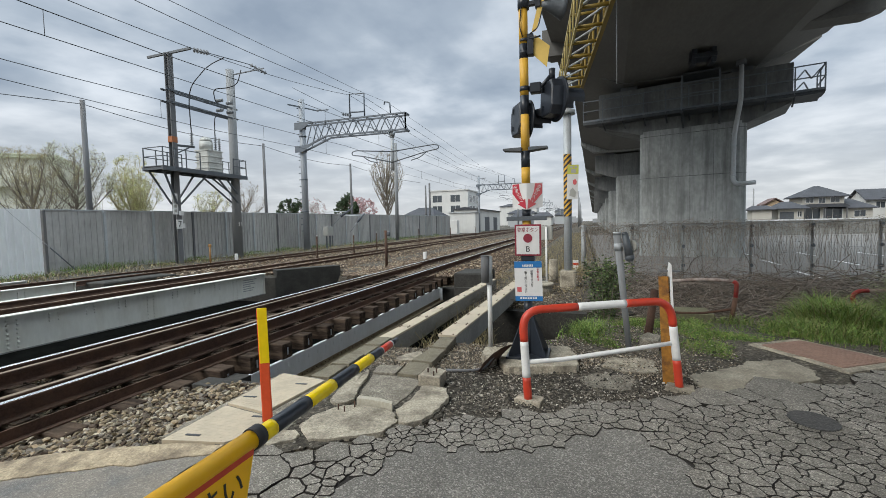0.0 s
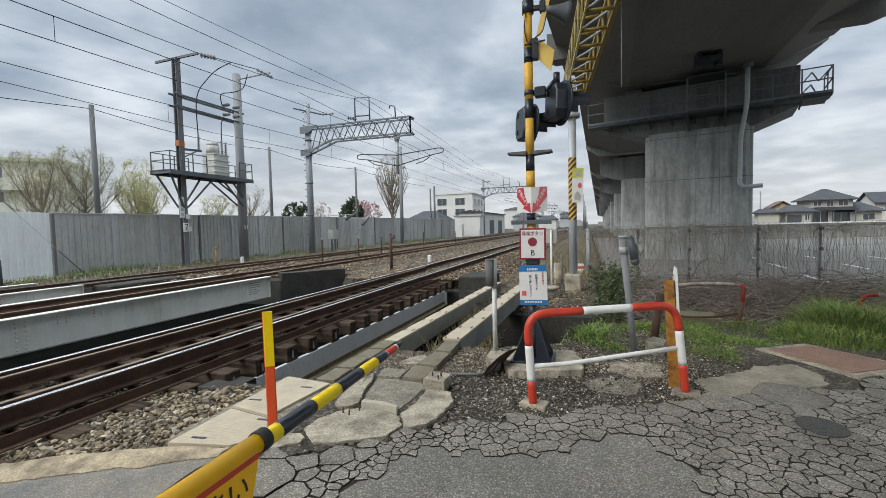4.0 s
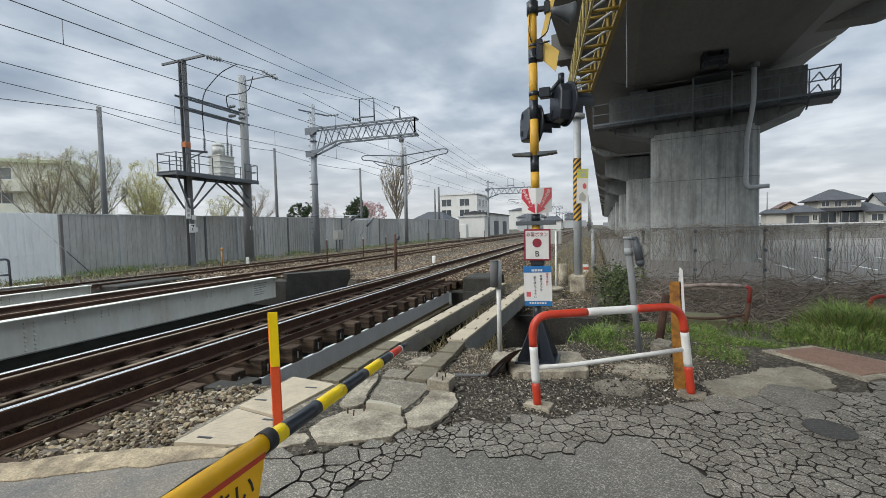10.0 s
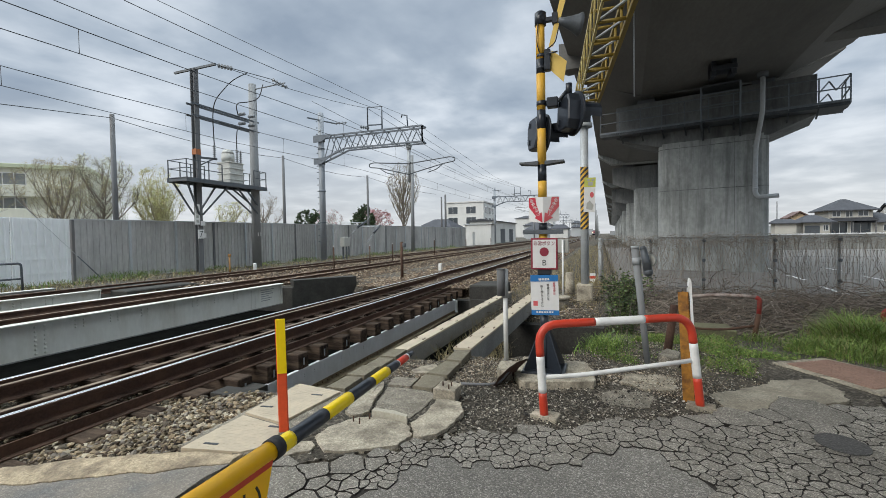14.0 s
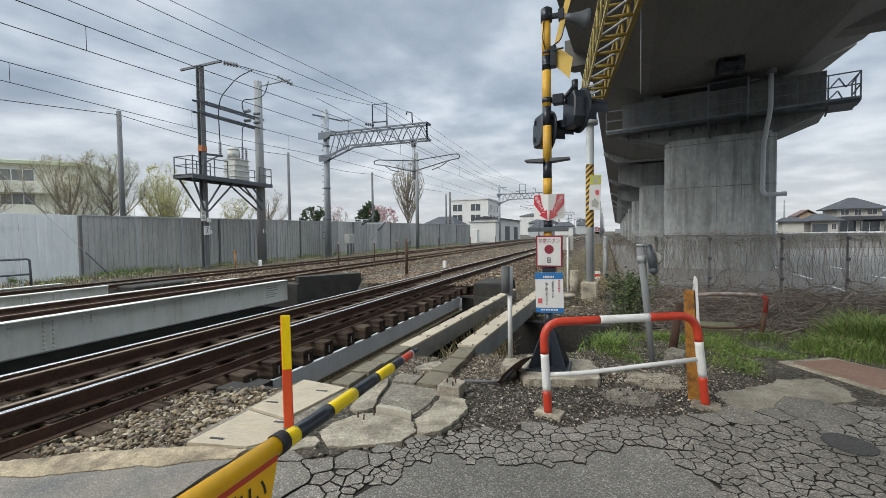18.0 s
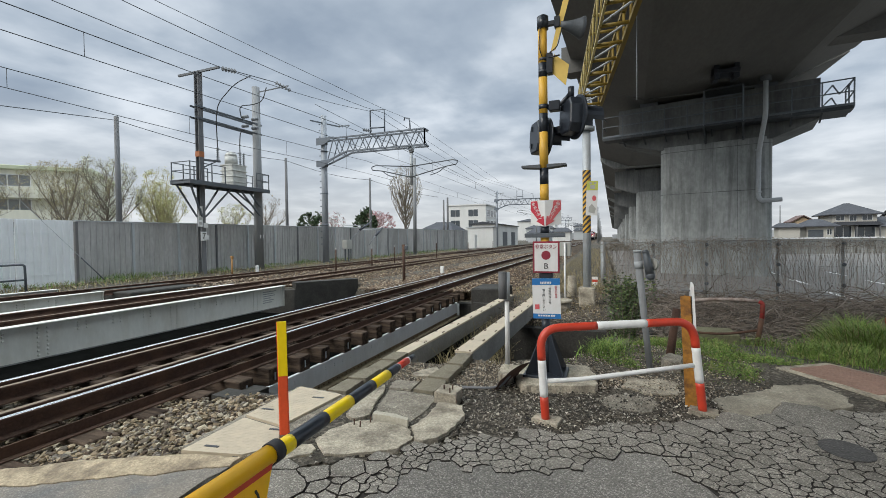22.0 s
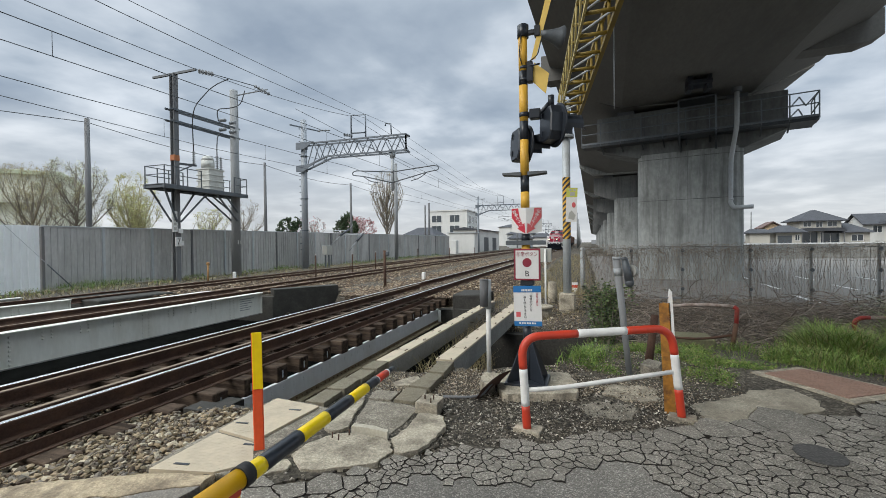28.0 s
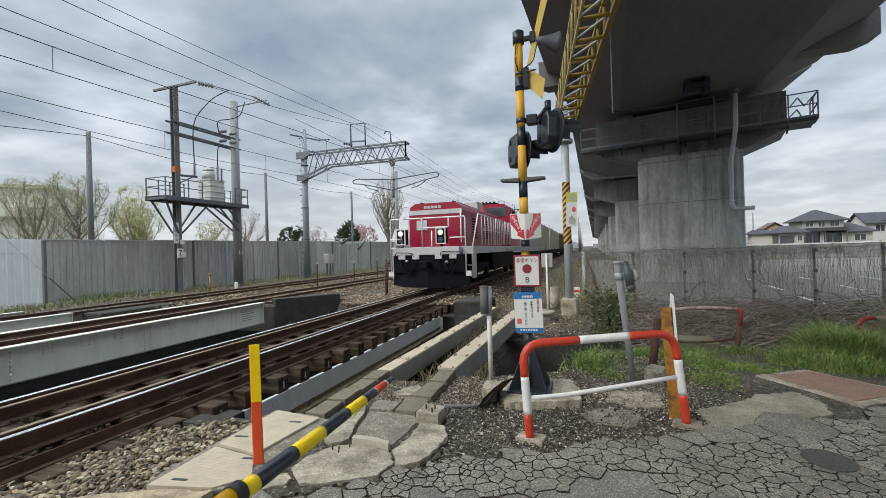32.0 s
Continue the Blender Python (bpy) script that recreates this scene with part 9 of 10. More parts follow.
def school():
    s = thing("school_building", (-51.6, 33.1, -0.4), "long pale green three-storey school building behind the wall", "building")
    bm = B()
    box(bm, -64, -52, -8, 33.0, -0.5, 9.5)
    part("wall", bm, WALL_SCHOOL, s)
    bm = B()
    box(bm, -64.4, -51.6, -8.4, 33.3, 9.5, 9.95, 0.05)
    part("parapet", bm, surf("pale_green_parapet", (0.52, 0.56, 0.40), 0.8, var=0.06, bump=0.03), s)
    for z0, z1 in ((6.3, 7.4), (3.9, 5.0)):
        bm = B()
        box(bm, -52, -50.9, -8, 31.5, z0, z1, 0.03)
        part("balcony", bm, WALL_SCHOOL, s, "pale green balcony parapet")
    wins = []
    for z0, z1 in ((2.2, 3.7), (5.0, 6.2), (7.7, 8.9)):
        y = -6
        while y < 29:
            wins.append((y, y + 2.9, z0, z1))
            y += 4.4
    windows_x(s, wins, -52, SKY_PALE_PANE)
    s.rotation_euler.z = radians(-43)


school()


def white_building():
    s = thing("apartment_building", (-26, 112, -0.5), "white three-storey building with dark windows", "building")
    bm = B()
    box(bm, -35.2, -24.5, 110, 123, -0.6, 10.0)
    part("wall", bm, WALL_WHITE2, s)
    bm = B()
    box(bm, -35.4, -24.3, 109.8, 123.2, 10.0, 10.3)
    part("parapet", bm, WALL_WHITE2, s)
    w = []
    for z in (1.4, 4.3, 7.1):
        w += [(-34.2, -31.6, z, z + 1.8), (-29.2, -26.6, z, z + 1.8)]
    windows_on(s, w, 110)
    w = []
    for z in (1.4, 4.3, 7.1):
        for y in (111.5, 115.3, 119.2):
            w.append((y, y + 2.4, z, z + 1.7))
    windows_x(s, w, -24.5)


white_building()


def sheds():
    s = thing("shed", (-15, 72, -0.5), "white flat-roofed trackside shed at the end of the wall", "shed", "trackside sheds")
    bm = B()
    box(bm, -17.9, -13.3, 72, 74.5, -0.5, 3.15)
    part("wall", bm, WALL_WHITE2, s)
    bm = B()
    box(bm, -18.1, -13.1, 71.8, 74.7, 3.15, 3.3)
    part("roof", bm, WALL_GREY, s)
    s = thing("trackside_cabinet", (-16.6, 68, -0.5), "white metal cabinet at the end of the wall", "cabinet")
    bm = B()
    box(bm, -17.9, -15.4, 68.0, 69.4, -0.4, 1.85, 0.03)
    part("body", bm, WALL_WHITE2, s)
    bm = B()
    box(bm, -16.67, -16.63, 67.97, 68.01, -0.3, 1.7)
    part("door_gap", bm, DARK_STEEL, s)
    s = thing("shed", (-17, 82, -0.5), "long pale shed with a dark sloping roof beside the line", "shed", "trackside sheds")
    bm = B()
    box(bm, -20.0, -15.4, 82, 106, -0.6, 4.0)
    part("wall", bm, WALL_WHITE2, s)
    bm = B()
    prism(bm, [(-20.3, 4.0), (-15.1, 4.0), (-15.1, 4.15), (-17.7, 4.55), (-20.3, 4.15)], (0, 81.7, 0), (0, 106.3, 0), (1, 0, 0), (0, 0, 1))
    part("roof", bm, ROOF, s)
    for y in (89, 98):
        bm = B()
        box(bm, -15.41, -15.37, y, y + 4.5, -0.4, 2.6)
        part("door", bm, DARK_STEEL, s, "dark doorway")
    s = thing("house", (-30, 85, -0.5), "house with a dark hipped roof behind the wall", "house", "houses")
    bm = B()
    box(bm, -31.2, -25.2, 84, 92, -0.5, 3.0)
    part("wall", bm, WALL_CREAM, s)
    bm = B()
    hip_roof(bm, -31.2, -25.2, 84, 92, 3.1, 4.9, 0.8, 0.4)
    part("roof", bm, ROOF, s)
    for x, y, w, d, h, m in ((-13.5, 150, 7, 10, 2.9, WALL_GREY), (-9, 185, 7, 10, 3.6, WALL_WHITE2), (-20, 200, 12, 14, 5.5, WALL_GREY), (-5.5, 260, 6, 12, 5, WALL_GREY), (-30, 260, 22, 14, 11, WALL_WHITE2), (-8, 330, 10, 14, 9, WALL_GREY)):
        s = thing("house", (x, y, -0.5), "small distant building beside the line", "house", "houses")
        bm = B()
        box(bm, x - w / 2 - 3, x + w / 2 - 3, y, y + d, -0.6, h)
        part("wall", bm, m, s)
        bm = B()
        hip_roof(bm, x - w / 2 - 3, x + w / 2 - 3, y, y + d, h, h + 1.8, 0.5, 0.5)
        part("roof", bm, ROOF, s)
    # a far low line of houses and trees closes the horizon
    rnd = random.Random(31)
    bm = B()
    for k in range(260):
        a = rnd.uniform(-75, 75)
        r = rnd.uniform(420, 700)
        x, y = r * math.sin(radians(a)), r * math.cos(radians(a))
        w, h = rnd.uniform(8, 24), rnd.uniform(3, 8)
        box(bm, x - w / 2, x + w / 2, y, y + 10, -1, h)
    solid("far_houses", bm, surf("far_houses", (0.30, 0.31, 0.32), 0.9, var=0.1, scale=0.02, fine=0.1, bump=0, pick="island", pick_var=0.35), "low far town houses along the horizon", "town", kind="stuff")


sheds()

BARK = surf("bark", (0.20, 0.172, 0.14), 0.95, var=0.3, scale=3, fine=25, bump=0.3)
BARK_PALE = surf("pale_bark", (0.42, 0.37, 0.23), 0.95, var=0.3, scale=3, fine=25, bump=0.3)
BUD_GREEN = surf("spring_leaf", (0.50, 0.50, 0.22), 0.8, var=0.2, scale=2, bump=0, pick="island", pick_var=0.4)
BUD_OCHRE = surf("ochre_bud", (0.36, 0.315, 0.165), 0.8, var=0.2, scale=2, bump=0, pick="island", pick_var=0.4)
BUD_WHITE = surf("whitish_bud", (0.58, 0.60, 0.46), 0.8, var=0.2, scale=2, bump=0, pick="island", pick_var=0.35)
LEAF_DARK = surf("evergreen_leaf", (0.045, 0.075, 0.030), 0.7, var=0.25, scale=2, bump=0, pick="island", pick_var=0.45)
BLOSSOM = surf("pink_blossom", (0.45, 0.24, 0.25), 0.8, var=0.2, scale=2, bump=0, pick="island", pick_var=0.35)


def leaf(bm, p, size, rnd):
    a = Vector((rnd.uniform(-1, 1), rnd.uniform(-1, 1), rnd.uniform(-1, 1))).normalized()
    u, w = ring_axes(a)
    u, w = u * size, w * size * 0.6
    v = [bm.verts.new(p - u), bm.verts.new(p + w), bm.verts.new(p + u), bm.verts.new(p - w)]
    bm.faces.new(v)


def tree(x, y, z, height, width, seed, bark, leafmat, leaves, leafsize, label, clear=0.25, limbs=9, trunk=0.16, rise=0.55, twigs=7, taper=0.0):
    """A trunk that forks into limbs, branches and twigs within an egg-shaped crown; leaves or buds on the twigs.
    clear: the bare share of the trunk; rise: how steeply the limbs climb; taper: how far the crown narrows to its top."""
    rnd = random.Random(seed)
    t = thing("tree", (x, y, z), label, "tree", "trees behind the wall")
    bm, lb = B(), B()
    base = Vector((x, y, z))
    rz, rx = height * (1 - clear) / 2, width / 2
    mid = base + Vector((0, 0, height - rz))

    def inside(p):
        d = p - mid
        k = 1 - taper * max(0, d.z / rz)
        q = math.sqrt((d.x / (rx * k)) ** 2 + (d.y / (rx * k)) ** 2 + (d.z / rz) ** 2)
        return p if q < 1.0 else mid + d * (1.0 / q) * rnd.uniform(0.86, 1.0)

    def bend(p, q, lift, n, wob):
        c = p.lerp(q, 0.45) + Vector((0, 0, lift))
        pts = [(1 - f) ** 2 * p + 2 * f * (1 - f) * c + f * f * q for f in (i / n for i in range(n + 1))]
        return [pts[0]] + [a + Vector((rnd.uniform(-wob, wob), rnd.uniform(-wob, wob), rnd.uniform(-wob, wob))) for a in pts[1:]]
    top = base + Vector((rnd.uniform(-0.2, 0.2), rnd.uniform(-0.2, 0.2), height * (clear + (1 - clear) * 0.7)))
    stem = bend(base, top, 0, 7, 0.05)
    tube(bm, stem, [trunk * (1 - 0.85 * i / 7) for i in range(8)], 8)
    ends = []
    for i in range(limbs):
        a = 2.4 * i + rnd.uniform(-0.4, 0.4)
        h = -0.45 + 1.4 * (i + 0.5) / limbs + rnd.uniform(-0.12, 0.12)
        w = math.sqrt(max(0.05, 1 - h * h))
        q = inside(mid + Vector((rx * w * math.cos(a), rx * w * math.sin(a), rz * h)) * 1.0)
        f = 0.30 + 0.6 * (i / limbs) * (1 - rise * 0.5)
        k = min(6, int(f * 7))
        p = stem[k].lerp(stem[k + 1], f * 7 - k)
        if q.z < p.z + 0.3:
            p = stem[2]
        limb = bend(p, q, -(q - p).length * 0.22 * rise, 7, 0.03 * width / 4)
        r = trunk * rnd.uniform(0.30, 0.45)
        tube(bm, limb, [r * (1 - 0.85 * m / 7) for m in range(8)], 5)
        out = (q - p).normalized()
        for b in range(8):
            f = 0.22 + 0.78 * (b + rnd.random()) / 8
            k = min(6, int(f * 7))
            p2 = limb[k].lerp(limb[k + 1], f * 7 - k)
            d = (out * 0.6 + Vector((rnd.gauss(0, 0.6), rnd.gauss(0, 0.6), rnd.gauss(0.25 + rise, 0.3)))).normalized()
            q2 = inside(p2 + d * rx * rnd.uniform(0.35, 0.75))
            branch = bend(p2, q2, rx * 0.03, 4, 0.03)
            tube(bm, branch, [max(0.007, r * 0.34 * (1 - 0.8 * m / 4)) for m in range(5)], 3, False)
            for c in range(twigs):
                f = rnd.uniform(0.15, 1.0)
                k = min(3, int(f * 4))
                p3 = branch[k].lerp(branch[k + 1], f * 4 - k)
                d3 = (d * 0.7 + Vector((rnd.gauss(0, 0.6), rnd.gauss(0, 0.6), rnd.gauss(0.2, 0.4)))).normalized()
                q3 = inside(p3 + d3 * rx * rnd.uniform(0.14, 0.34))
                tw = bend(p3, q3, 0.02, 2, 0.02)
                tube(bm, tw, [0.009, 0.007, 0.005], 3, False)
                ends += tw[1:]
    part("trunk", bm, bark, t)
    for k in range(leaves):
        p = rnd.choice(ends)
        leaf(lb, p + Vector((rnd.gauss(0, 1), rnd.gauss(0, 1), rnd.gauss(0, 1))) * 0.06, leafsize * rnd.uniform(0.6, 1.4), rnd)
    part("crown", lb, leafmat, t, "sparse spring leaves")


def trees():
    L = "bare spring tree with first buds behind the noise wall"
    W = "spreading spring tree with ochre buds behind the noise wall"
    tree(-28, 17.6, -0.4, 7.1, 5.2, 1, BARK, BUD_OCHRE, 13000, 0.024, W, 0.42, 10, 0.17, 0.75)
    tree(-30, 13.6, -0.4, 6.6, 5.6, 2, BARK, BUD_OCHRE, 13000, 0.024, W, 0.42, 10, 0.16, 0.75)
    tree(-28.5, 20.4, -0.4, 8.1, 4.6, 3, BARK, BUD_WHITE, 15000, 0.028, "round-headed spring tree with whitish buds behind the noise wall", 0.30, 15, 0.17, 0.4, 10)
    tree(-28, 23.95, -0.4, 7.7, 3.9, 5, BARK_PALE, BUD_GREEN, 14000, 0.034, "vase-shaped spring tree with yellow-green buds behind the wall", 0.22, 18, 0.22, 1.0, 9, 0.25)
    tree(-29, 32.0, -0.4, 5.4, 3.6, 6, BARK, BUD_GREEN, 2600, 0.045, L, 0.3, 9, 0.12, 0.6)
    tree(-30, 37.5, -0.4, 7.0, 4.2, 7, BARK, BUD_OCHRE, 300, 0.04, "bare dark tree with fine twigs behind the wall", 0.3, 10, 0.16, 0.5)
    tree(-28, 42.5, -0.4, 5.2, 3.4, 8, BARK, LEAF_DARK, 5200, 0.10, "dense evergreen shrub tree behind the wall", 0.15, 10, 0.14, 0.4, 4)
    tree(-29, 48.0, -0.4, 5.6, 3.8, 9, BARK, BLOSSOM, 500, 0.07, "bare reddish tree with few blossoms behind the wall", 0.3, 9, 0.12, 0.5)
    tree(-26, 51.5, -0.4, 6.5, 3.4, 10, BARK, LEAF_DARK, 6500, 0.11, "dark green pine with a ragged crown behind the wall", 0.22, 12, 0.15, 0.1, 4, 0.55)
    tree(-29, 60.0, -0.4, 6.4, 6.0, 11, BARK, BLOSSOM, 2800, 0.10, "cherry tree in pale pink blossom behind the wall", 0.25, 10, 0.15, 0.4)
    tree(-21, 53.6, -0.4, 12.0, 5.0, 12, BARK, BUD_OCHRE, 2600, 0.045, "tall bare tree with upswept branches behind the wall", 0.40, 22, 0.26, 0.55, 9)


trees()

# ---- loose stones and plants ----
def icosa():
    g = (1 + 5 ** 0.5) / 2
    v = [Vector(p).normalized() for p in ((-1, g, 0), (1, g, 0), (-1, -g, 0), (1, -g, 0), (0, -1, g), (0, 1, g), (0, -1, -g), (0, 1, -g), (g, 0, -1), (g, 0, 1), (-g, 0, -1), (-g, 0, 1))]
    f = [(0, 11, 5), (0, 5, 1), (0, 1, 7), (0, 7, 10), (0, 10, 11), (1, 5, 9), (5, 11, 4), (11, 10, 2), (10, 7, 6), (7, 1, 8), (3, 9, 4), (3, 4, 2), (3, 2, 6), (3, 6, 8), (3, 8, 9), (4, 9, 5), (2, 4, 11), (6, 2, 10), (8, 6, 7), (9, 8, 1)]
    return v, f


def stones(name, places, material, label, seed, rough=True):
    """Crushed stones as one sheet of small separate solids; places are rows of (x, y, z, size)."""
    rnd = random.Random(seed)
    iv, jf = icosa() if rough else ([Vector(p) for p in ((1, 0, 0), (-1, 0, 0), (0, 1, 0), (0, -1, 0), (0, 0, 1), (0, 0, -1))], [(0, 2, 4), (2, 1, 4), (1, 3, 4), (3, 0, 4), (2, 0, 5), (1, 2, 5), (3, 1, 5), (0, 3, 5)])
    vs, fs = [], []
    for x, y, z, s in places:
        q = Matrix.Rotation(rnd.uniform(0, 6.3), 3, "Z") @ Matrix.Rotation(rnd.gauss(0, 0.45), 3, "X") @ Matrix.Rotation(rnd.gauss(0, 0.3), 3, "Y")
        sx, sy, sz = s * rnd.uniform(0.85, 1.55), s * rnd.uniform(0.55, 1.0), s * rnd.uniform(0.34, 0.72)
        k = len(vs)
        for p in iv:
            j = rnd.uniform(0.66, 1.22)
            w = q @ Vector((p.x * sx * j, p.y * sy * j, p.z * sz * j))
            vs.append((x + w.x, y + w.y, z + w.z))
        fs += [(a + k, b + k, c + k) for a, b, c in jf]
    me = bpy.data.meshes.new(name)
    me.from_pydata(vs, [], fs)
    me.materials.append(material)
    ob = new(name, me)
    tagged(ob, label, "stones", kind="stuff")


LITTER = surf("brown_litter", (0.24, 0.2, 0.15), 0.9, var=0.25, scale=9, fine=70, bump=0.2, pick="island", pick_var=0.3, spec=0.2,
              palette=((0.12, 0.098, 0.072), (0.30, 0.25, 0.185), (0.46, 0.40, 0.32), (0.19, 0.152, 0.11), (0.37, 0.31, 0.23), (0.065, 0.055, 0.044)))
PALE_CHIP = surf("pale_chippings", (0.44, 0.41, 0.35), 0.85, var=0.25, scale=9, fine=70, bump=0.2, pick="island", pick_var=0.5)


def scatter_stones():
    rnd = random.Random(21)
    # beside the crossing, close to the camera
    pl = []
    for k in range(17000):
        x, y = rnd.uniform(-1.9, 1.84), rnd.uniform(1.05, 3.22)
        if y < ramp(x, [(-1.0, 1.04), (0.5, 1.3), (0.93, 1.43), (1.3, 1.66), (1.57, 1.81), (1.81, 1.93), (2.04, 2.0)]) or (1.74 < x and 1.9 < y < 3.1):
            continue
        if x < 0.5 and rnd.random() < 0.45:
            continue
        if y > ramp(x, [(0.3, 3.0), (0.75, 3.0), (1.4, 3.02), (1.84, 3.0)]) + 0.12 * rnd.random():
            continue
        z = ramp(x, [(-2.6, -0.3), (-0.6, -0.25), (0.2, -0.24), (0.75, -0.20), (1.2, -0.12), (1.8, -0.07)])
        pl.append((x, y, z + rnd.uniform(-0.016, 0.026), rnd.choice((0.014, 0.018, 0.021, 0.024, 0.028)) * rnd.uniform(0.85, 1.15)))
    for k in range(1500):
        x, y = rnd.uniform(-1.9, 0.76), rnd.uniform(2.9, 3.74)
        pl.append((x, y, -0.405 + rnd.uniform(-0.01, 0.02), rnd.uniform(0.012, 0.03)))
    stones("ballast_stones", pl, STONE, "loose pale brown crushed ballast stones", 1)
    # bed beyond the drain
    pl = []
    for k in range(30000):
        y = 11.2 + 34 * rnd.random() ** 2.2
        x = rnd.uniform(-9.6, 2.2)
        if y < canal_far(x) + 0.12 or (-6.3 < x < -4.6 and y < 14.8 + (x + 4.6) * 1.4):
            continue
        z = ramp(x, [(-9.6, -0.36), (-9.1, -0.42), (-8.8, -0.33), (-5.8, -0.33), (-5, -0.45), (-3.8, -0.43), (-2.6, -0.24), (-1.9, -0.16), (0.9, -0.16), (1.5, -0.28), (2.2, -0.42)])
        if abs(x + 0.57) < 0.75:
            z -= 0.03
        pl.append((x, y, z + rnd.uniform(-0.01, 0.035), rnd.uniform(0.024, 0.05)))
    for k in range(9000):
        y = 9.2 + 34 * rnd.random() ** 2.0
        x = rnd.uniform(-13.6, -8.9)
        if y < canal_far(x) + 0.2 or (x > -12.6 and y < 11.9 and x < -9.6):
            continue
        pl.append((x, y, ramp(x, [(-13.6, -0.45), (-12.6, -0.33), (-9.6, -0.33), (-9.1, -0.42)]) + rnd.uniform(-0.01, 0.04), rnd.uniform(0.028, 0.055)))
    stones("ballast_stones", pl, RUSTY_STONE, "rusty brown crushed ballast stones between the tracks", 2)
    # dark chippings by the signal, the guard rail and the slabs
    pl = []
    for k in range(60000):
        x, y = rnd.uniform(2.2, 5.7), rnd.uniform(2.1, 6.2)
        e = road_edge(x)
        if y < e - 0.05 - 0.07 * noise.noise((x * 4, y * 4, 2)) or y > canal_near(x) - 0.1:
            continue
        if x < 3.3 and y < 3.3 and rnd.random() < 0.75:
            continue
        if 3.5 < x < 4.2 and 3.95 < y < 4.5:
            continue
        if x > 4.3 and y > 4.5 and rnd.random() < 0.6:
            continue
        if y > 4.6 and rnd.random() < 0.5:
            continue
        if (4.25 < x < 4.68 and 3.5 < y < 4.02) or (5.15 < x and 3.6 < y < 4.6):
            if rnd.random() < 0.6:
                continue
        big = rnd.random() < 0.05
        pl.append((x, y, ground_height(x, y) + rnd.uniform(0.002, 0.02), rnd.uniform(0.010, 0.020) if big else rnd.uniform(0.0035, 0.010)))
    dry = [p[1] > 3.75 + 0.5 * noise.noise((p[0] * 1.7, p[1] * 1.7, 5)) + 0.35 * (p[0] > 4.3) for p in pl]
    stones("chippings", [p for i, p in enumerate(pl) if i % 7 and not dry[i]], CHIP, "dark stone chippings along the broken road edge", 3, False)
    stones("chippings", [p for i, p in enumerate(pl) if i % 7 and dry[i]], LITTER, "dry brown litter and chippings round the signal footing", 6, False)
    stones("chippings", [p for i, p in enumerate(pl) if i % 7 == 0], PALE_CHIP, "pale stone chippings along the broken road edge", 5, False)
    pl = []
    for k in range(2600):
        x, y = rnd.uniform(1.0, 4.2), rnd.uniform(7.8, 13.5)
        if y < canal_far(x) + 0.1 or x < 2.0 and y < 11.7:
            continue
        pl.append((x, y, ramp(x, [(1.2, -0.42), (2.0, -0.3), (2.4, -0.3), (3.8, -0.18)]) + rnd.uniform(0, 0.02), rnd.uniform(0.012, 0.03)))
    stones("chippings", pl, STONE, "brown stones and dirt on the far bank", 4)


scatter_stones()

GRASS = surf("grass_blade", (0.15, 0.25, 0.045), 0.75, var=0.25, scale=1.5, fine=10, bump=0, pick="island", pick_var=0.3,
             palette=((0.10, 0.18, 0.03), (0.16, 0.26, 0.045), (0.22, 0.31, 0.07), (0.075, 0.14, 0.028), (0.19, 0.24, 0.06)))
DRY_GRASS = surf("dry_grass_blade", (0.28, 0.23, 0.12), 0.85, var=0.2, scale=1.5, fine=10, bump=0, pick="island", pick_var=0.4)


def blades(name, spots, material, label, seed, category="grass"):
    """Bent blades of grass, one sheet; spots are rows of (x, y, z, height)."""
    rnd = random.Random(seed)
    vs, fs = [], []
    for x, y, z, h in spots:
        a = rnd.uniform(0, 6.283)
        lean = rnd.uniform(0.2, 1.25) * h
        dx, dy = math.cos(a), math.sin(a)
        w = rnd.uniform(0.0013, 0.0027) * (1 + h * 3) * (1 if x > -5 else 3)
        k = len(vs)
        for f in (0.0, 0.45, 0.8):
            ww = w * (1 - 0.6 * f)
            px, py, pz = x + dx * lean * f * f, y + dy * lean * f * f, z + h * f * (1 - 0.15 * f)
            vs += [(px - dy * ww, py + dx * ww, pz), (px + dy * ww, py - dx * ww, pz)]
        vs.append((x + dx * lean, y + dy * lean, z + h * 0.88))
        fs += [(k, k + 1, k + 3, k + 2), (k + 2, k + 3, k + 5, k + 4), (k + 4, k + 5, k + 6)]
    me = bpy.data.meshes.new(name)
    me.from_pydata(vs, [], fs)
    me.materials.append(material)
    tagged(new(name, me), label, category, kind="stuff")


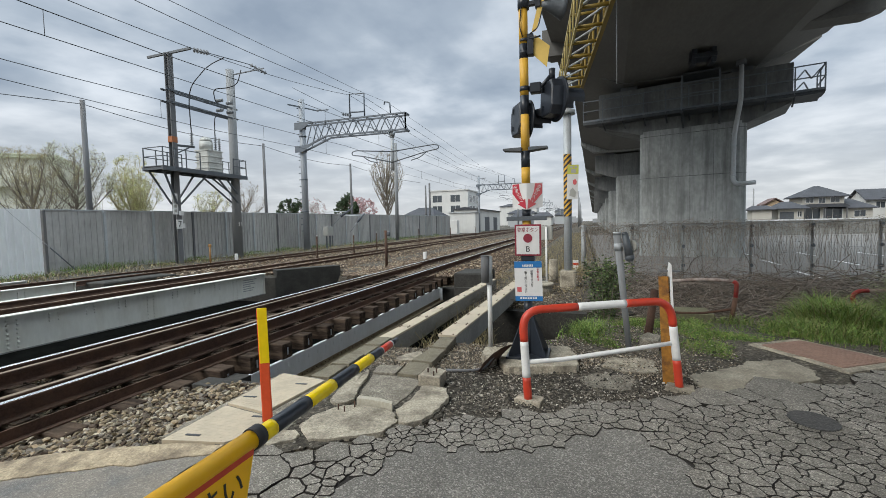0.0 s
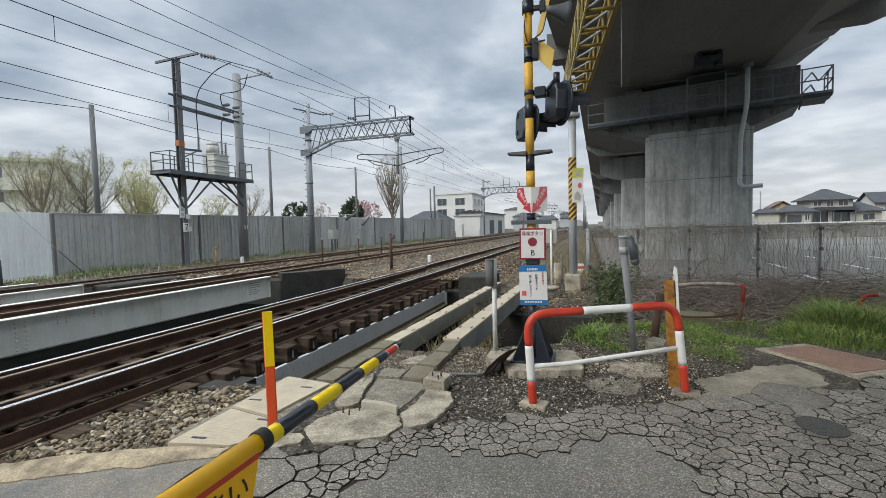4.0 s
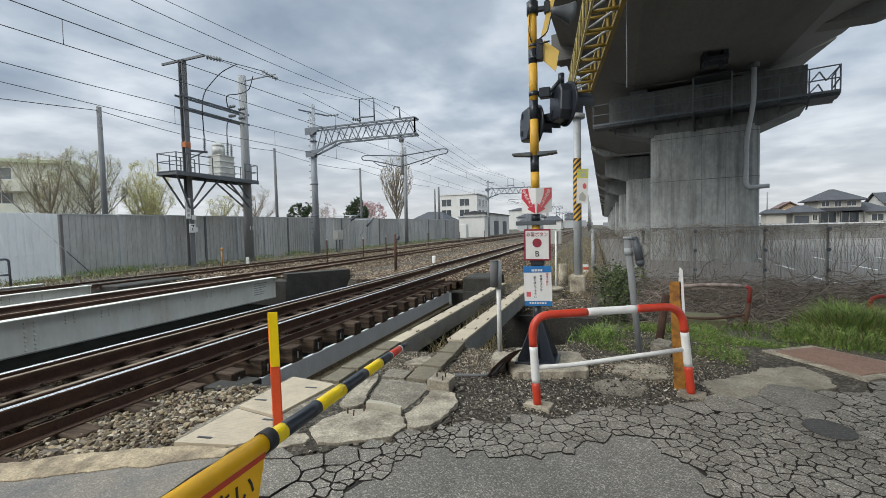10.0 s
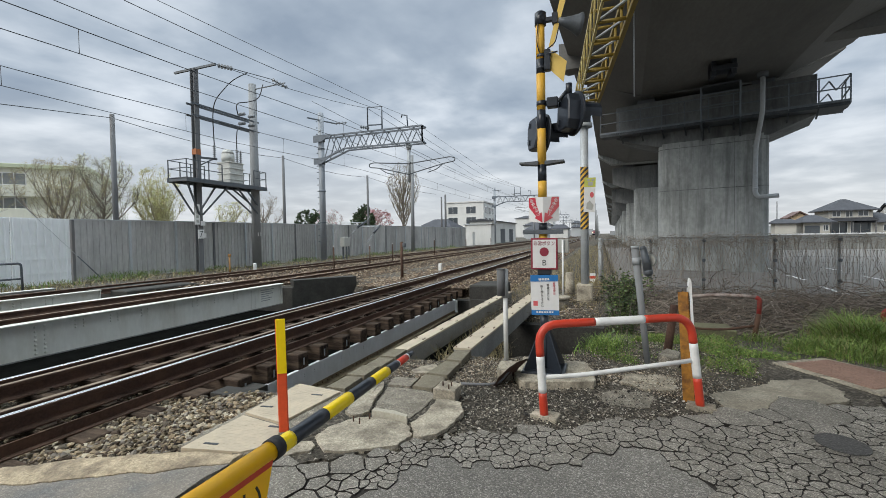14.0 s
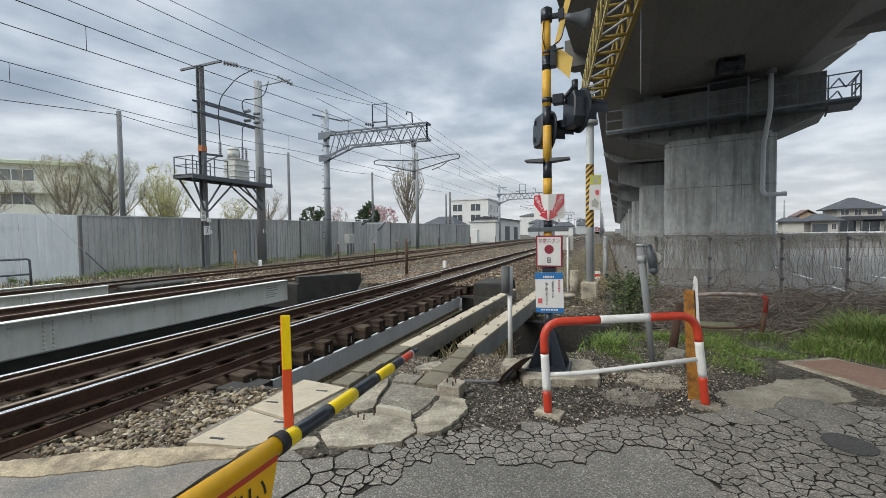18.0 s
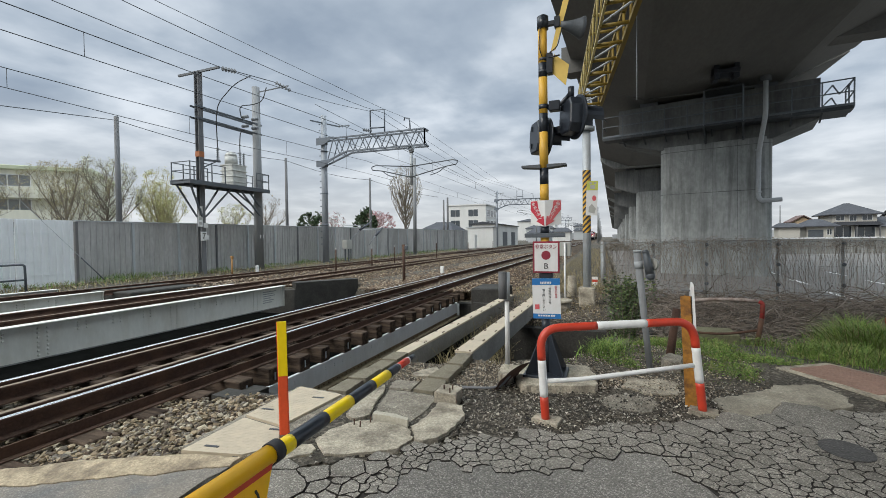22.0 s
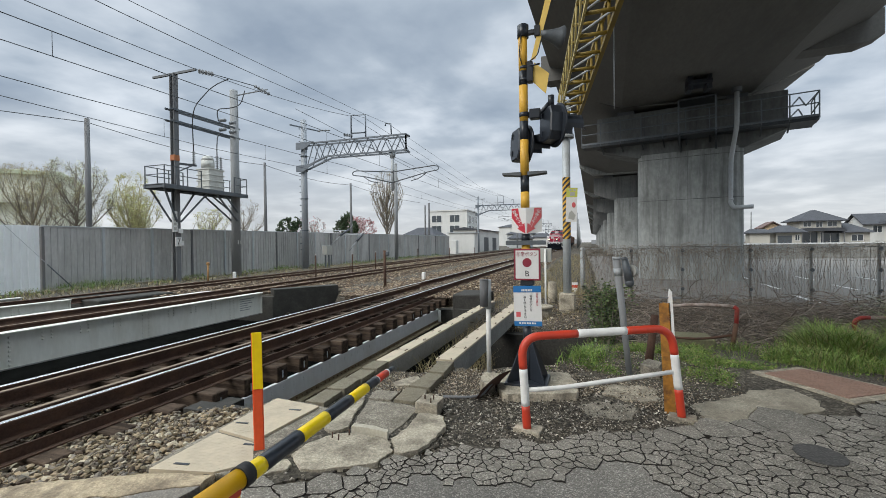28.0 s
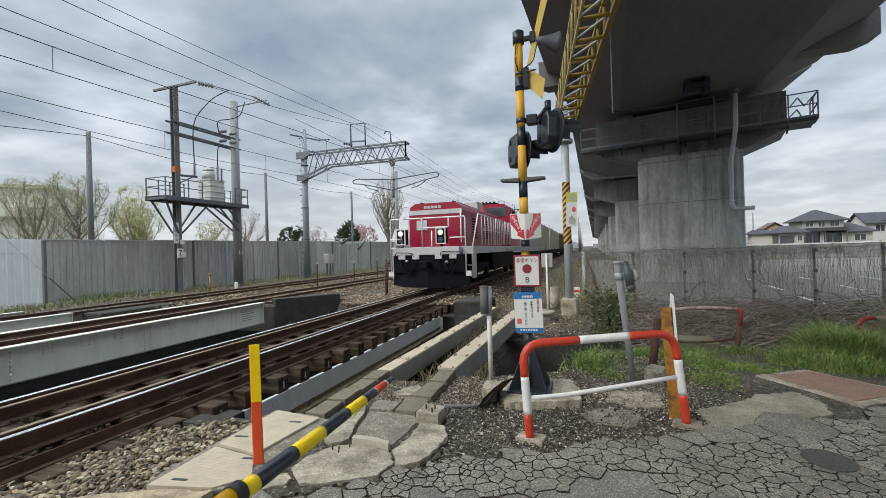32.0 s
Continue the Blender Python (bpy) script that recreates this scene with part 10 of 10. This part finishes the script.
def plants():
    rnd = random.Random(8)
    spots, dry = [], []
    n = 0
    while n < 70000:
        x, y = rnd.uniform(4.0, 11.5), rnd.uniform(4.3, 7.6)
        edge = ramp(x, [(4.0, 4.95), (4.5, 4.75), (5.15, 4.62), (5.25, 4.42), (5.55, 4.65), (5.78, 5.12), (6.0, 5.35), (6.5, 5.55), (6.9, 5.25), (9, 5.4), (12, 5.6)]) + 0.12 * noise.noise((x * 5, y * 5, 9))
        top = canal_near(x) + ramp(x, [(4.5, 0.0), (6.5, 0.1), (7.2, 0.7), (12, 0.9)])
        if y < edge or y > top:
            n += 0.3
            continue
        d = noise.noise((x * 1.7, y * 1.7, 5))
        thin = ramp(x, [(4.0, 0.30), (4.9, 0.22), (5.2, 0.08), (6, 0.04), (6.8, -0.1), (12, -0.25)]) + (0.12 if y < edge + 0.35 else 0)
        if d < thin and rnd.random() < 0.9:
            n += 0.3
            continue
        n += 1
        h = rnd.uniform(0.03, 0.11) * (1 + 1.2 * max(0, d)) * ramp(x, [(4.2, 0.5), (6.0, 0.65), (6.9, 2.0), (8, 3.2), (9, 3.6)]) * (0.6 + 0.5 * min(1.6, y - edge))
        z = ground_height(x, min(y, canal_near(x) - 0.05)) - 0.01
        (dry if rnd.random() < 0.13 else spots).append((x, y, z, h))
    for k in range(1100):
        x, y = 4.2 + rnd.gauss(0, 0.16), 5.5 + rnd.gauss(0, 0.25)
        spots.append((x, y, ground_height(x, y) - 0.01, rnd.uniform(0.05, 0.2)))
    blades("grass", spots, GRASS, "fresh green spring grass on the bank of the drain", 1)
    # broad-leaved weeds between the blades
    weeds = B()
    for x, y, z, h in spots[::6]:
        for j in range(2):
            leaf(weeds, Vector((x + rnd.gauss(0, 0.03), y + rnd.gauss(0, 0.03), z + h * rnd.uniform(0.2, 0.8))), rnd.uniform(0.008, 0.02), rnd)
    solid("weeds", weeds, GRASS, "small broad-leaved green weeds among the grass", "weeds", kind="stuff")
    for k in range(2500):
        x, y = rnd.uniform(1.2, 4.3), rnd.uniform(7.9, 13.8)
        dry.append((x, y, ground_height(x, y), rnd.uniform(0.05, 0.22)))
    for k in range(1600):
        x, y = rnd.uniform(2.2, 2.75), rnd.uniform(4.3, 8.4)
        dry.append((x, y, -1.0 + rnd.uniform(0, 0.7), rnd.uniform(0.1, 0.4)))
    for k in range(6000):
        y = 12 + 45 * rnd.random() ** 1.8
        x = rnd.uniform(2.4, 4.4) if y < 14 else rnd.uniform(2.4, 4.9)
        dry.append((x, y, ground_height(x, y), rnd.uniform(0.08, 0.4)))
    blades("grass", dry, DRY_GRASS, "dry straw-coloured grass among the stones", 2)
    far = []
    for k in range(4500):
        y = 9 + 50 * rnd.random() ** 1.6
        x = -15.9 + 1.6 * rnd.random() ** 2
        d = noise.noise((x * 0.8, y * 0.5, 2))
        if d < -0.1 and rnd.random() < 0.85:
            continue
        far.append((x, y, -0.38 + 0.06 * max(0, -13.8 - x), rnd.uniform(0.06, 0.22) * (1.1 + d)))
    blades("grass", far, GRASS, "green grass along the foot of the noise wall", 3)
    far = []
    for k in range(5000):
        y = 6 + 50 * rnd.random() ** 1.6
        far.append((rnd.uniform(-15.9, -13.0), y, -0.38, rnd.uniform(0.08, 0.3)))
    blades("grass", far, DRY_GRASS, "dry grass along the foot of the noise wall", 4)
    # leafy bush behind the signal
    s = thing("bush", (4.25, 7.0, -0.3), "dense dark green leafy bush at the drain's edge", "bush")
    bm, lb = B(), B()
    for k in range(40):
        a = rnd.uniform(0, 6.283)
        p = Vector((4.53 + rnd.gauss(0, 0.05), 6.85 + rnd.gauss(0, 0.08), -0.55))
        d = Vector((math.cos(a) * 0.08, math.sin(a) * 0.08, 1)).normalized()
        pts = [p]
        for i in range(6):
            d = (d + Vector((rnd.uniform(-0.14, 0.14), rnd.uniform(-0.14, 0.14), rnd.uniform(-0.1, 0.2)))).normalized()
            pts.append(pts[-1] + d * rnd.uniform(0.13, 0.24))
        tube(bm, pts, [0.012 * (1 - i / 8) for i in range(7)], 4, False)
        for q in pts[2:]:
            for j in range(26):
                leaf(lb, q + Vector((rnd.gauss(0, 0.045), rnd.gauss(0, 0.045), rnd.gauss(-0.02, 0.06))), rnd.uniform(0.011, 0.027), rnd)
    part("branchwork", bm, BARK, s)
    part("leaves", lb, surf("bush_leaf", (0.07, 0.1, 0.04), 0.6, var=0.25, scale=3, bump=0, pick="island", pick_var=0.4, palette=((0.055, 0.09, 0.036), (0.10, 0.15, 0.052), (0.17, 0.225, 0.075), (0.075, 0.085, 0.042))), s, "small green leaves")


plants()


def motions():
    """The train comes down the near track; its front reaches these places."""
    rows = [(0, 640), (3, 581), (6, 520), (10, 437), (13, 376), (18, 275), (22, 200), (24, 161), (25.5, 131.5), (26.5, 111), (27.5, 91.5), (28, 82),
            (29, 63.2), (29.5, 53.3), (30, 44), (30.5, 35.2), (31, 27.6), (31.5, 20.4), (32, 13.4)]
    for ob, behind in train:
        walk(ob, [(t, pose(-0.64, y + behind, 0.0)) for t, y in rows])


motions()
